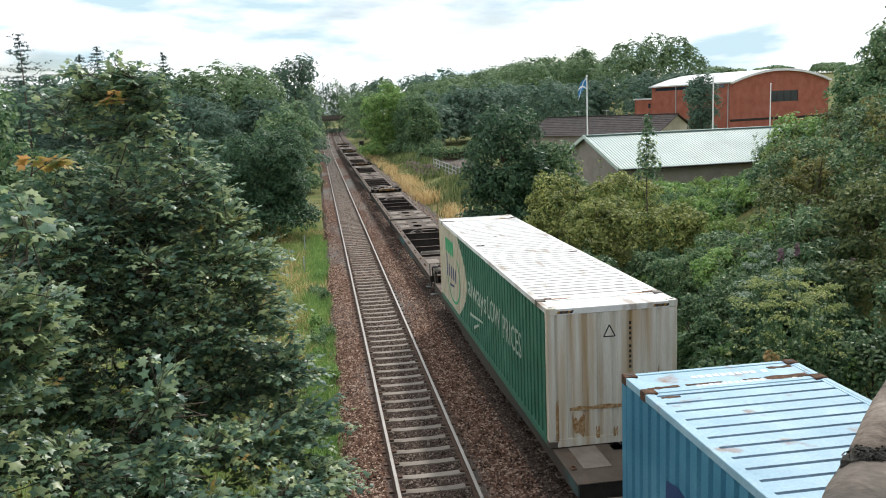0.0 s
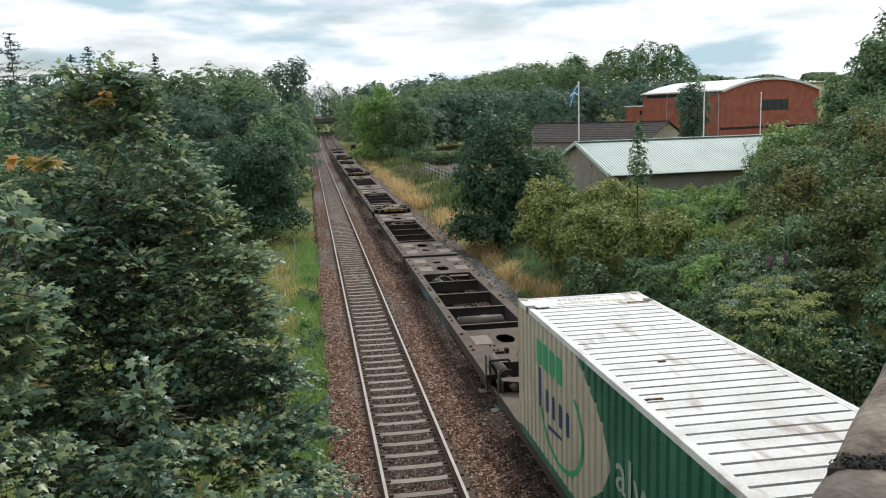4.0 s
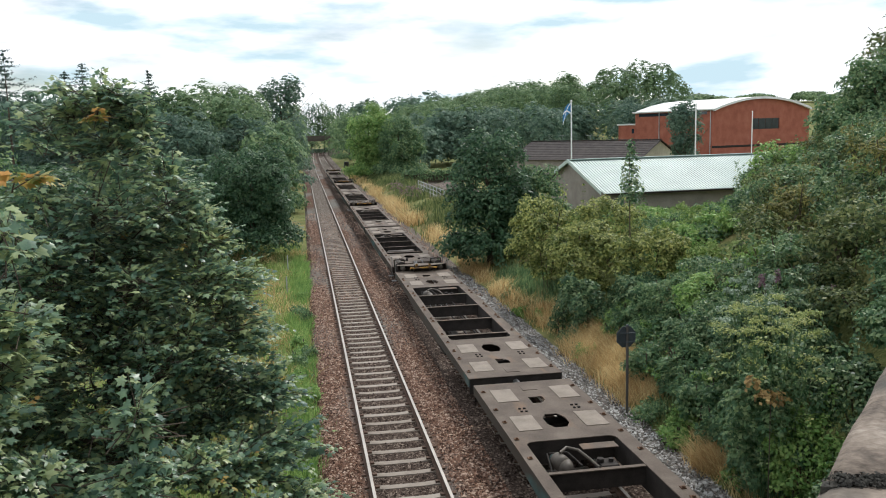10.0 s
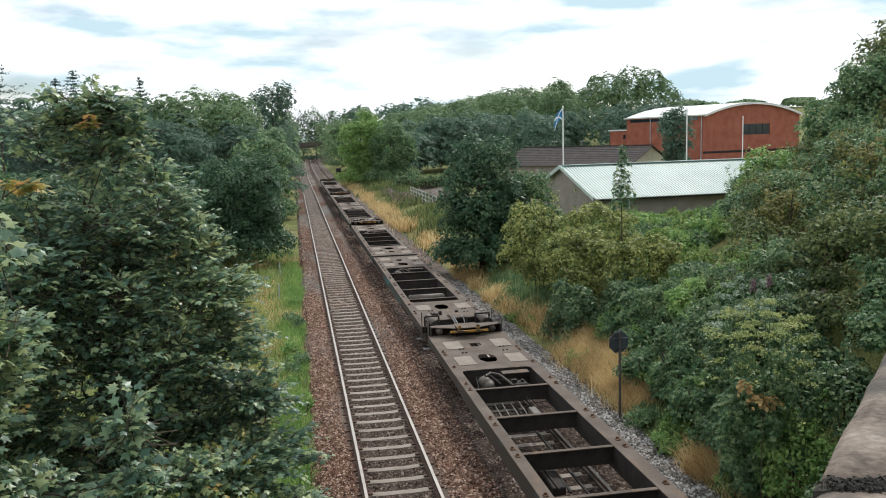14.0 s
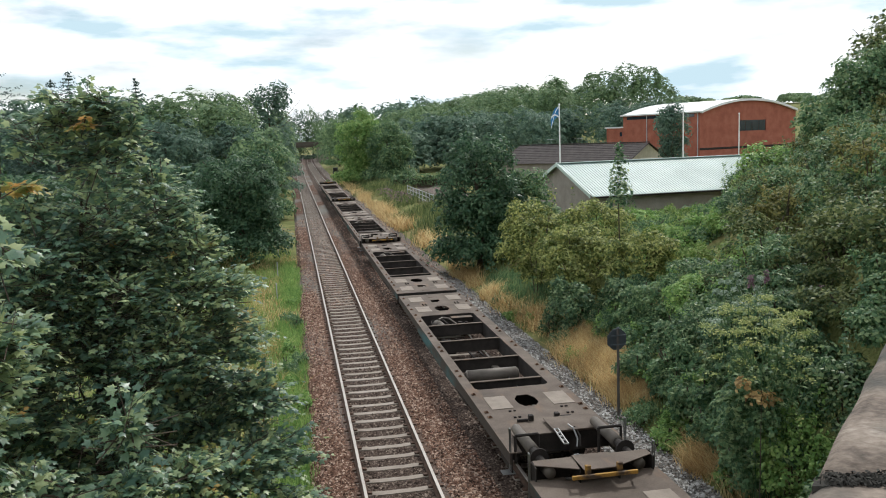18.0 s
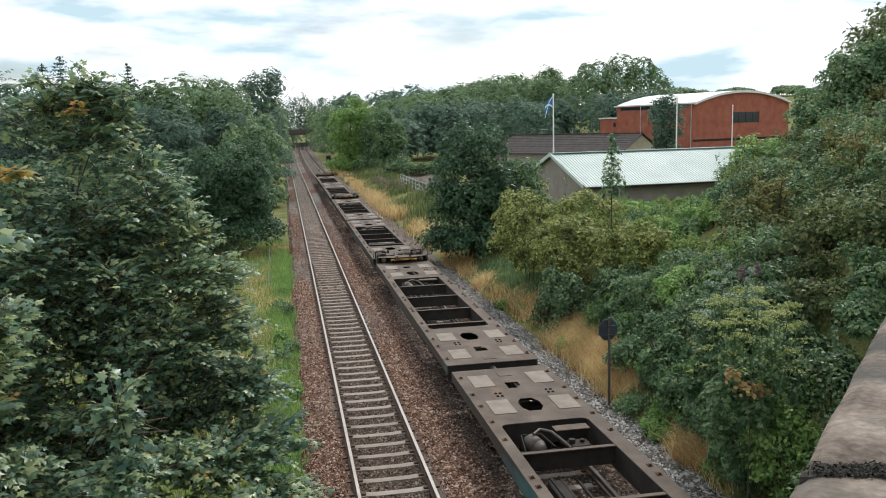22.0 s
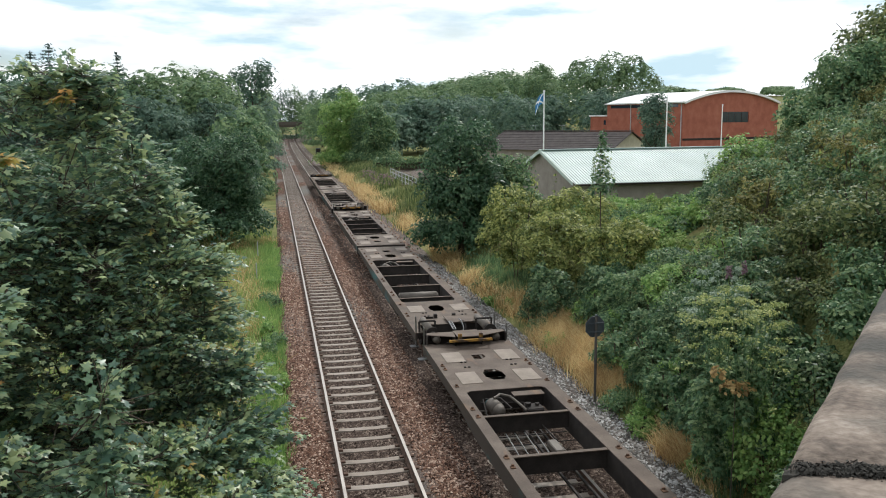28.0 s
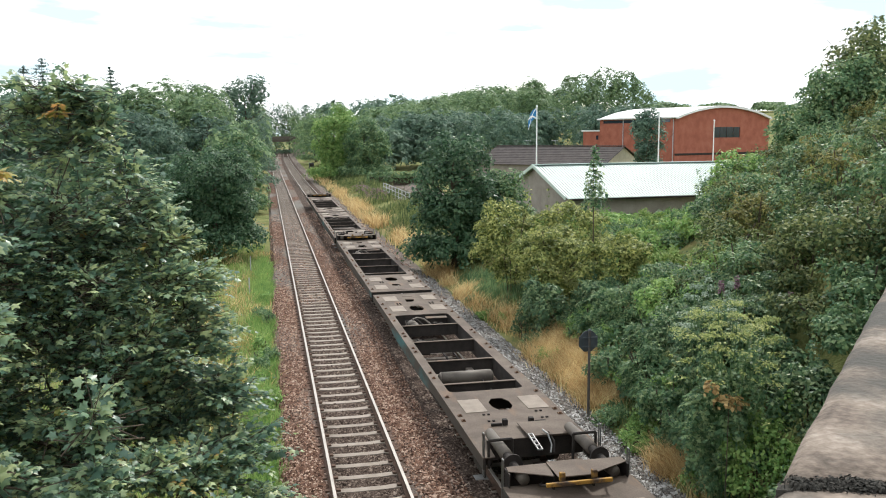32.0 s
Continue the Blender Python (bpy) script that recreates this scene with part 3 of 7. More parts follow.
    add_tube(bm, (0.28, gear(0.4), 0.66), (0.28, gear(0.4), 0.74), 0.07, 0.07, 12)
    add_tube(bm, (0.50, gear(0.4), 0.66), (0.50, gear(0.4), 0.72), 0.05, 0.05, 12)
    part("control_valve", bm, M_DARKSTEEL, w)
    part("gear_tray", box(*rect(0.05, 0.80, g0 + gs * -0.25, g0 + gs * 0.05), DECK_Z - 0.05, DECK_Z - 0.03, 0.004), M_DECK, w)
    part("brake_rod", pipe([(-0.66, gear(-0.1), 0.72), (-0.72, gear(0.7), 0.4)], 0.018), M_DARKSTEEL, w)
    if not near:
        # rigging ladder and cross tube below the next opening
        for x in (-0.62, -0.42, -0.20, 0.02):
            part("rigging_rod", pipe([(x, yy(9.9), 0.44), (x + 0.05, yy(11.5), 0.50)], 0.014, 5), M_STEEL, w)
        for v in (10.3, 10.9, 11.4):
            part("rigging_rod", pipe([(-0.85, yy(v), 0.46), (0.78, yy(v), 0.48)], 0.014, 5), M_DARKSTEEL, w)
        part("cross_tube", tube((-0.9, yy(9.72), 0.60), (0.85, yy(9.72), 0.60), 0.06, n=12), M_CYL, w)
    else:
        for x in (-0.55, -0.2, 0.3):
            part("rigging_rod", pipe([(x, yy(11.8), 0.46), (x, yy(13.2), 0.48)], 0.016, 5), M_DARKSTEEL, w)
    for x, a, b, z in ((-0.55, 6.3, 7.8, 0.40), (-0.35, 6.2, 7.9, 0.36), (0.0, 6.1, 12.7, 0.30), (0.35, 6.1, 12.7, 0.28)):
        part("brake_rod", box(*rect(x, x + 0.05, a, b), z, z + 0.05, 0.008), M_DARKSTEEL, w)
    part("valve_box", box(*rect(-0.62, -0.35, 6.4, 7.7), 0.25, 0.42, 0.02), M_DARKSTEEL, w)
    part("brake_pipe", pipe([(-0.7, yy(13.2), 0.62), (0.1, yy(13.1), 0.60), (0.25, yy(12.9), 0.66), (0.3, yy(12.4), 0.55), (0.38, yy(10.9), 0.5)], 0.022, 6), M_DARKSTEEL, w)
    part("valve_box", box(*rect(0.12, 0.32, 10.2, 10.8), 0.42, 0.58, 0.02), M_CYL, w)
    # bogie frames and wheelsets
    for c in (2.3, 15.2):
        bm = bmesh.new()
        for sx in (-1, 1):
            add_box(bm, sx * 1.0 - 0.07, sx * 1.0 + 0.07, *rect(0, 0, c - 1.25, c + 1.25)[2:], 0.38, 0.54)
        add_box(bm, *rect(-1.0, 1.0, c - 0.2, c + 0.2), 0.36, 0.5)
        part("bogie_frame", bm, M_DARKSTEEL, w)
        for d in (-0.9, 0.9):
            bm = bmesh.new()
            add_tube(bm, (-0.9, 0, 0), (0.9, 0, 0), 0.075, n=10)
            for sx in (-1, 1):
                add_tube(bm, (sx * 0.69, 0, 0), (sx * 0.72, 0, 0), 0.40, 0.40, 20)
                add_tube(bm, (sx * 0.72, 0, 0), (sx * 0.83, 0, 0), 0.36, 0.36, 20)
            part("wheelset", bm, M_DARKSTEEL, w).location = (0, yy(c + d), 0.368)
    # buffer end
    if near:
        wall, head, plate_z = 16.88, 18.6, 0.0
        part("headstock", box(*rect(-1.2, 1.2, wall - 0.06, wall), 0.40, DECK_Z - 0.02, 0.01), M_DARKSTEEL, w)
        part("centre_plate", box(*rect(-0.06, 1.02, 16.15, 17.02), DECK_Z + 0.05, DECK_Z + 0.075, 0.005), M_DECK, w)
        for sx in (-1, 1):
            part("end_plate", box(*sorted((sx * 0.42, sx * 0.95)), *rect(0, 0, 16.5, 16.94)[2:], DECK_Z + 0.004, DECK_Z + 0.02, 0.004), M_DECK, w)
            part("stop_block", box(*rect(sx * 0.30 - 0.055, sx * 0.30 + 0.055, 15.98, 16.10), DECK_Z + 0.001, DECK_Z + 0.13, 0.01), M_DARKSTEEL, w)
            part("stop_block_lug", box(*sorted((sx * 0.38, sx * 0.62)), *rect(0, 0, 16.04, 16.10)[2:], DECK_Z + 0.001, DECK_Z + 0.06, 0.006), M_DARKSTEEL, w)
    else:
        wall, head = 18.0, 18.42
        part("headstock", box(*rect(-1.2, 1.2, wall - 0.05, wall), 0.50, 1.10, 0.01), M_DARKSTEEL, w)
        for sx in (-1, 1):
            o = [(sx * 0.32, yy(wall - 0.01)), (sx * 1.12, yy(wall - 0.02)), (sx * 1.14, yy(wall - 0.24)), (sx * 0.40, yy(wall - 0.60))]
            if s * sx < 0:
                o = o[::-1]
            part("top_plate", prism(o, 1.10, 1.118), M_DECK, w, "grimy wing-shaped end plate")
            part("end_gusset", box(*rect(sx * 1.14 - 0.012, sx * 1.14 + 0.012, wall - 0.34, wall), 0.55, 1.10), M_DARKSTEEL, w)
            part("end_web", box(*rect(sx * 0.38 - 0.012, sx * 0.38 + 0.012, wall - 0.58, wall - 0.05), DECK_Z, 1.10), M_DARKSTEEL, w)
            part("stop_block", box(*rect(sx * 0.30 - 0.05, sx * 0.30 + 0.05, wall - 0.80, wall - 0.72), 1.08, 1.24, 0.008), M_YELLOW, w, "yellow painted block")
        part("centre_plate", box(*rect(-0.36, 0.36, wall - 0.74, wall - 0.02), 1.13, 1.15, 0.004), M_DECK, w)
        part("tie_bar", box(*rect(-0.62, 0.62, wall - 0.86, wall - 0.80), 1.02, 1.09, 0.008), M_YELLOW, w, "yellow painted tie bar")
        for sx in (-1, 1):
            part("bar_arm", pipe([(sx * 0.58, yy(wall - 0.83), 1.04), (sx * 0.62, yy(wall - 0.5), 0.92), (sx * 0.5, yy(wall - 0.3), 0.88)], 0.022), M_DARKSTEEL, w)
    for sx in (-1, 1):
        bz = 1.0 if near else 0.98
        start = wall if near else wall - 0.35
        bm = bmesh.new()
        add_tube(bm, (sx * 0.87, yy(start), bz), (sx * 0.87, yy(head - 0.42), bz), 0.105, 0.125, 14)
        part("buffer_housing", bm, M_CYL, w, "dull grey buffer cylinder", True)
        bm = bmesh.new()
        add_tube(bm, (sx * 0.87, yy(head - 0.42), bz), (sx * 0.87, yy(head - 0.04), bz), 0.085, n=14)
        add_tube(bm, (sx * 0.87, yy(head - 0.04), bz), (sx * 0.87, yy(head), bz), 0.19, 0.19, 16)
        part("buffer", bm, M_DARKSTEEL, w)
        if near:
            part("buffer_bracket", pipe([(sx * 0.64, yy(17.75), 0.6), (sx * 0.64, yy(17.75), 1.17), (sx * 1.12, yy(17.75), 1.17), (sx * 1.12, yy(17.75), 0.6)], 0.03), M_DARKSTEEL, w)
            part("side_horn", box(*sorted((sx * (HW - 0.03), sx * (HW - 0.06))), *rect(0, 0, 16.9, END)[2:], 0.42, DECK_Z - 0.02), M_DARKSTEEL, w)
        e = END - 0.12 if near else wall - 0.2
        part("grab_rail", pipe([(sx * 1.22, yy(e), 0.45), (sx * 1.22, yy(e), 1.32), (sx * 1.22, yy(e + 0.09), 1.32), (sx * 1.22, yy(e + 0.09), 0.45)], 0.014), M_STEEL, w, "bare steel grab rail")
        part("step", box(*rect(sx * 1.27 - 0.13, sx * 1.27 + 0.13, e - 0.1, e + 0.14), 0.40, 0.42, 0.004), M_STEEL, w)
    cz = 0.92
    c0 = wall
    for q in range(4):
        a = c0 + 0.05 + q * 0.16
        part("coupling_link", pipe([(-0.045, yy(a), cz - 0.02 * q), (-0.045, yy(a + 0.2), cz - 0.02 * q - 0.02), (0.045, yy(a + 0.2), cz - 0.02 * q - 0.02), (0.045, yy(a), cz - 0.02 * q), (-0.045, yy(a), cz - 0.02 * q)], 0.018), M_STEEL, w, "steel screw coupling link")
    part("brake_hose", pipe([(0.28, yy(c0), 0.98), (0.33, yy(c0 + 0.2), 0.96), (0.36, yy(c0 + 0.38), 0.78), (0.3, yy(c0 + 0.5), 0.66)], 0.02), M_STEEL, w, "brake hose")
    part("brake_hose", pipe([(0.42, yy(c0), 0.92), (0.46, yy(c0 + 0.25), 0.80), (0.4, yy(c0 + 0.42), 0.62)], 0.02), M_DARKSTEEL, w)
    # joint end
    part("joint_plate", box(*rect(-HW + 0.02, HW - 0.02, 0.31, 0.34), 0.42, DECK_Z - 0.02), M_DARKSTEEL, w)
    part("drawbar", tube((0, yy(-0.25), 0.66), (0, yy(0.35), 0.66), 0.085, n=12), M_STEEL, w)
    return w


def corrugated(bm, origin, along, up, out, length, height, pitch, depth, index=0, groove=False):
    """A sheet with trapezoid ribs. along, up and out are unit directions."""
    o, a, u, n = Vector(origin), Vector(along), Vector(up), Vector(out)
    steps = ((0.0, 0), (0.26, 0), (0.34, 1), (0.92, 1)) if not groove else ((0.0, 0), (0.80, 0), (0.84, 1), (0.94, 1))
    cols = []
    k = max(1, int(round(length / pitch)))
    p = length / k
    for i in range(k):
        for f, d in steps:
            cols.append((i * p + f * p, d * depth))
    cols.append((length, 0))
    prev = None
    for s, d in cols:
        v = (bm.verts.new(o + a * s + n * d), bm.verts.new(o + a * s + n * d + u * height))
        if prev:
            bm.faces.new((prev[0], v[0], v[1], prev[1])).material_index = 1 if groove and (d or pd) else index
        prev, pd = v, d


# roof groove colours: the ribs' shadow lines painted in, along with grey dirt
M_GROOVE = mat("shaded_grimy_roof_groove", [(0.2, (0.20, 0.19, 0.18)), (0.8, (0.56, 0.55, 0.54))], 2.5, 0.8, 0, 0.1, 30)
M_BLUEGROOVE = mat("shaded_grimy_blue_groove", [(0.2, (0.13, 0.20, 0.26)), (0.8, (0.30, 0.42, 0.52))], 2.5, 0.7, 0, 0.1, 30)


def ribbed_side(bm, sx, hw, length, h, curved):
    """A side sheet with upright ribs; the paint changes along a curve near the far end."""
    z_lo, z_hi = 0.16, h - 0.1
    k = int(round((length - 0.32) / 0.28))
    p = (length - 0.32) / k
    cols = [(0.16 + (i + f) * p, d) for i in range(k) for f, d in ((0.0, 0), (0.24, 0), (0.32, 1), (0.92, 1))] + [(length - 0.16, 0)]
    def cuts(y):
        if not curved or y <= 8.6:
            return z_lo, 1.31, 1.31, z_hi
        if y >= 10.06:
            return z_lo, z_lo, z_hi, z_hi
        q = math.asin(min(1.0, (10.06 - y) / 1.47)) / math.pi * 2.3
        return z_lo, z_lo + q, z_hi - q, z_hi
    prev = None
    for y, d in cols:
        vs = [bm.verts.new((sx * (hw - 0.054 + 0.05 * d), y, z)) for z in cuts(y)]
        if prev:
            # recessed faces take a darker colour that paints in the shade between ribs
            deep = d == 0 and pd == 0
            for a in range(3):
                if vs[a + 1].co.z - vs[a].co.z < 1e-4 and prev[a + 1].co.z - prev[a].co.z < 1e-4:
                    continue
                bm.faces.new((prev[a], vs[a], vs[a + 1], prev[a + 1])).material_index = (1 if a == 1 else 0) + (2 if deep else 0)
        prev, pd = vs, d


# side colours darkened for painted rib shade; the cream one also carries rust
M_GREENGROOVE = mat("shaded_green_groove", [(0.2, (0.008, 0.036, 0.025)), (0.8, (0.025, 0.085, 0.058))], 2.5, 0.8, 0, 0.1, 30)
M_CREAMGROOVE = mat("shaded_rusty_cream_groove", [(0.2, (0.16, 0.11, 0.07)), (0.8, (0.36, 0.28, 0.19))], 2.5, 0.8, 0, 0.1, 30)
M_BLUESIDEGROOVE = mat("shaded_blue_side_groove", [(0.2, (0.025, 0.09, 0.15)), (0.8, (0.06, 0.17, 0.26))], 2.5, 0.8, 0, 0.1, 30)


def make_container(kind):
    """A steel box on its locks. Origin: middle of the near bottom edge, y to the far end."""
    c = empty("shipping_container")
    w, length, h = 2.5, 13.716, 2.66
    white = kind == "green"
    side_m, roof_m = (M_GREENBOX, M_ROOFWHITE) if white else (M_BLUEBOX, M_ROOFBLUE)
    end_m = M_WHITEBOX if white else M_BLUEBOX
    hw = w / 2
    for sx in (-1, 1):
        bm = bmesh.new()
        ribbed_side(bm, sx, hw, length, h, white)
        bmesh.ops.recalc_face_normals(bm, faces=bm.faces[:])
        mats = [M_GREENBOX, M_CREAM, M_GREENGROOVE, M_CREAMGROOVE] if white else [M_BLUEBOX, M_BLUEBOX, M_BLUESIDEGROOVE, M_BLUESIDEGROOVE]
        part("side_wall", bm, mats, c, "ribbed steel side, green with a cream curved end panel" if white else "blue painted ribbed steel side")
        for z0, z1 in ((0.0, 0.16), (h - 0.1, h)):
            part("side_rail", box(*sorted((sx * hw, sx * (hw - 0.08))), 0.16, length - 0.16, z0, z1, 0.006), roof_m if z0 else side_m, c)
    for y0, y1, o in ((0, 0.08, -1), (length - 0.08, length, 1)):
        bm = bmesh.new()
        corrugated(bm, (-hw + 0.1, y0 + 0.045 if o < 0 else y1 - 0.045, 0.16), (1, 0, 0), (0, 0, 1), (0, o, 0), w - 0.2, h - 0.26, 0.29, 0.04)
        part("end_wall", bm, end_m, c)
        part("end_rail", box(-hw + 0.1, hw - 0.1, y0, y1, 0, 0.16, 0.006), end_m, c)
        part("end_rail", box(-hw + 0.1, hw - 0.1, y0, y1, h - 0.12, h - 0.004, 0.006), roof_m, c)
        for sx in (-1, 1):
            ya, yb = (0, 0.16) if o < 0 else (length - 0.16, length)
            part("corner_post", box(*sorted((sx * hw, sx * (hw - 0.14))), ya, yb, 0.12, h - 0.12, 0.008), end_m if white else side_m, c)
            for z0, z1 in ((0, 0.12), (h - 0.12, h + 0.012)):
                bm = box(*sorted((sx * (hw + 0.004), sx * (hw - 0.17))), ya - 0.004, yb + 0.004, z0, z1, 0.008)
                cast = part("corner_casting", bm, (M_WHITEBOX if white else M_RUST) if z0 else M_CYL, c, "rust-stained corner casting")
                part("casting_hole", prism([(sx * (hw - 0.085) + 0.05 * math.cos(q), (ya + yb) / 2 + 0.03 * math.sin(q)) for q in [i * math.pi / 4 for i in range(8)]], z1, z1 + 0.003), M_BLACK, cast)
    # roof sheet with cross ribs, and the plain end panels with a second pair of castings
    inset = 0.75
    bm = bmesh.new()
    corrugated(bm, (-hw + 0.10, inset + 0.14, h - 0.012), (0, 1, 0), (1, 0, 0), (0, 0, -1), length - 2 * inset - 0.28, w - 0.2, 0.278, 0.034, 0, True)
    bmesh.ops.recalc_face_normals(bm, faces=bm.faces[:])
    part("roof", bm, [roof_m, M_GROOVE if white else M_BLUEGROOVE], c, "bleached ribbed steel roof, grooves darkened with painted shade and grime")
    for ya, yb in ((0.08, inset + 0.14), (length - inset - 0.14, length - 0.08)):
        part("roof_end_panel", box(-hw + 0.10, hw - 0.10, ya, yb, h - 0.03, h - 0.014, 0.003), roof_m, c)
        m = (ya + yb) / 2 + (0.27 if ya < 1 else -0.27)
        for sx in (-1, 1):
            part("corner_casting", box(*sorted((sx * (hw + 0.003), sx * (hw - 0.17))), m - 0.09, m + 0.09, h - 0.12, h + 0.012, 0.008), M_CYL if white else M_RUST, c, "rust-stained corner casting")
        part("roof_beam", box(-hw + 0.17, hw - 0.17, m - 0.05, m + 0.05, h - 0.05, h - 0.004, 0.006), roof_m, c)
    for sx in (-1, 1):
        part("roof_edge", box(*sorted((sx * (hw - 0.08), sx * (hw - 0.12))), 0.16, length - 0.16, h - 0.05, h - 0.006), roof_m, c)
    return c


def text_mesh(name, body, size, m, material, parent, extrude=0.002):
    cu = bpy.data.curves.new(name, "FONT")
    cu.body, cu.size, cu.extrude = body, size, extrude
    cu.align_x, cu.align_y = "LEFT", "CENTER"
    cu.resolution_u = 2
    tmp = new(name, cu)
    me = bpy.data.meshes.new_from_object(tmp.evaluated_get(bpy.context.evaluated_depsgraph_get()))
    bpy.data.objects.remove(tmp)
    me.materials.clear()
    me.materials.append(material)
    ob = new(name, me)
    ob.parent = parent
    ob.matrix_local = m
    return ob


PAIR = 36.95
JOINT = 12.6        # where the loaded pair is joined at the start
movers = []          # (thing, x, y at the start, z)


def build_train():
    label = "empty low flat container wagon, worn grey-brown deck, teal girders"
    near = make_wagon(True)
    far = make_wagon(False)
    for k in range(-1, 4):
        joint = JOINT + PAIR * (k + 1)
        for proto in (near, far):
            if k == -1:
                ob = proto
            else:
                ob = copy_thing(proto, pose(0, 0, 0))
            loaded = k == -1
            tagged(ob, "loaded low flat container wagon with worn grey-brown deck" if loaded else label, "wagon", "wagons of the train")
            movers.append((ob, WAGON_X, joint, 0.0))
    green = make_container("green")
    tagged(green, "long green and cream ribbed container with chalky white roof and rust", "container", "containers on the train")
    movers.append((green, 3.30, 14.42, DECK_Z + 0.02))
    blue = make_container("blue")
    tagged(blue, "faded blue ribbed container with bleached roof and rusty corners", "container", "containers on the train")
    movers.append((blue, 3.28, 10.54 - 13.716, DECK_Z + 0.02))
    return green, blue


green_box, blue_box = build_train()


def dress_containers():
    """Painted lettering, plain logo shapes, marks and rust."""
    x = -1.252
    def side(y, z):
        return Matrix.Translation((x, y, z)) @ Matrix(((0, 0, -1, 0), (-1.177, 0, 0, 0), (0, 1, 0, 0), (0, 0, 0, 1)))
    g = green_box
    text_mesh("slogan_word", "always", 0.85, side(8.30, 1.45), M_LETTER, g)
    text_mesh("slogan_word", "LOW", 0.80, side(5.59, 1.42) @ Matrix.Diagonal((0.68, 1, 1, 1)), M_LETTER, g)
    text_mesh("slogan_word", "PRICES", 0.80, side(3.86, 1.36) @ Matrix.Diagonal((0.64, 1, 1, 1)), M_LETTER, g)
    part("slogan_stroke", prism([(0, 0), (1.6, 0.22), (1.62, 0.27), (0, 0.09)], 0, 0.003, side(8.12, 0.62)), M_LETTER, g)
    part("slogan_stroke", prism([(0.5, -0.25), (1.1, 0.0), (1.1, 0.06), (0.48, -0.16)], 0, 0.003, side(8.12, 0.62)), M_LETTER, g)
    # plain shapes for the logo: a green block of bars, a ring and dark bars
    for i in range(4):
        part("logo_bar", prism(rounded(0.34 * i, 0.34 * i + 0.27, -0.22, 0.24, 0.07), 0, 0.003, side(12.30, 2.02)), M_LOGO, g, "green logo shape")
    ring = [(1.05 * math.cos(q), 0.86 * math.sin(q)) for q in np.arange(-2.9, 1.0, 0.15)]
    inner = [(0.96 * math.cos(q), 0.78 * math.sin(q)) for q in np.arange(-2.9, 1.0, 0.15)]
    bm = bmesh.new()
    va = [bm.verts.new(side(10.89, 1.2) @ Vector((*p, 0.003))) for p in ring]
    vb = [bm.verts.new(side(10.89, 1.2) @ Vector((*p, 0.003))) for p in inner]
    for i in range(len(va) - 1):
        bm.faces.new((va[i], va[i + 1], vb[i + 1], vb[i]))
    part("logo_ring", bm, M_LOGO, g, "green logo ring")
    for i, (u, v, h) in enumerate([(-1.1, -0.1, 0.75), (-0.72, -0.05, 0.42), (-0.38, -0.05, 0.42), (-0.05, -0.05, 0.42), (0.3, -0.05, 0.42)]):
        part("logo_stroke", prism(rounded(u, u + 0.13, v - 0.1, v - 0.1 + h, 0.05), 0, 0.003, side(10.89, 1.2)), M_NAVY, g, "dark logo stroke")
    part("logo_stroke", prism([(-0.6, -0.42), (0.1, -0.34), (0.1, -0.28), (-0.6, -0.34)], 0, 0.003, side(10.89, 1.2)), M_NAVY, g)
    # near end: hazard triangle, code bars, rust
    def end(u, z):
        return Matrix.Translation((u, -0.0015, z)) @ pose(0, 0, 0, 90)
    tri = [(-0.11, -0.1), (0.11, -0.1), (0.0, 0.12)]
    bm = bmesh.new()
    for i in range(3):
        a, b = Vector((*tri[i], 0)), Vector((*tri[(i + 1) % 3], 0))
        m = end(-0.07, 2.17)
        n = (b - a).normalized().cross(Vector((0, 0, 1))) * 0.012
        bm.faces.new([bm.verts.new(m @ v) for v in (a - n, b - n, b + n, a + n)])
    part("hazard_triangle", bm, M_BLACK, g)
    for i in range(9):
        part("code_bar", prism([(-0.022, 0), (0.022, 0), (0.022, 0.058), (-0.022, 0.058)], 0, 0.002, end(0.33, 2.27 - 0.098 * i - (0.05 if i > 3 else 0))), M_BLACK, g)
    for sx in (-1, 1):
        for i in range(6):
            u = sx * 0.92 - 0.15 + 0.05 * i
            part("hazard_mark", prism([(u, 0), (u + 0.05, 0), (u + 0.08, 0.05), (u + 0.03, 0.05)], 0, 0.002, end(0, 2.565)), M_BLACK if i % 2 else M_YELLOW, g)
    rng = np.random.default_rng(8)
    for k, (u, z, wd, h) in enumerate([(-0.85, 0.70, 1.7, 0.075), (-0.80, 0.28, 0.24, 0.40), (0.55, 0.24, 0.24, 0.42), (0.2, 0.69, 0.4, 0.09), (0.62, 0.2, 0.16, 0.45), (-0.35, 0.17, 0.08, 0.2), (0.0, 0.17, 0.08, 0.16), (0.85, 0.5, 0.05, 0.9), (-1.12, 0.3, 0.06, 0.7)]):
        n = 9
        up = [(u + wd * i / n, z + h * (0.5 + 0.6 * rng.random())) for i in range(n + 1)]
        dn = [(u + wd * i / n, z - h * 0.35 * rng.random()) for i in range(n + 1)]
        part("rust_patch", prism([(a, b) for a, b in dn] + up[::-1], 0, 0.0012 + 0.0005 * k, end(0, 0)), M_RUSTWASH, g, "rust stain")
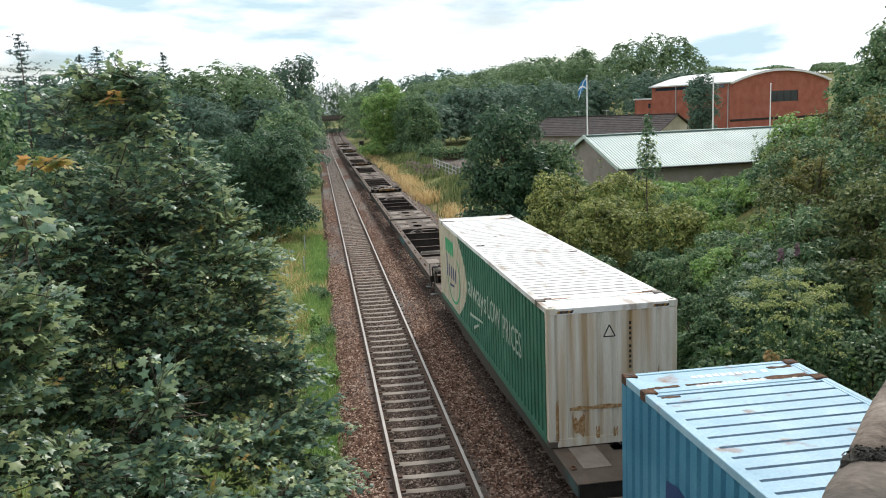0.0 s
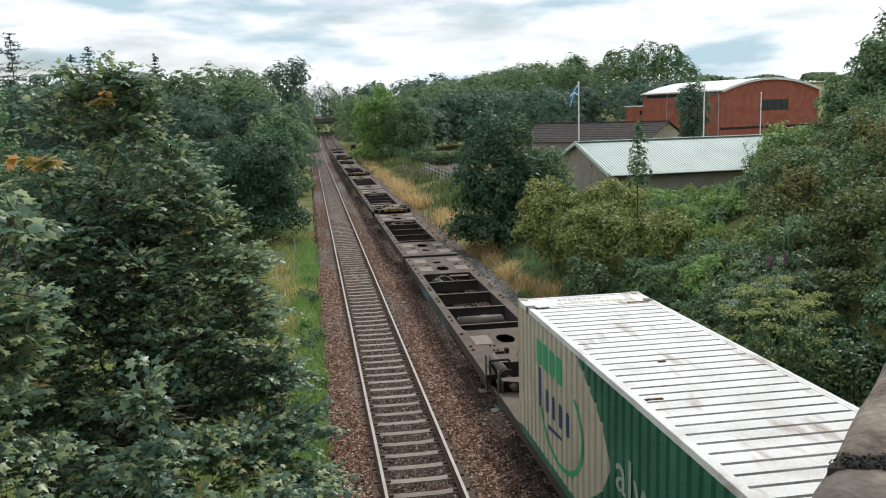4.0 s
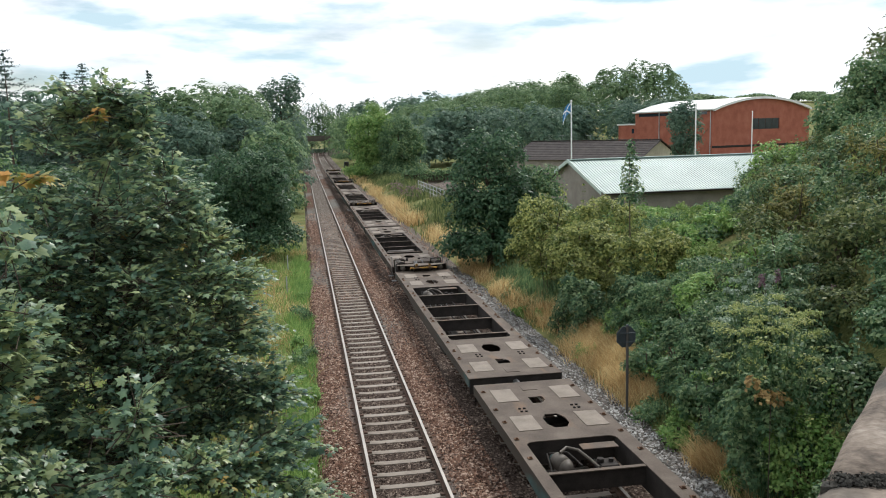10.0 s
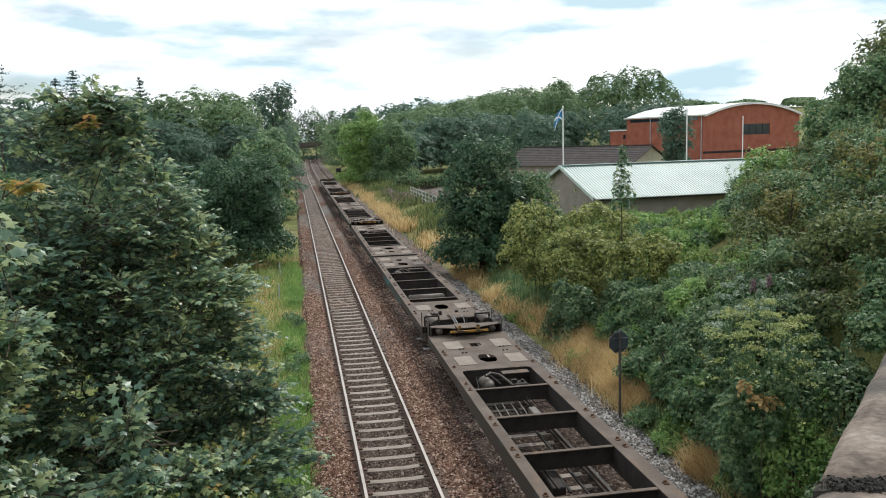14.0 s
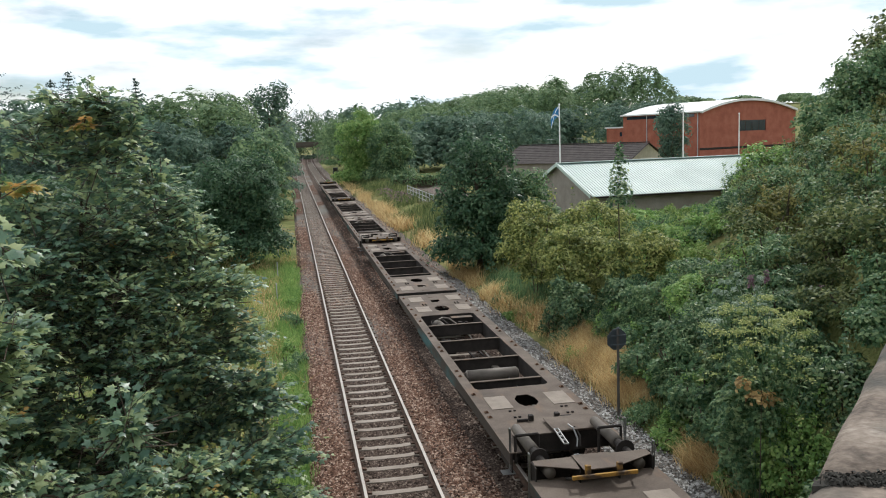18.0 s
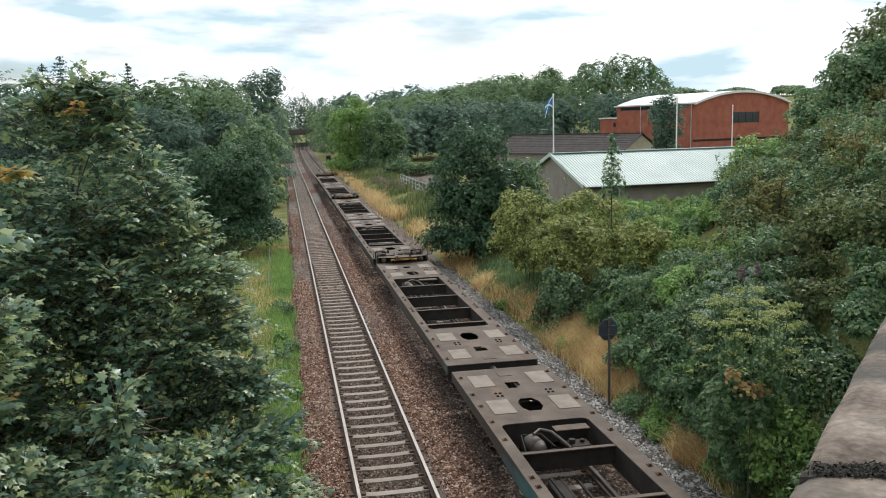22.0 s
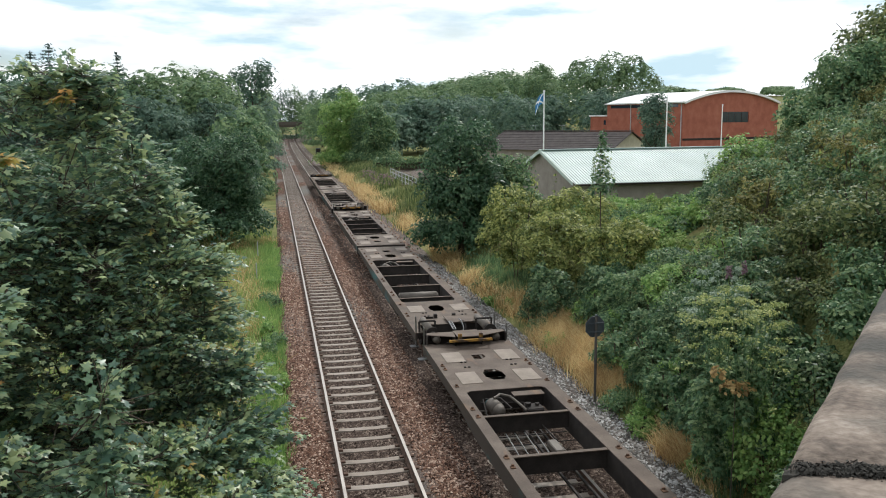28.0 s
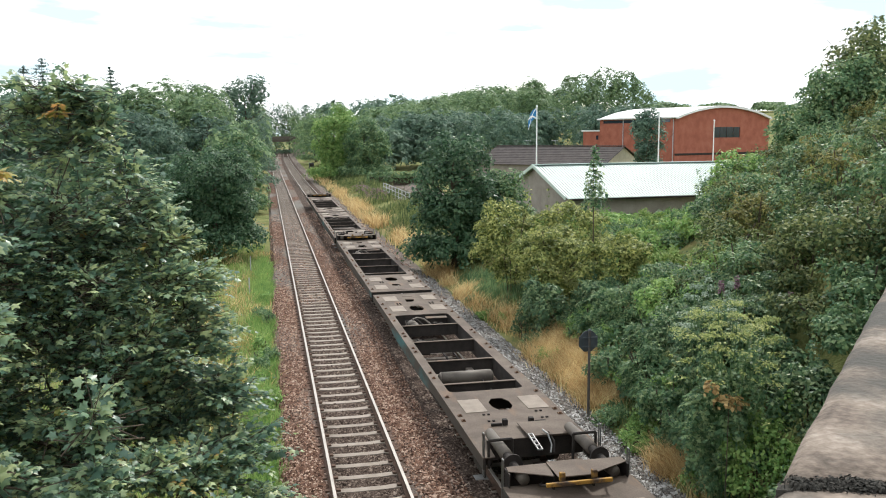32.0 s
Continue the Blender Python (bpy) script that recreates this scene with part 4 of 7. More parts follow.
    for (xa, ya, wx, wy, m) in [(-1.16, 0.83, 0.24, 0.09, M_RUST), (-0.95, 0.80, 0.4, 0.05, M_RUSTWASH), (0.92, 0.84, 0.24, 0.09, M_RUST), (0.6, 0.82, 0.36, 0.04, M_RUSTWASH), (-1.15, 12.85, 0.3, 0.06, M_RUST), (0.7, 12.88, 0.4, 0.05, M_RUSTWASH), (0.95, 5.8, 0.2, 0.05, M_RUST), (-1.12, 7.6, 0.24, 0.04, M_RUST), (-0.3, 9.1, 0.12, 0.04, M_RUST)]:
        n = 8
        up = [(xa + wx * i / n, ya + wy * (0.3 + 0.7 * rng.random())) for i in range(n + 1)]
        dn = [(xa + wx * i / n, ya - wy * 0.7 * rng.random()) for i in range(n + 1)]
        part("rust_patch", prism(dn + up[::-1], 2.65, 2.663), m, g, "rust stain")
    def roof(u, v):
        return Matrix.Translation((u, v, 2.648)) @ pose(0, 0, 0, 0, 0, 0)
    text_mesh("roof_mark", "CAUTION", 0.17, roof(-0.62, 13.14), M_CAUTION, g)
    for i in range(6):
        part("roof_mark_bar", prism([(0, 0), (0.075, 0), (0.075, 0.12), (0, 0.12)], 0, 0.002, roof(0.25 + 0.12 * i, 13.09)), M_CAUTION, g)
    for i in range(9):
        part("roof_code_bar", prism([(0, 0), (0.06, 0), (0.06, 0.1), (0, 0.1)], 0, 0.002, roof(-0.5 + 0.1 * i, 13.40)), M_GROOVE, g)
    b = blue_box
    for i in range(10):
        part("roof_code_bar", prism([(0, 0), (0.075, 0.0), (0.075, 0.1), (0, 0.1)], 0, 0.002, roof(-0.40 + 0.105 * i + (0.06 if i > 8 else 0), 13.34)), M_WHITE, b)
    for i in range(16):
        part("roof_code_bar", prism([(0, 0), (0.065, 0.0), (0.065, 0.085), (0, 0.085)], 0, 0.002, roof(-0.48 + 0.088 * i, 13.02)), M_WHITE, b)
    part("navy_patch", prism([(0, 0), (0.52, -0.06), (0.55, 0.55), (0.3, 0.62), (0.02, 0.55)], 0, 0.003, side(12.24, 1.25)), M_NAVY, b, "navy paint patch")
    for (xa, ya, wx, wy) in [(-1.15, 13.08, 0.45, 0.07), (-0.6, 13.10, 0.5, 0.04), (0.5, 13.06, 0.6, 0.12), (0.75, 13.47, 0.35, 0.06), (-1.1, 12.72, 0.25, 0.05), (0.2, 13.11, 0.25, 0.03)]:
        n = 8
        up = [(xa + wx * i / n, ya + wy * (0.5 + 0.5 * rng.random())) for i in range(n + 1)]
        dn = [(xa + wx * i / n, ya - wy * 0.5 * rng.random()) for i in range(n + 1)]
        part("rust_patch", prism(dn + up[::-1], 2.647, 2.653), M_RUST, b, "rust stain")


M_RUSTWASH = mat("thin_rust_wash", [(0.3, (0.17, 0.085, 0.035)), (0.5, (0.32, 0.19, 0.085)), (0.7, (0.52, 0.42, 0.29))], 11, 0.9, 0, 0.2, 50)
M_CAUTION = mat("dull_yellow_lettering", [(0.2, (0.42, 0.36, 0.16)), (0.8, (0.58, 0.52, 0.30))], 4, 0.8, 0, 0, 40)
dress_containers()


# ---- plants ----
def rand_dirs(rng, n):
    v = rng.normal(size=(n, 3))
    return v / np.linalg.norm(v, axis=1, keepdims=True)


def leaf_cloud(name, blobs, count, size, material, parent=None, seed=0, shape="quad", droop=0.35, shell=0.55, up=0.45, stuff=False, cluster=6, spread=1.5, calm=1.0):
    """Many small leaves in sprays over lumpy ellipsoids. blobs: (x, y, z, rx, ry, rz)."""
    rng = np.random.default_rng(seed)
    blobs = np.array(blobs, float)
    vol = blobs[:, 3] * blobs[:, 4] + blobs[:, 3] * blobs[:, 5] + blobs[:, 4] * blobs[:, 5]
    sprays = max(1, count // cluster)
    which = rng.choice(len(blobs), sprays, p=vol / vol.sum())
    d = rand_dirs(rng, sprays)
    d[:, 2] = np.where(d[:, 2] < -0.35, -d[:, 2], d[:, 2])
    k = 6.0
    lump = 1 + calm * 0.16 * np.sin(k * d[:, 0] + which) * np.sin(k * d[:, 1] + 2 * which) + calm * 0.12 * np.sin(9 * d[:, 2] + 7 * d[:, 0] + which)
    rad = (shell + (1 - shell) * rng.random(sprays) ** 0.6) * lump
    c = blobs[which, :3] + d * blobs[which, 3:] * rad[:, None]
    sn = d * 0.8 + rand_dirs(rng, sprays) * 0.5 * calm
    sn[:, 2] += up
    sn /= np.linalg.norm(sn, axis=1, keepdims=True)
    st = np.cross(sn, rand_dirs(rng, sprays))
    st /= np.linalg.norm(st, axis=1, keepdims=True) + 1e-9
    sb = np.cross(sn, st)
    count = sprays * cluster
    rep = np.repeat(np.arange(sprays), cluster)
    ra = spread * size * np.sqrt(rng.random(count))
    aa = rng.uniform(0, 6.283, count)
    uu, vv = ra * np.cos(aa), ra * np.sin(aa)
    c = c[rep] + st[rep] * uu[:, None] + sb[rep] * vv[:, None] - sn[rep] * (0.25 * ra * ra / (spread * size))[:, None]
    nrm = sn[rep] + rand_dirs(rng, count) * 0.45 * calm + (st[rep] * uu[:, None] + sb[rep] * vv[:, None]) * (0.35 / (spread * size))
    nrm /= np.linalg.norm(nrm, axis=1, keepdims=True)
    t = (st[rep] * uu[:, None] + sb[rep] * vv[:, None]) / (ra[:, None] + 1e-6) + rand_dirs(rng, count) * 0.5
    t -= nrm * np.sum(t * nrm, axis=1, keepdims=True)
    t /= np.linalg.norm(t, axis=1, keepdims=True) + 1e-9
    b = np.cross(nrm, t)
    s = size * rng.uniform(0.6, 1.3, count)
    if shape == "tri":
        tpl = np.array([(-0.5, -0.34, -0.05), (0.62, 0, -0.1), (-0.4, 0.44, 0)])
        fcs = [(0, 1, 2)]
    elif shape == "quad":
        tpl = np.array([(-0.5, 0, 0), (0, -0.36, -0.12 * droop), (0.55, 0, -0.18), (0, 0.36, -0.12 * droop)])
        fcs = [(0, 1, 2, 3)]
    elif shape == "spray":
        tpl = np.array([(-0.6, 0, 0), (-0.1, -0.22, 0), (0.15, -0.5, -0.1), (0.22, -0.14, 0), (0.7, 0, -0.2), (0.22, 0.14, 0), (0.15, 0.5, -0.1), (-0.1, 0.22, 0)])
        fcs = [(0, 1, 2, 3), (0, 3, 5, 7), (3, 4, 5), (5, 6, 7)]
    else:  # five-lobed
        ang = np.array([180, 222, 258, 284, 308, 334, 0, 26, 52, 76, 102, 138])
        rr = np.array([0.16, 0.46, 0.36, 0.58, 0.44, 0.50, 0.68, 0.50, 0.44, 0.58, 0.36, 0.46])
        a = np.radians(ang)
        tpl = np.stack([rr * np.cos(a), rr * np.sin(a), -0.22 * np.abs(rr * np.sin(a)) - 0.5 * droop * (rr * np.cos(a)) ** 2], -1)
        tpl = np.concatenate([tpl, [(0, 0, 0.03)]])
        fcs = [(12, i, (i + 1) % 12) for i in range(12)]
    V = c[:, None, :] + s[:, None, None] * (tpl[None, :, 0:1] * t[:, None, :] + tpl[None, :, 1:2] * b[:, None, :] + tpl[None, :, 2:3] * nrm[:, None, :])
    nv = len(tpl)
    me = bpy.data.meshes.new(name)
    loops = np.concatenate([np.array(f) for f in fcs])
    lens = np.array([len(f) for f in fcs])
    all_loops = (loops[None, :] + nv * np.arange(count)[:, None]).ravel()
    all_lens = np.tile(lens, count)
    me.vertices.add(count * nv)
    me.vertices.foreach_set("co", V.reshape(-1).astype(np.float32))
    me.loops.add(len(all_loops))
    me.loops.foreach_set("vertex_index", all_loops.astype(np.int32))
    me.polygons.add(len(all_lens))
    me.polygons.foreach_set("loop_start", np.concatenate([[0], np.cumsum(all_lens)[:-1]]).astype(np.int32))
    me.update(calc_edges=True)
    me.materials.append(material)
    ob = new(name, me)
    if parent:
        ob.parent = parent
    if stuff:
        ob["kind"] = "stuff"
    return ob


def lumps(cx, cy, cz, rx, ry, rz, n, seed, k=0.45):
    """A crown broken up into overlapping lumps."""
    rng = np.random.default_rng(seed)
    out = [(cx, cy, cz, rx * 0.7, ry * 0.7, rz * 0.7)]
    for d in rand_dirs(rng, n):
        f = rng.uniform(0.55, 0.8)
        q = k * rng.uniform(0.7, 1.2)
        out.append((cx + d[0] * rx * f, cy + d[1] * ry * f, cz + d[2] * rz * f, rx * q, ry * q, rz * q * 0.9))
    return out


def trunk_mesh(name, base, top, r, limbs, parent, seed, reach=1.0):
    """A tapered, slightly crooked trunk with limbs."""
    rng = np.random.default_rng(seed)
    bm = bmesh.new()
    base, top = Vector(base), Vector(top)
    pts = [base.lerp(top, i / 5) + Vector((*(rng.normal(size=2) * 0.06 * (top - base).length * (0 < i < 5) * 0.4), 0)) for i in range(6)]
    for i in range(5):
        add_tube(bm, pts[i], pts[i + 1], r * (1 - 0.16 * i), r * (1 - 0.16 * (i + 1)), 8)
    for k in range(limbs):
        f = rng.uniform(0.3, 0.95)
        a = base.lerp(top, f)
        q = rng.uniform(0, 6.28)
        ln = reach * (top - base).length * rng.uniform(0.25, 0.5) * (1.2 - f * 0.5)
        m = a + Vector((math.cos(q) * ln * 0.55, math.sin(q) * ln * 0.55, ln * 0.35))
        e = m + Vector((math.cos(q + 0.3) * ln * 0.45, math.sin(q + 0.3) * ln * 0.45, ln * 0.45))
        add_tube(bm, a, m, r * 0.4 * (1.2 - f), r * 0.26 * (1.2 - f), 6)
        add_tube(bm, m, e, r * 0.26 * (1.2 - f), r * 0.08, 6)
    return part(name, bm, M_BARK, parent)


def tree(label, x, y, crown, count, size, material, seed, n=14, r=0.22, shape="quad", k=0.45, shell=0.6, category="tree", skirt=False):
    cz, rx, ry, rz = crown
    z0 = float(ground(x, y))
    t = tagged(empty("tree" if category == "tree" else "bush", pose(x, y, z0)), label, category)
    zc = cz - z0
    trunk_mesh("trunk" if category == "tree" else "stem", (0, 0, -0.15), (0, 0, zc + rz * 0.5), r, 9, t, seed)
    leaf_cloud("crown", lumps(0, 0, zc, rx, ry, rz, n * 2, seed, k * 0.72) + lumps(0, 0, zc * 0.55, rx * 0.8, ry * 0.8, zc * 0.55, n, seed + 7, k * 0.7) + ([(rx * 0.72 * math.cos(q), ry * 0.72 * math.sin(q), 0.9, rx * 0.42, ry * 0.42, 1.1) for q in np.arange(0, 6.2, 0.62)] if skirt else []), int(count * 1.8), size * 0.72, material, t, seed, shape, shell=shell, spread=1.3 if shape == "tri" else 2.0, cluster=7, calm=0.6 if shape == "tri" else 1.0)
    return t


# sycamores close beside the bridge
def lobed_leaf_mesh():
    ang = [180, 222, 258, 284, 308, 334, 0, 26, 52, 76, 102, 138]
    rr = [0.16, 0.46, 0.36, 0.58, 0.44, 0.50, 0.68, 0.50, 0.44, 0.58, 0.36, 0.46]
    verts = [(r * math.cos(radians(a)), r * math.sin(radians(a)), -0.2 * abs(r * math.sin(radians(a))) - 0.18 * r * r) for a, r in zip(ang, rr)] + [(0, 0, 0.03)]
    me = bpy.data.meshes.new("leaf")
    me.from_pydata(verts, [], [(12, i, (i + 1) % 12) for i in range(12)])
    me.materials.append(M_SYC)
    return me


def spray_crown(name, blobs, sprays, size, material, parent, seed, reach=0.55, flat=1.0):
    """Flat fans of lobed leaves in pairs along twigs that reach outwards, one fan over another."""
    rng = np.random.default_rng(seed)
    blobs = np.array(blobs, float)
    area = blobs[:, 3] * blobs[:, 4] + blobs[:, 3] * blobs[:, 5] + blobs[:, 4] * blobs[:, 5]
    which = rng.choice(len(blobs), sprays, p=area / area.sum())
    d = rand_dirs(rng, sprays)
    d[:, 2] = np.where(d[:, 2] < -0.3, -d[:, 2], d[:, 2])
    c = blobs[which, :3] + d * blobs[which, 3:] * rng.uniform(0.5, 1.1, sprays)[:, None]
    o = d + rand_dirs(rng, sprays) * 0.5 + c / (np.linalg.norm(c, axis=1, keepdims=True) + 1e-6) * 0.5
    o[:, 2] = 0.25 * o[:, 2] + rng.uniform(-0.15, 0.35, sprays)
    o /= np.linalg.norm(o, axis=1, keepdims=True)
    lat = np.cross(o, np.array([0, 0, 1.0]))
    lat /= np.linalg.norm(lat, axis=1, keepdims=True) + 1e-9
    lat = lat + np.array([0, 0, 1.0]) * rng.normal(size=(sprays, 1)) * 0.22
    up = np.cross(lat, o)
    up /= np.linalg.norm(up, axis=1, keepdims=True)
    us = np.array([1.0, 0.84, 0.84, 0.66, 0.66, 0.46, 0.46, 0.26, 0.26, 0.05, 0.05])
    sd = np.array([0, 1, -1, 1, -1, 1, -1, 1, -1, 1, -1.0])
    m = len(us)
    ln = reach * rng.uniform(0.55, 1.2, sprays)
    rep = np.repeat(np.arange(sprays), m)
    u, s = np.tile(us, sprays), np.tile(sd, sprays)
    n = len(rep)
    sz = size * rng.uniform(0.6, 1.2, n) * (1.1 - 0.35 * u)
    tdir = o[rep] * (0.45 + 0.5 * u)[:, None] + lat[rep] * (s * 0.9)[:, None] + rand_dirs(rng, n) * 0.3
    tdir[:, 2] -= 0.12
    nrm = up[rep] * flat + o[rep] * (0.45 * u)[:, None] + lat[rep] * (s * 0.3)[:, None] + rand_dirs(rng, n) * 0.42
    nrm /= np.linalg.norm(nrm, axis=1, keepdims=True)
    tdir -= nrm * np.sum(tdir * nrm, axis=1, keepdims=True)
    tdir /= np.linalg.norm(tdir, axis=1, keepdims=True) + 1e-9
    b = np.cross(nrm, tdir)
    pos = c[rep] + o[rep] * (ln[rep] * (u - 0.6))[:, None] + tdir * (sz * 0.65)[:, None]
    pos[:, 2] -= 0.22 * ln[rep] * u * u
    ang = np.radians(np.array([180, 232, 268, 298, 328, 0, 32, 62, 92, 128]))
    rr = np.array([0.14, 0.44, 0.30, 0.60, 0.36, 0.72, 0.36, 0.60, 0.30, 0.44])
    tpl = np.stack([rr * np.cos(ang), rr * np.sin(ang), -0.25 * np.abs(rr * np.sin(ang)) - 0.22 * (rr * np.cos(ang)) ** 2], -1)
    V = pos[:, None, :] + sz[:, None, None] * (tpl[None, :, 0:1] * tdir[:, None, :] + tpl[None, :, 1:2] * b[:, None, :] + tpl[None, :, 2:3] * nrm[:, None, :])
    F = np.array([(0, 1, 2), (2, 3, 4), (4, 5, 6), (6, 7, 8), (8, 9, 0), (0, 2, 4), (0, 4, 6), (0, 6, 8)])
    me = raw_mesh(name, V.reshape(-1, 3), (F.ravel()[None] + 10 * np.arange(n)[:, None]).ravel())
    me.materials.append(material)
    ob = new(name, me)
    ob.parent = parent
    ob["kind"] = "stuff"
    # three-sided twigs that carry the fans
    a, e = c - o * (ln * 1.1)[:, None], c + o * (ln * 0.42)[:, None] - np.array([0, 0, 1.0]) * (0.2 * ln)[:, None]
    T = np.stack([a + lat * 0.009, a - lat * 0.009, a + up * 0.012, e + lat * 0.003, e - lat * 0.003, e + up * 0.004], 1)
    G = np.array([(0, 1, 4), (0, 4, 3), (1, 2, 5), (1, 5, 4), (2, 0, 3), (2, 3, 5)])
    me = raw_mesh("twig", T.reshape(-1, 3), (G.ravel()[None] + 6 * np.arange(sprays)[:, None]).ravel())
    me.materials.append(M_BARK)
    tw = new("twig", me)
    tw.parent = parent
    tw["kind"] = "stuff"


def raw_mesh(name, verts, loops):
    me = bpy.data.meshes.new(name)
    me.vertices.add(len(verts))
    me.vertices.foreach_set("co", verts.reshape(-1).astype(np.float32))
    me.loops.add(len(loops))
    me.loops.foreach_set("vertex_index", loops.astype(np.int32))
    me.polygons.add(len(loops) // 3)
    me.polygons.foreach_set("loop_start", (3 * np.arange(len(loops) // 3)).astype(np.int32))
    me.update(calc_edges=True)
    return me


def sycamores():
    leaf = lobed_leaf_mesh()
    big = [(-0.4, 0.2, 3.4, 1.6, 1.7, 2.6)] + lumps(-0.35, 0, 3.9, 2.6, 2.5, 3.5, 46, 3, 0.24) + [(0.2, 0.1, 7.3, 0.7, 0.7, 0.8), (-0.3, 0.1, 7.4, 0.5, 0.45, 0.6), (-1.3, 0.2, 6.2, 0.6, 0.5, 0.6), (0.9, 0.0, 6.7, 0.5, 0.5, 0.7), (1.4, 0.0, 5.7, 0.6, 0.6, 0.7), (1.8, -0.2, 4.4, 0.6, 0.7, 0.8), (1.6, -0.4, 2.6, 0.9, 1.0, 1.3), (2.1, -1.2, 2.4, 0.7, 0.8, 0.7), (0.2, -0.1, 8.15, 0.45, 0.4, 0.4), (-0.4, 0.0, 8.05, 0.45, 0.4, 0.45), (-0.9, 0.1, 7.7, 0.5, 0.4, 0.5), (0.55, 0.0, 7.85, 0.4, 0.4, 0.4), (0.1, -0.2, 8.3, 0.3, 0.25, 0.4), (0.6, 0.0, 7.7, 0.3, 0.25, 0.45), (-0.3, 0.1, 7.9, 0.25, 0.2, 0.4), (0.3, 0.0, 7.9, 0.3, 0.3, 0.35), (1.9, -0.1, 5.2, 0.55, 0.6, 0.5), (1.2, 0.1, 6.3, 0.5, 0.5, 0.5), (2.1, -0.2, 4.2, 0.5, 0.6, 0.5), (2.3, -0.6, 3.4, 0.5, 0.6, 0.5), (1.5, -0.4, 5.0, 0.8, 0.8, 0.8), (-1.6, 0.0, 5.7, 0.8, 0.8, 0.9), (-2.3, 0.0, 4.9, 0.8, 0.8, 0.9), (-1.0, 0.2, 6.6, 0.6, 0.6, 0.6), (2.6, -1.0, 2.7, 0.6, 0.8, 0.6), (2.8, -1.6, 1.9, 0.6, 0.8, 0.6), (2.6, -2.3, 1.7, 0.6, 0.8, 0.7), (2.4, -0.4, 3.5, 0.5, 0.6, 0.5), (2.8, -2.9, 1.2, 0.6, 0.7, 0.5), (2.0, -1.8, 2.6, 0.7, 0.7, 0.7)]
    # low boughs before the bridge: separate clumps with dark gaps between them
    rng = np.random.default_rng(9)
    near = [(0.66, 0.1, 4.6, 0.14, 0.14, 0.5), (0.62, 0.1, 4.0, 0.3, 0.3, 0.3), (2.2, 1.6, 2.2, 0.5, 0.7, 0.4), (1.9, 0.6, 2.0, 0.6, 0.6, 0.5)]
    for k in range(58):
        x, y = rng.uniform(-3.2, 2.5), rng.uniform(-1.0, 2.8)
        if k > 42:
            x = rng.uniform(0.6, 2.5)
        r = rng.uniform(0.28, 0.55)
        near.append((x, y, 2.7 - 0.42 * x + 0.25 * y + rng.uniform(-1.5, 0.35), r, r, r * 0.6))
    side = [(0, 0, 3.6, 1.2, 1.2, 1.8), (1.5, 0.0, 6.2, 0.3, 0.4, 0.3), (1.4, 0.2, 5.2, 0.4, 0.5, 0.3)] + lumps(0, 0, 4.7, 1.7, 1.7, 2.2, 26, 8, 0.2)
    trees = [
        (-4.91, 13.82, big, 4500, 0.14, 240),
        (-6.38, 9.24, side, 1000, 0.17, 80),
        (-4.41, 9.03, near, 2100, 0.155, 120),
    ]
    rng = np.random.default_rng(17)
    for i, (x, y, blobs, n, size, singles) in enumerate(trees):
        z0 = float(ground(x, y))
        t = tagged(empty("sycamore_tree", pose(x, y, z0)), "broad sycamore with large lobed green leaves, a few turning yellow", "tree", "sycamores by the bridge")
        trunk_mesh("trunk", (0, 0, -0.1), (-0.2, 0.1, 6.8 if i < 2 else 3.0), 0.12, 22, t, 40 + i, 0.55)
        spray_crown("crown", blobs, n, size, M_SYC, t, 20 + i)
        spray_crown("yellow_foliage", [(b[0], b[1], b[2], b[3] * 1.04, b[4] * 1.04, b[5] * 1.04) for b in blobs], n // 70, size * 0.85, M_SYC_Y, t, 60 + i, 0.3)
        # single leaves standing out at the tips
        for k in range(singles):
            b = blobs[rng.integers(1, len(blobs))]
            d = rand_dirs(rng, 1)[0]
            d[2] = abs(d[2]) * 0.8
            p = Vector((b[0] + d[0] * b[3] * 1.05, b[1] + d[1] * b[4] * 1.05, b[2] + d[2] * b[5] * 1.05))
            ob = new("leaf", leaf)
            ob.parent = t
            sc = rng.uniform(0.75, 1.15) * size
            ob.matrix_local = Matrix.LocRotScale(p, Euler((rng.uniform(-0.5, 0.5), rng.uniform(-0.5, 0.5), rng.uniform(0, 6.28))), Vector((sc, sc, sc)))
    # orange and yellow sprays at two branch tips
    t = bpy.data.objects["sycamore_tree.001"]
    c = t.location
    spray_crown("turning_foliage", [(-4.51 - c.x, 8.57 - c.y, 6.83 - c.z, 0.2, 0.2, 0.15)], 4, 0.13, M_SYC_Y, t, 91, 0.3)
    t = bpy.data.objects["sycamore_tree"]
    c = t.location
    spray_crown("turning_foliage", [(-4.76 - c.x, 13.15 - c.y, 7.49 - c.z, 0.2, 0.2, 0.15)], 3, 0.13, M_SYC_Y, t, 92, 0.3)


sycamores()
tree("dense dark rounded tree overhanging the track edge", -5.1, 53.1, (3.75, 3.0, 3.1, 3.3), 22000, 0.22, M_DARKLEAF, 11, 18, skirt=True)
tree("leafy green tree beside the railway", -4.6, 84, (4.2, 2.6, 3.0, 3.8), 11000, 0.34, M_MIDLEAF, 12, 16, skirt=True)
tree("dark green tree at the near edge of the wood", -16.6, 40.0, (5.3, 2.7, 2.7, 4.6), 9000, 0.30, M_MIDLEAF, 17, 16, skirt=True)
tree("dark spreading tree with glossy leaves on the bank", 7.94, 44.2, (3.9, 2.6, 2.5, 3.6), 14000, 0.25, M_DARKLEAF, 13, 20, skirt=True)
tree("dark-green tree behind the bank shrubs", 10.68, 45, (3.21, 2.0, 2.0, 2.4), 6000, 0.23, M_MIDLEAF, 14, 12, skirt=True)
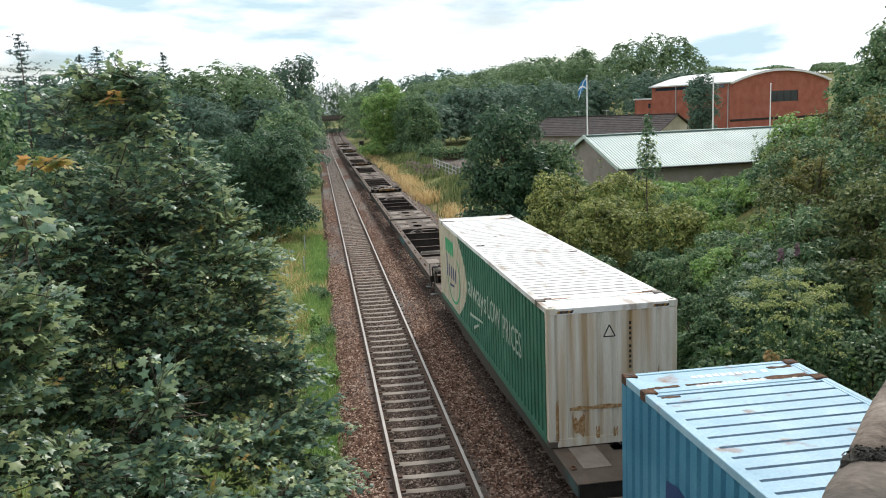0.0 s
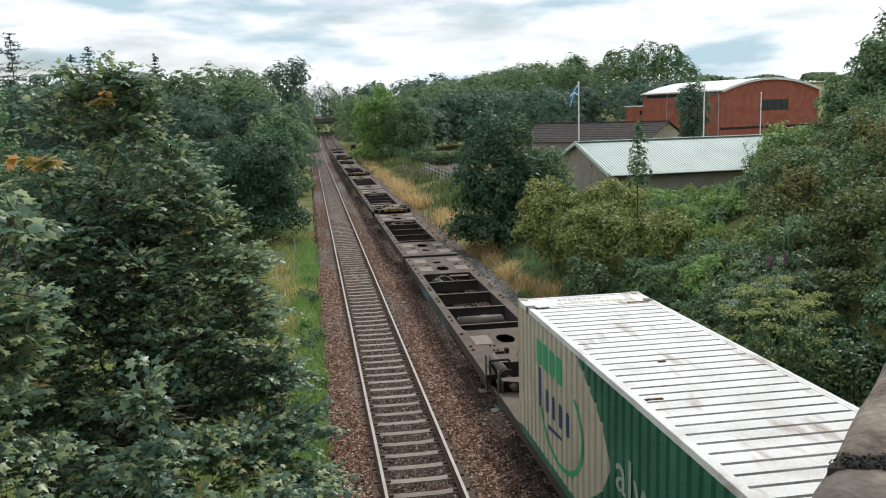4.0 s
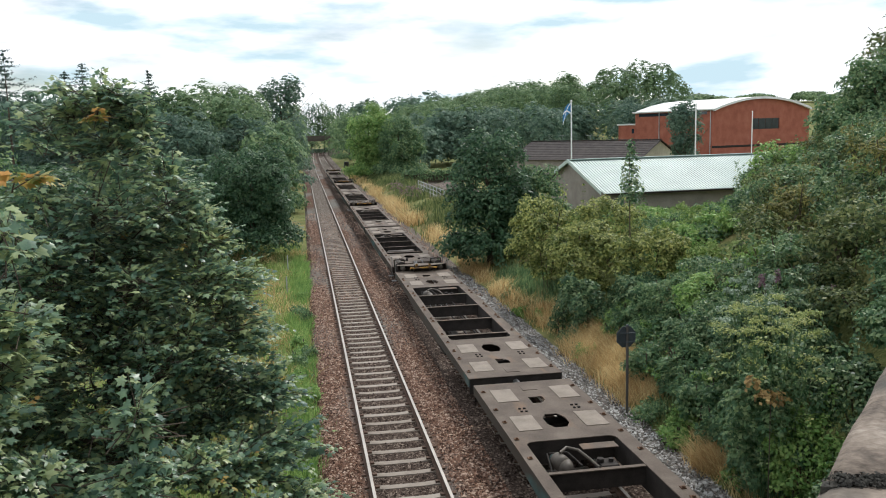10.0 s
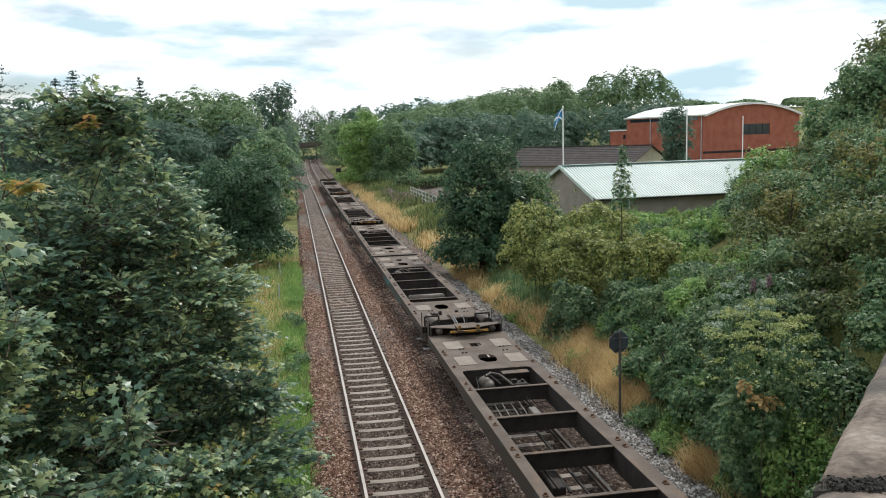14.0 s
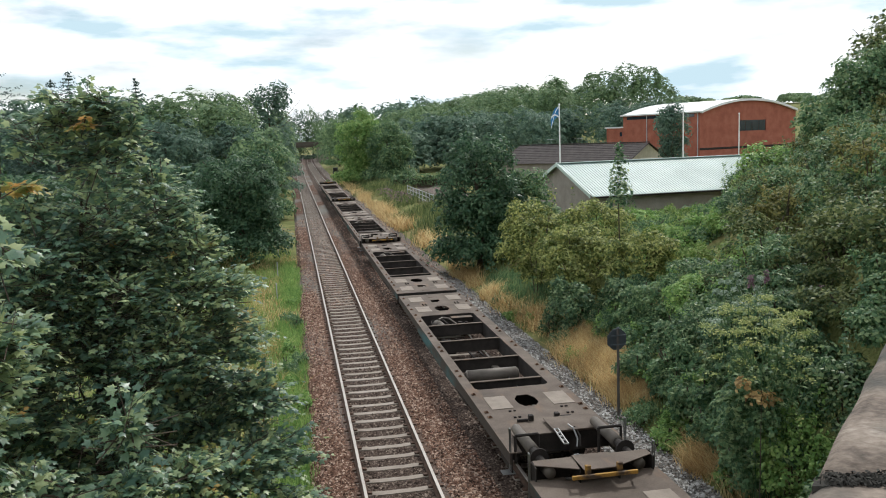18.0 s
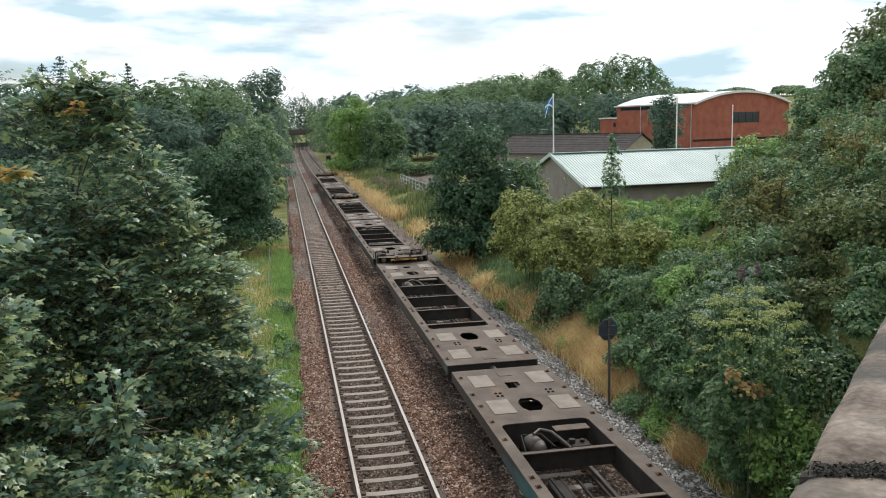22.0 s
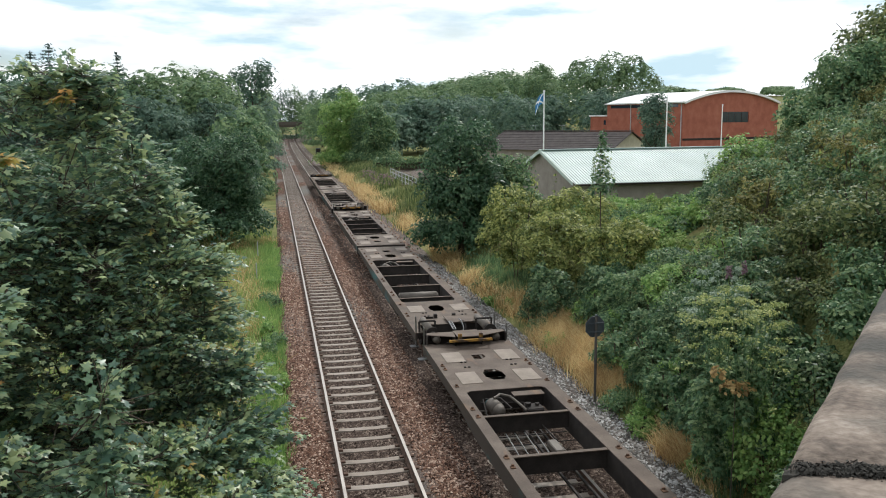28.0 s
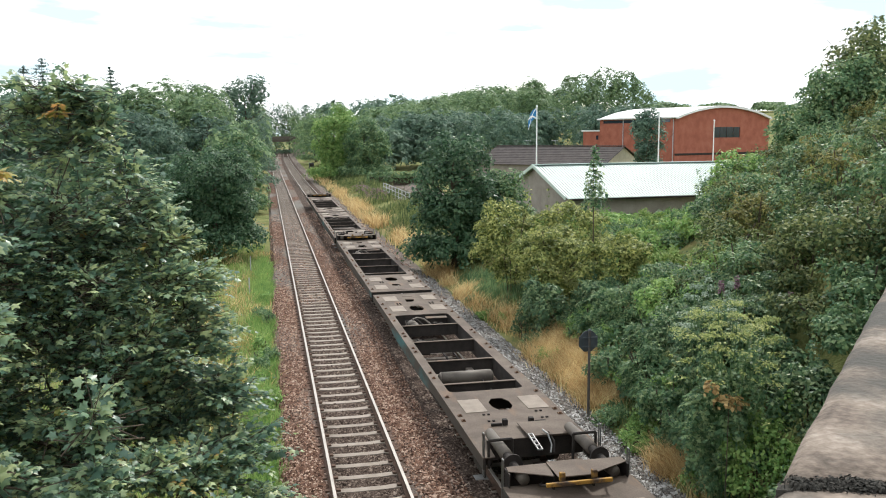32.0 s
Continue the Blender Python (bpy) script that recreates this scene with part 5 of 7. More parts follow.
tree("light green tree by the gardens", 9.25, 138.7, (6.72, 4.4, 4.4, 5.6), 14000, 0.42, M_LIGHTLEAF, 15, 18, skirt=True)
tree("spreading green garden tree", 13.4, 132.4, (5.51, 4.2, 4.2, 4.8), 11000, 0.42, M_MIDLEAF, 16, 14, skirt=True)
for i, (x, y, top, r) in enumerate([(-4.75, 123.1, 16.28, 4.4), (-10.62, 126.6, 14.58, 5.2), (-16.97, 118.6, 12.6, 5.2), (-23.7, 110.5, 11.9, 6), (-8.06, 94.9, 9.45, 4.4), (-30.3, 100.4, 11.6, 6), (-13.93, 87.1, 9.28, 5), (-4.85, 172.1, 13.64, 5), (-38.66, 92.3, 11.8, 6.5), (-5.35, 219.3, 13.21, 6), (1.65, 351, 21.39, 6.5), (7.55, 356, 23.64, 5.5), (12.88, 348.2, 20.04, 5.5), (-4.56, 333.5, 18.1, 6), (10.51, 219.1, 13.94, 4.2)]):
    z0 = float(ground(x, y))
    tree("tall dark-green broadleaf tree in the railway wood", x, y, ((top + z0) / 2 + 0.8, r, r * 0.9, (top - z0) / 2 * 0.95), 13000, 0.33, M_FARLEAF if i % 3 == 2 else M_FARDARK, 100 + i, 14, 0.3, "tri", shell=0.7, skirt=True)


def far_wood(name, label, crowns, leaves, size, material, seed):
    """Crowns of a distant wood, one mass of leaves."""
    blobs = []
    for i, (x, y, top, r) in enumerate(crowns):
        z0 = float(ground(x, y))
        h = max(3.0, top - z0)
        top = min(h * 0.42, r * 1.25)
        blobs += [(x, y, z0 + h - top, r * 0.86, r * 0.86, top * 0.94)] + lumps(x, y, z0 + h - top, r * 1.05, r * 1.05, top * 1.05, 9, seed + i, 0.34)[1:] + [(x, y, z0 + h * 0.24, r * 0.95, r * 0.95, h * 0.28)]
    return tagged(leaf_cloud(name, blobs, leaves, size, material, None, seed, "tri", shell=0.9, stuff=True, cluster=7, spread=1.2, calm=0.55), label, "wood", kind="stuff")


def wood_crowns(seed, n, xr, yr, top, r):
    rng = np.random.default_rng(seed)
    out = []
    for _ in range(n):
        x, y = rng.uniform(*xr), rng.uniform(*yr)
        out.append((x, y, top(x, y) * rng.uniform(0.92, 1.06), r * rng.uniform(0.8, 1.2)))
    return out


def grow_woods():
    # wooded hill to the right of the line
    crowns = [c for c in wood_crowns(31, 150, (27.2, 104.7), (201.1, 317.3), lambda x, y: 15.0 + 6.3 * min(1, max(0, (x - 28) / 36)) - 0.025 * max(0, 250 - y), 5.6) if c[0] < 0.335 * c[1]]
    far_wood("hill_wood", "dense green broadleaf wood covering the hillside", crowns, 260000, 0.5, M_FARLEAF, 300)
    far_wood("hill_wood", "tall green trees standing above the wood edge", [(76.94, 204.4, 22.71, 5), (84.16, 207.5, 24.44, 5.5), (91.5, 211.9, 24.17, 5), (97.73, 217.4, 21.95, 5), (72.16, 200.6, 20.17, 5)], 36000, 0.42, M_FARLEAF, 340)
    far_wood("hill_wood", "darker wood along the foot of the hill", wood_crowns(32, 40, (20.6, 82.7), (158, 187.8), lambda x, y: 11.0 + 0.03 * x, 4.4) + wood_crowns(36, 16, (16.3, 33.5), (152.6, 174.3), lambda x, y: 8.6, 3.4), 70000, 0.52, M_FARDARK, 380)
    far_wood("hill_wood", "distant dark wood on the far slope", wood_crowns(33, 60, (32.4, 224), (448.3, 730), lambda x, y: 25 + 0.02 * (y - 390) + 0.03 * x, 10), 36000, 1.4, M_FARDARK, 440)
    far_wood("hill_wood", "green wood behind the brick building", wood_crowns(34, 44, (101.8, 313.6), (220, 314.8), lambda x, y: 15.6 + 0.018 * (y - 180), 5.5), 40000, 0.75, M_FARLEAF, 500)
    # woods on the left of the line
    far_wood("railway_wood", "dark mixed wood beyond the left side of the line", wood_crowns(35, 60, (-70.1, -14), (85.1, 135), lambda x, y: 6.1 + 0.060 * y, 4.6), 90000, 0.46, M_FARDARK, 560)
    far_wood("railway_wood", "green trees lining the far end of the railway", [(-5.07, 88.5, 8.47, 4), (-8.08, 104.1, 9.96, 4.5), (-4.59, 146.4, 13.59, 4.6), (-4.48, 189.9, 14.18, 5), (-5.39, 237.3, 14.26, 6), (-4.45, 279.8, 13.34, 6), (12.17, 176.2, 11.31, 4.6), (9.67, 201.9, 12.87, 5), (10.61, 236.1, 12.94, 5.5), (12.21, 279.5, 12.52, 6), (15.42, 314.2, 12.62, 6), (-7.62, 321.3, 12.34, 7), (-1.47, 342.2, 15.57, 7), (7.97, 352.5, 15.74, 7), (16.54, 362.4, 14.84, 8)], 34000, 0.52, M_FARLEAF, 640)
    far_wood("railway_wood", "rounded green trees in front of the dark wood", [(-12.61, 101, 13.3, 4.6), (-16.92, 104.9, 13.2, 4.8), (-21.26, 101.9, 12.8, 5), (-9.09, 111.9, 13.9, 4.4), (-25.59, 106.8, 13.1, 5), (-14.1, 112, 14.6, 4.2), (-8.07, 99.5, 12.56, 3.8), (-4.82, 257.9, 11.24, 3.2), (-3.46, 294.7, 14.41, 3.8), (9.46, 302, 14.61, 3.8)], 52000, 0.38, M_FARLEAF, 670)
    far_wood("railway_thicket", "low dark thicket under the trees by the railway", [(-7.17, 55.7, 3.35, 2.2), (-9.53, 54.3, 3.15, 2.4), (-12.35, 52.3, 3.33, 2.6), (-6.59, 59.7, 3.56, 2.0), (-4.62, 63.4, 3.17, 1.9), (-4.84, 74.7, 4.57, 2.2), (-5.46, 85, 4.97, 2.4), (-8.46, 58.4, 3.94, 3), (-11.9, 62.5, 4.92, 3.5), (-15.81, 68.8, 5.89, 4), (-9.98, 74.1, 5.93, 4), (-14.78, 53.1, 3.91, 4), (-19.63, 60.4, 5.85, 4.5), (-11.85, 46.7, 2.94, 3), (-17.64, 43.9, 3.89, 3.5), (-24.37, 52.1, 5.82, 5)], 40000, 0.25, M_DARKLEAF, 700)


grow_woods()


def spruce(x, y, top, r, seed):
    z0 = float(ground(x, y))
    t = tagged(empty("spruce_tree", pose(x, y, z0)), "tall dark spruce with a pointed top", "tree", "spruces over the wood")
    h = top - z0
    part("trunk", tube((0, 0, 0), (0, 0, h), 0.16, 0.02, 8), M_BARK, t)
    rng = np.random.default_rng(seed)
    blobs = []
    z, k = h - 0.15, 0
    while z > h * 0.25:
        f = (h - z) / (h * 0.75)
        reach = r * (0.05 + 0.35 * f ** 0.5 + 0.9 * f) * rng.uniform(0.65, 1.2)
        for q in rng.uniform(0, 6.28, 4 + k % 3):
            ln = reach * rng.uniform(0.5, 1.25)
            rise = rng.uniform(0.05, 0.4)
            n = 3 + int(ln / 0.16)
            for u in np.linspace(0.1, 1.0, n):
                s = 0.11 - 0.05 * u
                blobs.append((math.cos(q) * ln * u, math.sin(q) * ln * u, z - 0.12 * ln * u + rise * ln * u * u + rng.uniform(-0.08, 0.06), s, s, 0.10))
        z -= rng.uniform(0.24, 0.46)
        k += 1
    leaf_cloud("needles", blobs, 12000, 0.13, M_CONIFER, t, seed, "quad", shell=0.1, up=0.5, cluster=3, spread=0.9)


for i, (x, y, top, r) in enumerate([(-27.1, 80.0, 15.3, 4.4), (-24.26, 88.0, 14.0, 3.4), (-22.62, 88.0, 14.7, 3.4), (-18.12, 98.0, 14.7, 3.2), (47.92, 381, 24.9, 4)]):
    spruce(x, y, top, r, 800 + i)


def shrub(label, x, y, rx, ry, top, count, size, material, seed, shape="quad", n=10, name="bush", low=None):
    z0 = float(ground(x, y))
    h = top - z0
    if y > 17 and shape == "quad":
        shape, size = "tri", size * 0.95
    t = tagged(empty(name, pose(x, y, z0)), label, "bush")
    rng = np.random.default_rng(seed)
    for k in range(4):
        q, f = rng.uniform(0, 6.28), rng.uniform(0.3, 0.75)
        a = Vector((math.cos(q) * 0.15, math.sin(q) * 0.15, -0.1))
        e = Vector((math.cos(q) * rx * f, math.sin(q) * ry * f, h * rng.uniform(0.5, 0.85)))
        part("stem", pipe([a, a.lerp(e, 0.5) + Vector((0, 0, h * 0.12)), e], 0.018, 5), M_BARK, t)
    leaf_cloud("foliage", lumps(0, 0, h * 0.45, rx, ry, h * 0.5, int(n * 2.6), seed, 0.27), int(count * 1.25), size * 0.92, material, t, seed, shape, shell=0.72, up=0.5, cluster=5, spread=1.7)
    for k in range(3):
        q, f = rng.uniform(0, 6.28), rng.uniform(0.2, 0.8)
        x0, y0, hh = math.cos(q) * rx * f, math.sin(q) * ry * f, h * rng.uniform(0.85, 1.15)
        leaf_cloud("shoot", [(x0, y0, hh * (1.0 - 0.07 * j), 0.03 + 0.02 * j, 0.03 + 0.02 * j, 0.06) for j in range(5)], 40, size * 0.8, material, t, seed + 50 + k, "quad", shell=0.2, up=0.2, cluster=2, stuff=True)
    return t


def bank():
    # big olive bushes at the foot of the bank
    ol = "olive-green hawthorn bush, dense and rounded"
    shrub(ol, 8.34, 34.46, 1.9, 2.0, 4.9, 9000, 0.14, M_HAWTHORN, 21, n=14)
    shrub(ol, 8.65, 30.48, 1.7, 1.7, 4.09, 8500, 0.13, M_HAWTHORN, 22, n=14)
    shrub(ol, 10.48, 32.93, 2.0, 2.0, 4.7, 8000, 0.13, M_HAWTHORN, 23, n=12)
    shrub(ol, 10.27, 28.33, 1.5, 1.6, 3.89, 6500, 0.125, M_HAWTHORN, 24, n=12)
    shrub("dark shaded bramble under the hawthorns", 7.74, 28.35, 0.9, 1.6, 2.18, 2600, 0.14, M_BRAMBLE, 25)
    shrub("dark shaded bramble under the hawthorns", 9.35, 26.9, 1.0, 1.3, 2.38, 2600, 0.14, M_BRAMBLE, 26)
    # slim sapling
    t = tagged(empty("sapling", pose(9.77, 28.75, float(ground(9.77, 28.75)))), "slim silvery sapling standing above the bushes", "tree")
    part("trunk", tube((0, 0, 0), (-0.05, 0, 5.0), 0.035, 0.008, 7), M_BARK, t)
    leaf_cloud("crown", [(0, 0, 3.4 + 0.35 * i, 0.6 - 0.085 * i, 0.6 - 0.085 * i, 0.45) for i in range(6)], 900, 0.12, M_BRAMBLE, t, 27, shell=0.2)
    # light green rough growth on the level field
    rng = np.random.default_rng(77)
    for i in range(110):
        x, y = rng.uniform(10.4, 22), rng.uniform(23, 47)
        if slope_side(x, y) > 1.85:
            continue
        z = float(ground(x, y))
        shrub("low light-green weeds on the field edge", x, y, rng.uniform(0.7, 1.3), rng.uniform(0.7, 1.3), z + rng.uniform(0.45, 0.95), 480, 0.15, (M_LIGHTLEAF, M_GRASS, M_MIDLEAF)[i % 3], 2000 + i, n=5, name="weed_clump")
    # dark brambles and nettles near the marker post
    for i, (x, y, r, top, m) in enumerate([
        (8.85, 21.8, 1.0, 2.2, M_BRAMBLE), (7.84, 19.69, 0.9, 1.88, M_BRAMBLE), (8.95, 20.11, 1.2, 2.88, M_BRAMBLE), (8.25, 17.9, 1.0, 2.57, M_BRAMBLE), (9.66, 22.45, 1.3, 3.08, M_BRAMBLE), (9.46, 18.21, 1.2, 3.37, M_BRAMBLE),
        (7.34, 16.01, 0.8, 1.97, M_BRAMBLE), (8.65, 15.87, 1.1, 3.17, M_BRAMBLE), (9.87, 15.96, 1.2, 3.87, M_BRAMBLE), (7.04, 13.49, 0.8, 2.16, M_MIDLEAF), (8.25, 13.57, 1.0, 3.16, M_BRAMBLE), (9.46, 13.77, 1.1, 3.97, M_BRAMBLE),
        (6.94, 11.21, 0.9, 2.06, M_MIDLEAF), (7.94, 11.28, 1.0, 2.96, M_BRAMBLE), (9.06, 11.58, 1.1, 3.86, M_BRAMBLE), (6.73, 9.16, 0.9, 2.35, M_BRAMBLE), (7.84, 9, 1.0, 3.35, M_BRAMBLE), (9.26, 9.31, 1.2, 4.36, M_BRAMBLE), (10.68, 12.82, 1.2, 4.48, M_OLIVE), (10.88, 10.55, 1.3, 4.98, M_OLIVE),
        (10.88, 24.49, 1.5, 3.29, M_BRAMBLE), (9.46, 24.6, 1.2, 2.68, M_MIDLEAF)]):
        shrub("tangled dark-green brambles and nettles on the bank", x, y, r * 1.05, r * 1.05, top, 4200 if y > 12 else 3800, 0.10 if y > 12 else 0.085, (m, M_MIDLEAF, m, M_OLIVE, M_LIGHTLEAF)[i % 5] if y > 12 else (M_LIGHTLEAF, M_MIDLEAF, M_OLIVE)[i % 3], 940 + i, "quad", n=9, name="bramble")
    # leafy weeds along both edges of the ballast
    for i in range(30):
        left = i < 15
        y = rng.uniform(11.3, 42) if i % 3 else rng.uniform(11.3, 20)
        x = rng.uniform(-2.5, -1.9) if left else rng.uniform(6.5, 7.2)
        z = float(ground(x, y))
        shrub("low leafy green weeds at the ballast edge", x, y, rng.uniform(0.25, 0.5), rng.uniform(0.35, 0.8), z + rng.uniform(0.35, 0.6), 420, 0.085, M_MIDLEAF if i % 2 else M_LIGHTLEAF, 1500 + i, n=5, name="weed_clump")
    for i, (x, y, r, top) in enumerate([(7.44, 21.71, 0.7, 1.28), (7.34, 18.51, 0.6, 1.28), (7.24, 17.14, 0.6, 1.38), (8.6, 23.9, 0.8, 1.5), (8.9, 25.4, 0.8, 1.7), (6.93, 15.07, 0.5, 1.18), (7.04, 12.35, 0.6, 1.47), (6.63, 10.29, 0.6, 1.27)]):
        shrub("bright green nettles in front of the brambles", x, y, r, r, top, 1300, 0.12, M_MIDLEAF, 1560 + i, "spray", n=7, name="nettles")
    for i in range(26):
        y = rng.uniform(15.5, 32)
        x = rng.uniform(7.0, 7.9) + (0.5 if 17.2 < y < 21.5 else 1.2 if 21.5 <= y < 28 else 0)
        z = float(ground(x, y))
        shrub("leafy green undergrowth at the foot of the bank", x, y, rng.uniform(0.35, 0.65), rng.uniform(0.4, 0.8), z + rng.uniform(0.6, 1.3), 900, 0.09, (M_MIDLEAF, M_BRAMBLE, M_LIGHTLEAF)[i % 3], 2400 + i, n=6, name="undergrowth")
    # broom and gorse over the hillside
    k = 0
    for y in np.arange(12.8, 47, 2.0):
        for x in np.arange(9.5, 31, 2.0):
            xx, y2 = x + rng.uniform(-0.7, 0.7), y + rng.uniform(-0.7, 0.7)
            d = slope_side(xx, y2)
            if d < -3.4 or d > 7.5 or xx < 10.2:
                continue
            z = float(ground(xx, y2))
            k += 1
            shrub("brownish-olive broom bush on the hillside", xx, y2, rng.uniform(1.1, 1.55), rng.uniform(1.1, 1.55), z + rng.uniform(1.5, 2.5), 1500, 0.125, (M_OLIVE, M_MIDLEAF, M_OLIVE, M_BRAMBLE, M_BROOM)[k % 5], 1000 + k, "quad", n=9, name="broom_bush")
    for i in range(26):
        x, y = rng.uniform(9.6, 13.4), rng.uniform(14.7, 23.2)
        z = float(ground(x, y))
        shrub("low green scrub on the near hillside", x, y, rng.uniform(0.8, 1.2), rng.uniform(0.8, 1.2), z + rng.uniform(0.9, 1.5), 1500, 0.105, (M_OLIVE, M_MIDLEAF, M_BRAMBLE)[i % 3], 2300 + i, n=8, name="scrub")
    # taller trees on the hillside
    tree("green sycamore-like tree on top of the hillside", 23.81, 35.95, (6.41, 2.3, 2.4, 2.4), 5200, 0.24, M_MIDLEAF, 31, 14, 0.16)
    tree("green tree on top of the hillside", 26.86, 37.2, (8.59, 2.1, 2.2, 2.7), 5200, 0.24, M_MIDLEAF, 32, 14, 0.16)
    tree("light green tree on the hillside", 20.36, 36.8, (4.76, 1.8, 1.9, 1.6), 3200, 0.22, M_LIGHTLEAF, 33, 12, 0.12)
    tree("green tree on the shoulder of the hillside", 25.17, 36.54, (8.06, 1.9, 2.0, 2.5), 4200, 0.23, M_MIDLEAF, 36, 14, 0.14)
    tree("tall olive-green tree on the hillside", 28.76, 38.6, (10.06, 2.5, 2.5, 3.2), 5200, 0.25, M_OLIVE, 37, 14, 0.18)
    tree("tall green tree crowning the hillside", 32.17, 40.7, (9.27, 3.4, 3.4, 3.6), 6500, 0.26, M_MIDLEAF, 34, 14, 0.2)
    tree("dark tree in front of the brick building", 46.56, 102.1, (6.31, 2.6, 2.6, 3.9), 4200, 0.4, M_FARDARK, 35, 12, 0.2)


M_BROOM = leafy("brown_olive_broom", (0.045, 0.052, 0.018), (0.115, 0.118, 0.038), (0.22, 0.20, 0.07), 0.6, island=0.9, gain=1.45)
bank()


def blades(name, label, place, count, height, width, material, seed, lean=0.35):
    """Grass blades; place(rng, n) gives x and y."""
    rng = np.random.default_rng(seed)
    x, y = place(rng, count)
    count = len(x)
    z = ground(x, y)
    h = height * rng.uniform(0.45, 1.25, count)
    q = rng.uniform(0, 6.283, count)
    ln = lean * h * rng.uniform(0.2, 1.6, count)
    w = width * rng.uniform(0.7, 1.4, count)
    a = rng.uniform(0, 6.283, count)
    base = np.stack([x, y, z - 0.03], -1)
    side = np.stack([np.cos(a), np.sin(a), 0 * a], -1) * w[:, None] * 0.5
    mid = base + np.stack([np.cos(q) * ln * 0.35, np.sin(q) * ln * 0.35, h * 0.6], -1)
    tip = base + np.stack([np.cos(q) * ln, np.sin(q) * ln, h], -1)
    V = np.stack([base - side, base + side, mid + side * 0.8, mid - side * 0.8, tip], 1)
    me = bpy.data.meshes.new(name)
    loops = (np.array([0, 1, 2, 3, 3, 2, 4])[None, :] + 5 * np.arange(count)[:, None]).ravel()
    lens = np.tile([4, 3], count)
    me.vertices.add(count * 5)
    me.vertices.foreach_set("co", V.reshape(-1).astype(np.float32))
    me.loops.add(len(loops))
    me.loops.foreach_set("vertex_index", loops.astype(np.int32))
    me.polygons.add(len(lens))
    me.polygons.foreach_set("loop_start", np.concatenate([[0], np.cumsum(lens)[:-1]]).astype(np.int32))
    me.update(calc_edges=True)
    me.materials.append(material)
    return tagged(new(name, me), label, "grass", kind="stuff")


def strip(x0, x1, y0, y1, clump=0.0, k=60):
    def place(rng, n):
        y = y0 + (y1 - y0) * rng.random(n) ** 1.3
        x = rng.uniform(x0, x1, n)
        if clump:
            cx, cy = rng.uniform(x0, x1, k), rng.uniform(y0, y1, k)
            i = rng.integers(0, k, n)
            x, y = cx[i] + rng.normal(size=n) * clump, cy[i] + rng.normal(size=n) * clump * 1.6
        keep = np.ones(len(x), bool)
        return x[keep] + bend(y[keep]), y[keep]
    return place


def grow_grass():
    blades("grass", "dark green grass tussocks edging the left ballast", strip(-2.5, -1.85, 10.4, 52.3, 0.2, 90), 15000, 0.34, 0.02, M_LIGHTLEAF, 1)
    blades("grass", "sunlit mixed grass beyond the left cess", strip(-9.0, -2.2, 13.6, 58.7), 26000, 0.36, 0.022, M_GRASS, 2)
    blades("dry_grass", "pale dry grass among the green on the left", strip(-7.5, -2.3, 18.1, 56.5, 0.4, 60), 6000, 0.42, 0.016, M_DRY, 3, 0.9)
    blades("dry_grass", "tall straw-coloured grass along the right cess", strip(6.8, 8.2, 21.0, 28.2, 0.24, 70), 22000, 0.62, 0.013, M_DRY, 4, 0.7)
    blades("dry_grass", "tall straw-coloured grass along the right cess", strip(6.75, 7.5, 26.9, 54.4, 0.22, 24), 6000, 0.6, 0.022, M_DRY, 5, 0.9)
    blades("dry_grass", "straw-coloured grass tuft below the brambles", strip(6.5, 7.2, 14.6, 16.9, 0.16, 9), 3600, 0.5, 0.014, M_DRY, 6, 0.9)
    blades("dry_grass", "dry golden grass on the verge further along", strip(6.6, 7.5, 53.3, 174.9, 0.35, 60), 6500, 0.9, 0.045, M_DRY, 7, 0.9)
    blades("grass", "green weeds on the verge further along", strip(7.2, 12.5, 51.3, 187.6, 0.8, 110), 16000, 0.8, 0.06, M_OLIVE, 8)
    blades("grass", "green weeds at the foot of the bank", strip(6.9, 9, 11.1, 41.9, 0.3, 60), 7000, 0.42, 0.022, M_MIDLEAF, 9)
    blades("grass", "rough grass over the field", strip(11, 24, 31.3, 49.8), 16000, 0.5, 0.04, M_MIDLEAF, 10)
    blades("grass", "grass on the ground below the sycamores", strip(-9, -2.6, 5.7, 15.8), 7000, 0.4, 0.022, M_GRASS, 11)
    leaf_cloud("pink_flowers", [(9.46, 88.3, 0.9, 1.4, 6, 0.7), (8.95, 97.5, 0.9, 1.2, 5, 0.6)], 500, 0.14, M_FLOWER, None, 12, stuff=True)
    tagged(bpy.data.objects["pink_flowers"], "hazy pink flower heads above the verge", "flowers", kind="stuff")


grow_grass()


def spike_plant(x, y, h, seed):
    z0 = float(ground(x, y))
    t = tagged(empty("fireweed", pose(x, y, z0)), "tall fireweed with a pink flower spike", "flower", "fireweed on the bank")
    part("stem", tube((0, 0, 0), (0.05, 0, h), 0.012, 0.006, 6), M_GRASS, t)
    leaf_cloud("leaves", [(0.02, 0, h * (0.2 + 0.1 * i), 0.14, 0.14, 0.1) for i in range(6)], 130, 0.13, M_BRAMBLE, t, seed, shell=0.3)
    leaf_cloud("flower_spike", [(0.05, 0, h + 0.03 * i, 0.055 - 0.006 * i, 0.055 - 0.006 * i, 0.05) for i in range(-4, 5)], 190, 0.05, M_FLOWER, t, seed + 1, shell=0.2)


for i, (x, y, top) in enumerate([(8.04, 16.97, 3.72), (9.77, 16.98, 3.37), (9.16, 18.19, 3.57)]):
    spike_plant(x, y, top - float(ground(x, y)), 60 + 2 * i)


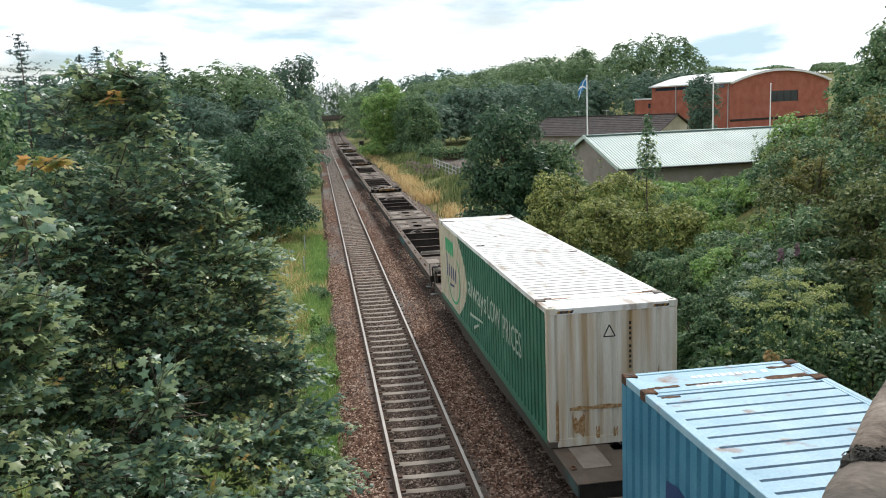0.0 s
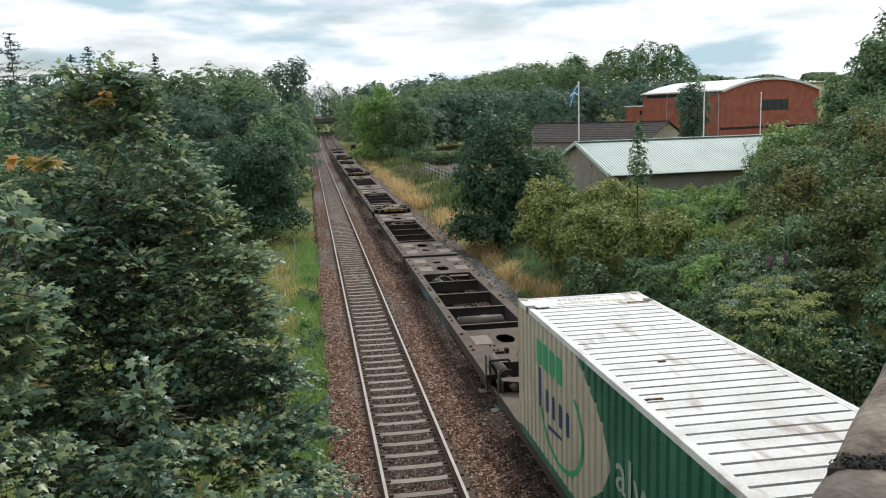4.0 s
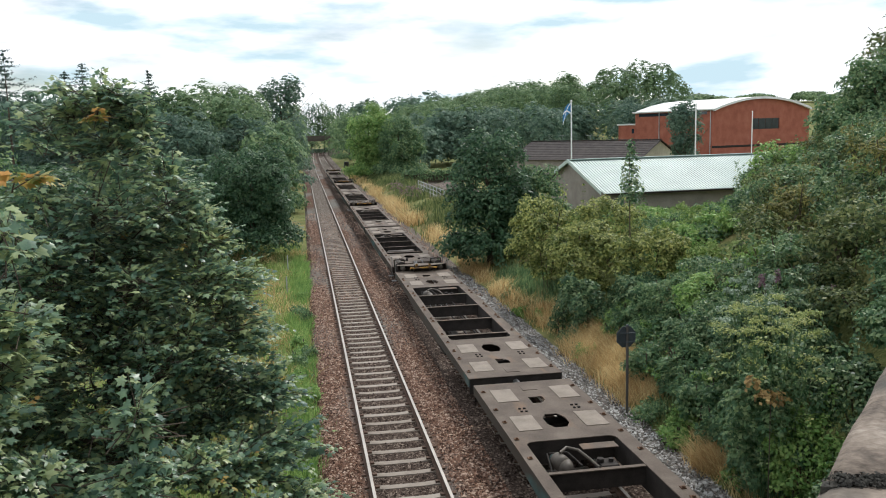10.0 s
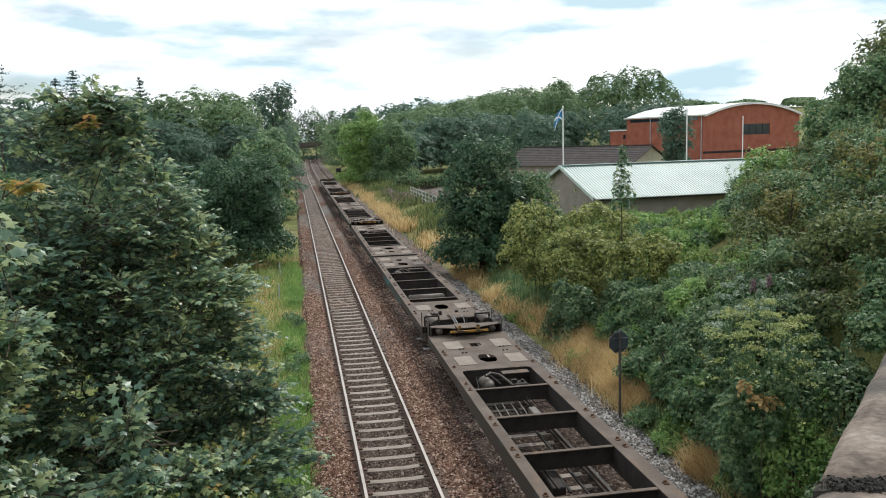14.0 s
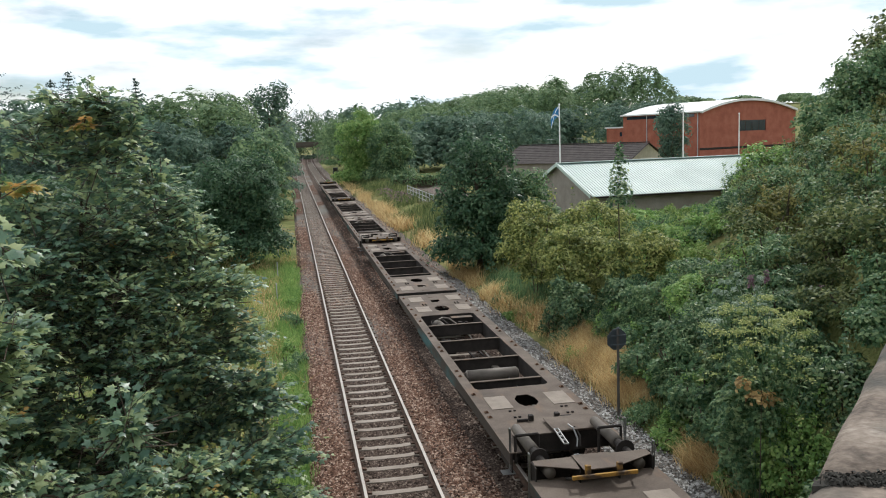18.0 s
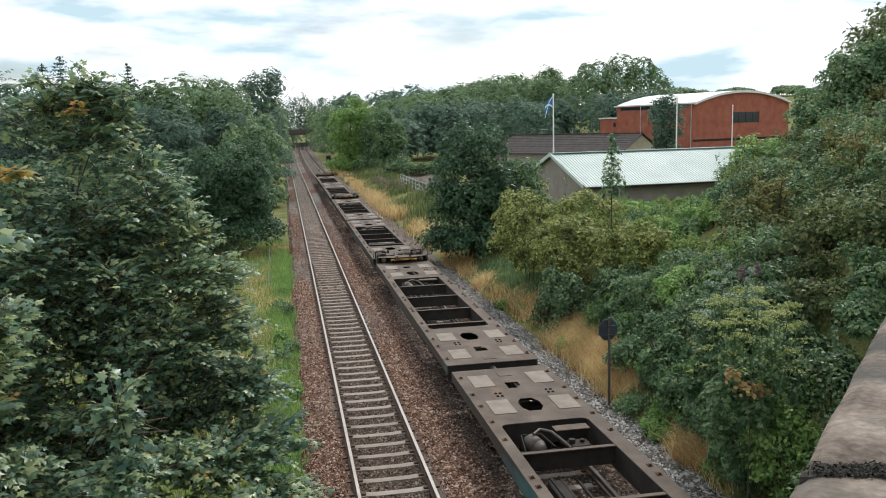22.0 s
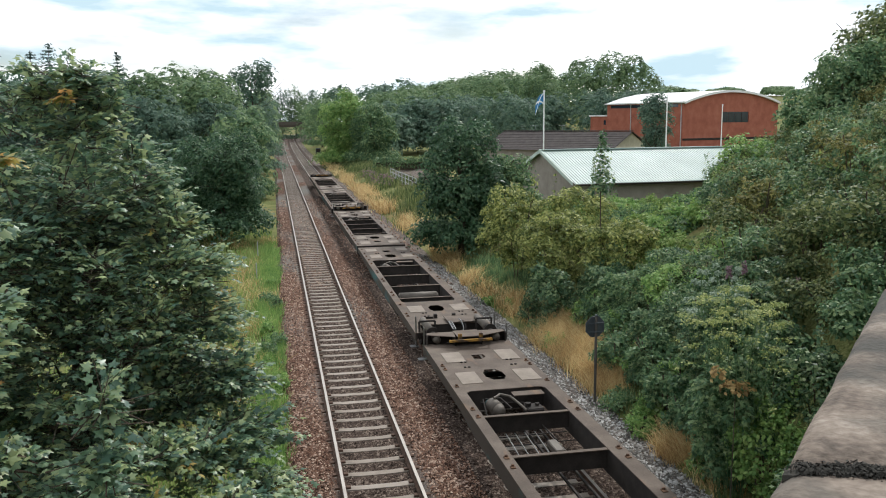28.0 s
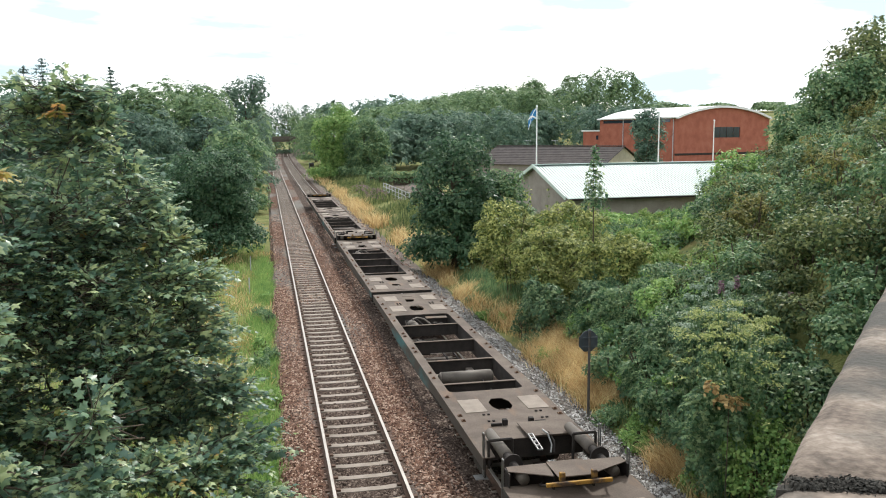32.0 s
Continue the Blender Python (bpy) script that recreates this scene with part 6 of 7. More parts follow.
def umbel_plant(label, x, y, tops, m_umbel, m_leaf, seed, dome=0.22):
    z0 = float(ground(x, y))
    t = tagged(empty("hogweed", pose(x, y, z0)), label, "plant", "hogweeds on the bank")
    rng = np.random.default_rng(seed)
    for k, (dx, dy, z) in enumerate(tops):
        h = z - z0
        st = part("stem", pipe([(dx * 0.25, dy * 0.25, 0), (dx * 0.6, dy * 0.6, h * 0.6), (dx, dy, h - 0.06)], 0.008), M_MIDLEAF, t)
        r = dome * rng.uniform(0.7, 1.2)
        leaf_cloud("umbel", [(dx, dy, h, r * 0.7, r * 0.7, 0.09)], 240, 0.035, m_umbel, st, seed + k, shell=0.1, up=1.2, cluster=5, stuff=True)
    leaf_cloud("seed_head", [(dx * 1.15, dy * 1.15, z - z0 - rng.uniform(0.25, 1.1), 0.17, 0.17, 0.06) for dx, dy, z in tops for q in (0, 1)], 800, 0.05, m_umbel, t, seed + 40, shell=0.2, up=1.0, stuff=True)
    hh = sum(z for _, _, z in tops) / len(tops) - z0
    leaf_cloud("leaves", lumps(0, 0, hh * 0.50, 0.95, 0.95, hh * 0.46, 22, seed, 0.30), 5200, 0.10, m_leaf, t, seed, "spray", shell=0.3, up=0.8)


head_rng = np.random.default_rng(5)
OLIVE_HEADS = []
for k in range(24):
    q, r = 2.4 * k, 0.95 * math.sqrt((k + 0.5) / 24)
    OLIVE_HEADS.append((r * math.cos(q), r * math.sin(q), 3.95 - 0.75 * r * r + head_rng.uniform(-0.28, 0.12)))
umbel_plant("big yellow-green hogweed with flat seed heads", 6.58, 14.03, OLIVE_HEADS, M_ELDER, M_MIDLEAF, 71, 0.34)
umbel_plant("hogweed with pale greenish-white umbels", 7.74, 16.72, [(-0.5, 0.2, 3.55), (-0.2, 0.5, 3.7), (0.1, 0.3, 3.7), (0.35, 0.0, 3.6), (0.6, 0.35, 3.7)], M_UMBEL, M_BRAMBLE, 95, 0.13)
umbel_plant("hogweed with pale greenish-white umbels", 8.55, 17.69, [(-0.5, 0.2, 3.55), (-0.1, 0.5, 3.65), (0.3, 0.2, 3.6)], M_UMBEL, M_BRAMBLE, 115, 0.13)
t_w = tagged(empty("withered_plant", pose(6.18, 13.32, float(ground(6.18, 13.32)))), "withered brown and yellow drooping leaves on a plant", "plant")
part("stem", tube((0, 0, 0), (0, 0, 2.9), 0.012, 0.008, 6), M_BARK, t_w)
leaf_cloud("leaves", [(-0.1, 0, 2.75, 0.26, 0.2, 0.2), (-0.3, 0.1, 2.95, 0.18, 0.16, 0.2), (0.2, 0, 2.7, 0.22, 0.15, 0.12)], 150, 0.10, M_BROWNLEAF, t_w, 72, "quad", shell=0.3)


# ---- buildings ----
def make_shed():
    x0, x1, y0, y1, ym = 0.28, 21.8, 0.36, 10.8, 5.58
    ze, zr, zb = 3.32, 5.06, float(ground(20, 51)) - 0.4
    s = tagged(empty("shed", pose(16.06, 48.54, 0, 0, 0, 4.66)), "long low shed with pale green ribbed metal roof and grey walls", "building")
    for side in (-1, 1):
        ya = y0 if side < 0 else y1
        run = Vector((0, ym - ya, zr - ze))
        slope = run.normalized()
        nrm = Vector((0, -slope.z, slope.y)) if side < 0 else Vector((0, -slope.z, slope.y)) * -1
        bm = bmesh.new()
        corrugated(bm, (x0 - 0.25, ya - 0.35 * (1 if side < 0 else -1), ze - 0.35 * abs(slope.z / slope.y)), (1, 0, 0), slope, nrm, x1 - x0 + 0.5, run.length + 0.38, 0.205, 0.035)
        bmesh.ops.recalc_face_normals(bm, faces=bm.faces[:])
        ob = part("roof_slope", bm, M_SHEDROOF, s, "pale green ribbed sheet roof")
        sol = ob.modifiers.new("thickness", "SOLIDIFY")
        sol.thickness = 0.03
    part("ridge_cap", box(x0 - 0.3, x1 + 0.3, ym - 0.22, ym + 0.22, zr + 0.03, zr + 0.09, 0.02), M_SHEDROOF, s)
    bm = bmesh.new()
    add_box(bm, x0, x1, y0, y0 + 0.25, zb, ze - 0.05)
    part("wall", bm, M_RENDER, s)
    part("wall", box(x0, x1, y1 - 0.25, y1, zb, ze - 0.05), M_RENDER, s)
    for x in (x0, x1 - 0.25):
        bm = bmesh.new()
        lo = [(y0 + 0.25, zb), (y1 - 0.25, zb), (y1 - 0.25, ze), (ym, zr - 0.12), (y0 + 0.25, ze)]
        va = [bm.verts.new((x, a, b)) for a, b in lo]
        vb = [bm.verts.new((x + 0.25, a, b)) for a, b in lo]
        bm.faces.new(va[::-1])
        bm.faces.new(vb)
        for i in range(5):
            j = (i + 1) % 5
            bm.faces.new((va[i], va[j], vb[j], vb[i]))
        part("gable_wall", bm, M_RENDER, s)
    for ya in (y0, y1):
        bm = bmesh.new()
        a, b = Vector((x0 - 0.3, ya, ze - 0.08)), Vector((x0 - 0.3, ym, zr - 0.02))
        vs = [bm.verts.new(p + Vector((dx, 0, dz))) for dx in (-0.03, 0.03) for p, dz in ((a, -0.12), (b, -0.12), (b, 0.12), (a, 0.12))]
        for f in ((3, 2, 1, 0), (4, 5, 6, 7), (0, 1, 5, 4), (1, 2, 6, 5), (2, 3, 7, 6), (3, 0, 4, 7)):
            bm.faces.new([vs[i] for i in f])
        part("bargeboard", bm, M_FASCIA, s, "pale green bargeboard")
    part("gutter", box(x0 - 0.2, x1 + 0.2, y0 - 0.42, y0 - 0.32, ze - 0.22, ze - 0.12, 0.02), M_DARKSTEEL, s)
    part("downpipe", tube((2.4, y0 - 0.06, zb), (2.4, y0 - 0.06, ze - 0.2), 0.05, n=8), M_FENCE, s)


make_shed()


def make_house():
    h = tagged(empty("house", pose(31.5, 120.45, 0, 0, 0, -49)), "long house with brown tiled roof and grey gable", "house")
    L, D, ze, zr = 20.4, 6.3, 3.1, 5.5
    zb = float(ground(40, 108)) - 0.5
    part("wall", box(0.3, L - 0.3, -D + 0.4, -D + 0.7, zb, ze), M_RENDER, h)
    part("wall", box(0.3, L - 0.3, D - 0.7, D - 0.4, zb, ze), M_RENDER, h)
    for x in (0.3, L - 0.6):
        bm = bmesh.new()
        lo = [(-D + 0.7, zb), (D - 0.7, zb), (D - 0.7, ze), (0, zr - 0.15), (-D + 0.7, ze)]
        va = [bm.verts.new((x, a, b)) for a, b in lo]
        vb = [bm.verts.new((x + 0.3, a, b)) for a, b in lo]
        bm.faces.new(va[::-1])
        bm.faces.new(vb)
        for i in range(5):
            j = (i + 1) % 5
            bm.faces.new((va[i], va[j], vb[j], vb[i]))
        part("gable_wall", bm, M_CREAM, h, "pale rendered gable")
    for sgn in (-1, 1):
        n = 11
        for i in range(n):
            a, b = i / n, (i + 1) / n + 0.02
            ya, yb = sgn * D * (1 - a), sgn * D * (1 - min(1, b))
            za, zb2 = ze - 0.1 + (zr - ze) * a, ze - 0.1 + (zr - ze) * min(1, b)
            bm = bmesh.new()
            vs = [bm.verts.new(p) for p in ((0, ya, za + 0.05), (L, ya, za + 0.05), (L, yb, zb2), (0, yb, zb2), (0, ya, za), (L, ya, za), (L, yb, zb2 - 0.05), (0, yb, zb2 - 0.05))]
            for f in ((0, 1, 2, 3), (7, 6, 5, 4), (0, 4, 5, 1), (1, 5, 6, 2), (2, 6, 7, 3), (3, 7, 4, 0)):
                bm.faces.new([vs[k] for k in f])
            bmesh.ops.recalc_face_normals(bm, faces=bm.faces[:])
            part("roof_tile_course", bm, M_SLATE, h)
    part("ridge", box(-0.05, L + 0.05, -0.12, 0.12, zr - 0.08, zr + 0.05, 0.03), M_SLATE, h)
    for x in (5.3, 9.8):
        a = tagged(part("aerial", pipe([(x, 0.0, zr), (x, 0, zr + 0.7)], 0.025), M_FENCE, h), "roof aerial")
        bm = bmesh.new()
        add_tube(bm, (x - 0.7, 0, zr + 0.68), (x + 0.5, 0, zr + 0.68), 0.02, n=5)
        for q in range(5):
            add_tube(bm, (x - 0.6 + 0.22 * q, -0.25, zr + 0.7), (x - 0.6 + 0.22 * q, 0.25, zr + 0.7), 0.014, n=5)
        part("aerial_rods", bm, M_FENCE, a)


make_house()


def make_hall():
    ang = 18.5
    hall = tagged(empty("brick_hall", pose(64.54, 129.5, 0, 0, 0, ang)), "red brick hall with a light arched metal roof", "building")
    W, D, zs, rise = 23.2, 18.8, 9.68, 1.94
    zb = float(ground(68, 134)) - 0.6
    def arch(x):
        u = (x / W - 0.5) * 2
        return zs + rise * (1 - u * u)
    xs = [W * i / 16 for i in range(17)]
    # front gable with a window opening
    wx0, wx1, wz0, wz1 = 9.06, 15.7, 6.3, 8.1
    def slab(pts):
        bm = bmesh.new()
        va = [bm.verts.new((x, 0.0, z)) for x, z in pts]
        vb = [bm.verts.new((x, 0.35, z)) for x, z in pts]
        bm.faces.new(va)
        bm.faces.new(vb[::-1])
        for i in range(len(pts)):
            j = (i + 1) % len(pts)
            bm.faces.new((va[i], vb[i], vb[j], va[j]))
        bmesh.ops.recalc_face_normals(bm, faces=bm.faces[:])
        part("front_wall", bm, M_BRICK, hall, "red brick gable wall")
    slab([(0, zb), (wx0, zb), (wx0, wz1), (0, wz1)])
    slab([(wx1, zb), (W, zb), (W, wz1), (wx1, wz1)])
    slab([(wx0, zb), (wx1, zb), (wx1, wz0), (wx0, wz0)])
    slab([(0, wz1), (W, wz1)] + [(x, arch(x)) for x in xs[::-1]])
    part("side_wall", box(0.0, 0.35, 0.35, D, zb, zs), M_BRICK, hall)
    part("side_wall", box(W - 0.35, W, 0.35, D, zb, zs), M_BRICK, hall)
    part("back_wall", box(0.35, W - 0.35, D - 0.35, D, zb, zs), M_BRICK, hall)
    win = part("window_frame", box(wx0 - 0.05, wx1 + 0.05, 0.02, 0.14, wz0 - 0.08, wz0, 0.01), M_SIGNBACK, hall)
    for i in range(4):
        a = wx0 + (wx1 - wx0) * i / 4
        part("pane", box(a + 0.04, a + (wx1 - wx0) / 4 - 0.04, 0.12, 0.15, wz0, wz1), M_GLASS, win)
    part("lintel_band", box(-0.05, W + 0.05, -0.06, -0.003, 3.4, 3.75, 0.02), M_DARKSTEEL, hall, "dark fascia band")
    # arched roof in standing-seam sheets
    for i in range(16):
        bm = bmesh.new()
        xa, xb = xs[i], xs[i + 1]
        vs = [bm.verts.new(p) for p in ((xa, -0.5, arch(xa) + 0.12), (xb, -0.5, arch(xb) + 0.12), (xb, D + 0.3, arch(xb) + 0.12), (xa, D + 0.3, arch(xa) + 0.12), (xa, -0.5, arch(xa) - 0.25), (xb, -0.5, arch(xb) - 0.25), (xb, D + 0.3, arch(xb) - 0.02), (xa, D + 0.3, arch(xa) - 0.02))]
        for f in ((0, 1, 2, 3), (7, 6, 5, 4), (0, 4, 5, 1), (1, 5, 6, 2), (2, 6, 7, 3), (3, 7, 4, 0)):
            bm.faces.new([vs[k] for k in f])
        bmesh.ops.recalc_face_normals(bm, faces=bm.faces[:])
        part("roof_sheet", bm, M_METALROOF, hall)
    part("eave_band", box(-0.5, -0.02, -0.5, D + 0.3, zs - 0.1, zs + 0.14, 0.03), M_METALROOF, hall)
    part("clerestory", box(-0.03, -0.003, 1.2, D - 1, zs - 0.75, zs - 0.25), M_GLASS, hall, "dark strip of high windows")
    for x, y in ((-0.06, 0.4), (-0.06, 12.5)):
        part("downpipe", tube((x, y, zb), (x, y, zs - 0.1), 0.08, n=8), M_FENCE, hall)
    low = part("low_block", box(0.4, 9, D + 0.01, D + 5.2, zb, 7.5), M_BRICK, hall, "lower red brick block")
    part("low_roof", box(0.2, 9.2, D + 0.32, D + 5.5, 7.5, 7.75, 0.03), M_METALROOF, low)
    part("low_window", box(0.36, 0.399, D + 0.8, D + 1.4, 6.0, 6.8), M_GLASS, low)


make_hall()


def pole(label, x, y, top, r, flag=False):
    z0 = float(ground(x, y))
    p = tagged(empty("flagpole" if flag else "white_pole", pose(x, y, z0)), label, "pole")
    part("shaft", tube((0, 0, 0), (0, 0, top - z0), r, r * 0.7, 10), M_WHITE, p)
    part("cap", tube((0, 0, top - z0), (0, 0, top - z0 + 0.12), r * 1.5, r * 0.6, 10), M_WHITE, p)
    if flag:
        zt = top - z0
        bm = bmesh.new()
        n = 7
        def at(i, z):
            u = i / n
            return Vector((-0.06 - 0.72 * u, 0.10 * math.sin(u * 5), zt - 0.15 - 0.85 * z - 0.95 * u * u))
        rows = [[bm.verts.new(at(i, z)) for i in range(n + 1)] for z in (0, 0.5, 1.0)]
        for j in range(2):
            for i in range(n):
                bm.faces.new((rows[j][i], rows[j][i + 1], rows[j + 1][i + 1], rows[j + 1][i]))
        fl = part("flag", bm, M_FLAGBLUE, p, "drooping blue flag with a white saltire")
        so = fl.modifiers.new("thickness", "SOLIDIFY")
        so.thickness = 0.012
        bm = bmesh.new()
        for a, b in ((0, 1), (1, 0)):
            for i in range(n):
                p0, p1 = at(i, a + (b - a) * i / n), at(i + 1, a + (b - a) * (i + 1) / n)
                o = Vector((0, -0.012, 0))
                vs = [bm.verts.new(v) for v in (p0 + o + Vector((0, 0, 0.07)), p1 + o + Vector((0, 0, 0.07)), p1 + o - Vector((0, 0, 0.07)), p0 + o - Vector((0, 0, 0.07)))]
                bm.faces.new(vs)
        part("saltire", bm, M_WHITE, fl)


pole("white flagpole flying a small blue and white flag", 20.7, 68.9, 9.45, 0.075, True)
pole("tall plain white pole before the brick hall", 45.4, 96.4, 9.7, 0.10)
pole("plain white pole before the brick hall", 51.2, 93.6, 8.6, 0.08)


# ---- lineside things ----
def marker_sign():
    s = tagged(empty("marker_sign", pose(6.3, 20.35, float(ground(6.3, 20.35)))), "octagonal trackside sign seen from behind on a dark post", "sign")
    z0 = float(ground(6.3, 20.35))
    r = 0.30
    m = pose(0, 0, 1.73 - z0, 90, 0, 8)
    part("post", tube((0, 0, -0.2), (0, 0, 2.03 - z0), 0.038, n=8), M_WOODPOST, s, "dark weathered post")
    bm = bmesh.new()
    add_prism(bm, [(r * math.cos(radians(22.5 + 45 * i)), r * math.sin(radians(22.5 + 45 * i))) for i in range(8)], -0.075, -0.055, 0, m)
    part("sign_plate", bm, M_SIGNBACK, s, "grey back of an octagonal plate")
    for dz in (-0.12, 0.12):
        part("clamp", box(-0.2, 0.2, -0.055, -0.036, 1.73 - z0 + dz - 0.015, 1.73 - z0 + dz + 0.015, 0.004), M_SIGNBACK, s)
    part("cap", tube((0, 0, 2.03 - z0), (0, 0, 2.07 - z0), 0.05, 0.03, 8), M_SIGNBACK, s)


marker_sign()


def fence_and_hedge():
    f = tagged(empty("railing_fence", pose(11.0, 76.9, float(ground(11.0, 76.9)))), "grey galvanised railing fence beside the gardens", "fence")
    for i in range(9):
        part("post", box(-0.04, 0.04, 2.2 * i - 0.04, 2.2 * i + 0.04, 0, 1.25), M_FENCE, f)
    for z in (0.35, 0.75, 1.15):
        part("rail", box(-0.02, 0.02, 0.05, 17.55, z, z + 0.06), M_FENCE, f)
    h = tagged(empty("hedge", pose(13.7, 110, float(ground(13.7, 110)))), "clipped dark green garden hedge", "hedge")
    rng = np.random.default_rng(3)
    leaf_cloud("foliage", [(x, 0, 1.0, 0.7, 0.6, 1.0) for x in np.arange(-2.2, 6.6, 0.6)], 3600, 0.22, M_MIDLEAF, h, 55, shell=0.8)
    part("stem_core", box(-2.4, 6.4, -0.15, 0.15, 0, 1.3), M_BARK, h)
    xs, ys = np.arange(10.6, 17.1, 0.8), np.arange(79, 137, 2.0)
    X, Y = np.meshgrid(xs, ys)
    Z = ground(X, Y) + 0.12
    w = len(xs)
    vs = np.stack([X.ravel() + 0.3 * np.sin(Y.ravel() * 0.7), Y.ravel(), Z.ravel()], -1)
    tagged(mesh_ob("gravel_yard", vs, [(j * w + i, j * w + i + 1, (j + 1) * w + i + 1, (j + 1) * w + i) for j in range(len(ys) - 1) for i in range(w - 1)], M_BALLAST_GREY), "grey gravel yard beside the gardens", "gravel", kind="structure")
    for x, y in ((-2.96, 48.2), (-2.89, 40.8), (-3.02, 56.7)):
        p = tagged(part("fence_post", box(-0.03, 0.03, -0.03, 0.03, -0.3, 0.85, 0.01), M_FENCE), "short pale post beside the track", "post", "posts by the track")
        p.location = (x, y, float(ground(x, y)))
    for x, y in ((8.94, 154), (7.59, 184.6)):
        c = tagged(empty("lineside_cabinet", pose(x, y, float(ground(x, y)))), "small dark lineside equipment cabinet", "cabinet")
        part("body", box(-0.5, 0.5, -0.35, 0.35, 0, 1.5, 0.03), M_SIGNBACK, c)
        part("door", box(-0.42, 0.42, -0.375, -0.353, 0.1, 1.4, 0.01), M_DARKSTEEL, c)


fence_and_hedge()


def far_bridge():
    y = 308.0
    xb = float(bend(y)) + 1.7
    b = tagged(empty("road_bridge", pose(xb, y, 0)), "distant road bridge over the railway with a pale beam", "bridge", kind="structure")
    part("beam", box(-9, 9, 0, 8, 5.0, 6.1), M_CYL, b)
    part("parapet", box(-9, 9, -0.3, -0.003, 5.6, 6.9, 0.02), M_CYL, b, "dull brown bridge parapet")
    for x0, x1 in ((-9, -4.6), (4.6, 9)):
        part("abutment", box(x0, x1, 0.1, 7.9, -1, 4.98), M_RENDER, b)


far_bridge()


# ---- the bridge underfoot ----
M_MOSS = mat("dark_moss", [(0.2, (0.018, 0.017, 0.015)), (0.8, (0.07, 0.065, 0.055))], 30, 1.0, 0, 0.3, 200)


SKEW = 0.44          # the joints between the coping stones run askew


def near_bridge():
    ang = 46.3
    o = Vector((-1.48, 0.566, 0))
    br = tagged(empty("bridge", pose(o.x, o.y, 0, 0, 0, ang)), "stone road bridge over the railway with weathered coping", "bridge", kind="structure")
    # local x runs along the parapet, local y points out over the line ahead
    part("parapet_wall", box(-9, 20, -0.36, -0.05, 5.0, 6.72), M_RENDER, br)
    part("deck", box(-9, 20, -7.2, -0.05, 4.55, 4.99), M_RENDER, br)
    part("road", box(-9, 20, -6.8, -0.37, 5.0, 5.75), M_ASPHALT, br, "asphalt road surface")
    part("parapet_wall", box(-9, 20, -7.2, -6.85, 5.0, 6.72), M_RENDER, br)
    part("coping", box(-9, 20, -7.3, -6.75, 6.721, 6.9, 0.03), M_COPING, br)
    # abutments stand parallel to the line, so askew to the road
    back = br.matrix_world.inverted()
    for o2 in ([(-9, -17.6), (-2.6, -10.9), (-2.6, -0.75), (-9, -7.45)], [(7.3, -0.55), (12, 4.35), (12, 14.5), (7.3, 9.6)]):
        part("abutment", prism(o2, -1.5, 4.54, back), M_RENDER, br)
    xs = [-9, -7.6, -6.2, -4.8, -3.5, -2.3, -1.16, 0, 1.34, 2.6, 3.9, 5.3, 6.8, 8.2, 9.7, 11.2, 12.7, 14.2, 15.7, 17.2, 18.6, 20]
    for a, b in zip(xs, xs[1:]):
        bm = bmesh.new()
        nx, ny = 26, 12
        x0, x1, y0, y1 = a + 0.004, b - 0.004, -0.42, 0.0
        prof = [(-0.42, 6.73), (-0.42, 6.89), (-0.415, 6.895), (-0.40, 6.899), (-0.3, 6.9), (-0.2, 6.9), (-0.1, 6.9), (-0.02, 6.8985), (-0.010, 6.895), (-0.003, 6.889), (0.0, 6.88), (0.0, 6.73)]
        rows = []
        for i in range(nx + 1):
            x = x0 + (x1 - x0) * i / nx
            e = min(x - x0, x1 - x)
            wear = 0.004 * math.exp(-e / 0.01)
            row = []
            for k, (y, z) in enumerate(prof):
                j = 0.0012 * noise.noise(Vector((x * 14, y * 14, z * 9))) + 0.0012 * noise.noise(Vector((x * 60, y * 60, z)))
                row.append(bm.verts.new((x - SKEW * y, y + (j if k in (7, 8, 9, 10) else 0), z + (j - wear if 1 < k < 10 else 0))))
            rows.append(row)
        for i in range(nx):
            for k in range(len(prof)):
                l = (k + 1) % len(prof)
                bm.faces.new((rows[i][k], rows[i][l], rows[i + 1][l], rows[i + 1][k]))
        bm.faces.new(rows[0])
        bm.faces.new(rows[-1][::-1])
        bmesh.ops.recalc_face_normals(bm, faces=bm.faces[:])
        part("coping_stone", bm, M_COPING, br, "weathered brown sandstone coping stone", True)
    # dark moss in the open joint
    rng = np.random.default_rng(12)
    moss = [(SKEW * (0.02 + 0.20 * f) + rng.normal() * 0.004, -0.02 - 0.20 * f, 6.897, rng.uniform(0.004, 0.011), rng.uniform(0.006, 0.02), rng.uniform(0.003, 0.006)) for f in rng.random(46)]
    leaf_cloud("joint_moss", moss, 9000, 0.003, M_MOSS, br, 5, "quad", shell=0.1, up=0.6, stuff=True)
    part("joint_shadow", prism([(-0.006 + SKEW * 0.004, -0.004), (-0.006 + SKEW * 0.4, -0.40), (0.006 + SKEW * 0.4, -0.40), (0.006 + SKEW * 0.004, -0.004)], 6.74, 6.893), M_MOSS, br, "dark mossy mortar joint")
    return br


near_bridge()


# ---- small pieces: sleepers and loose stones ----
SLEEPER_Y0, SLEEPER_GAP = 17.38, 0.655


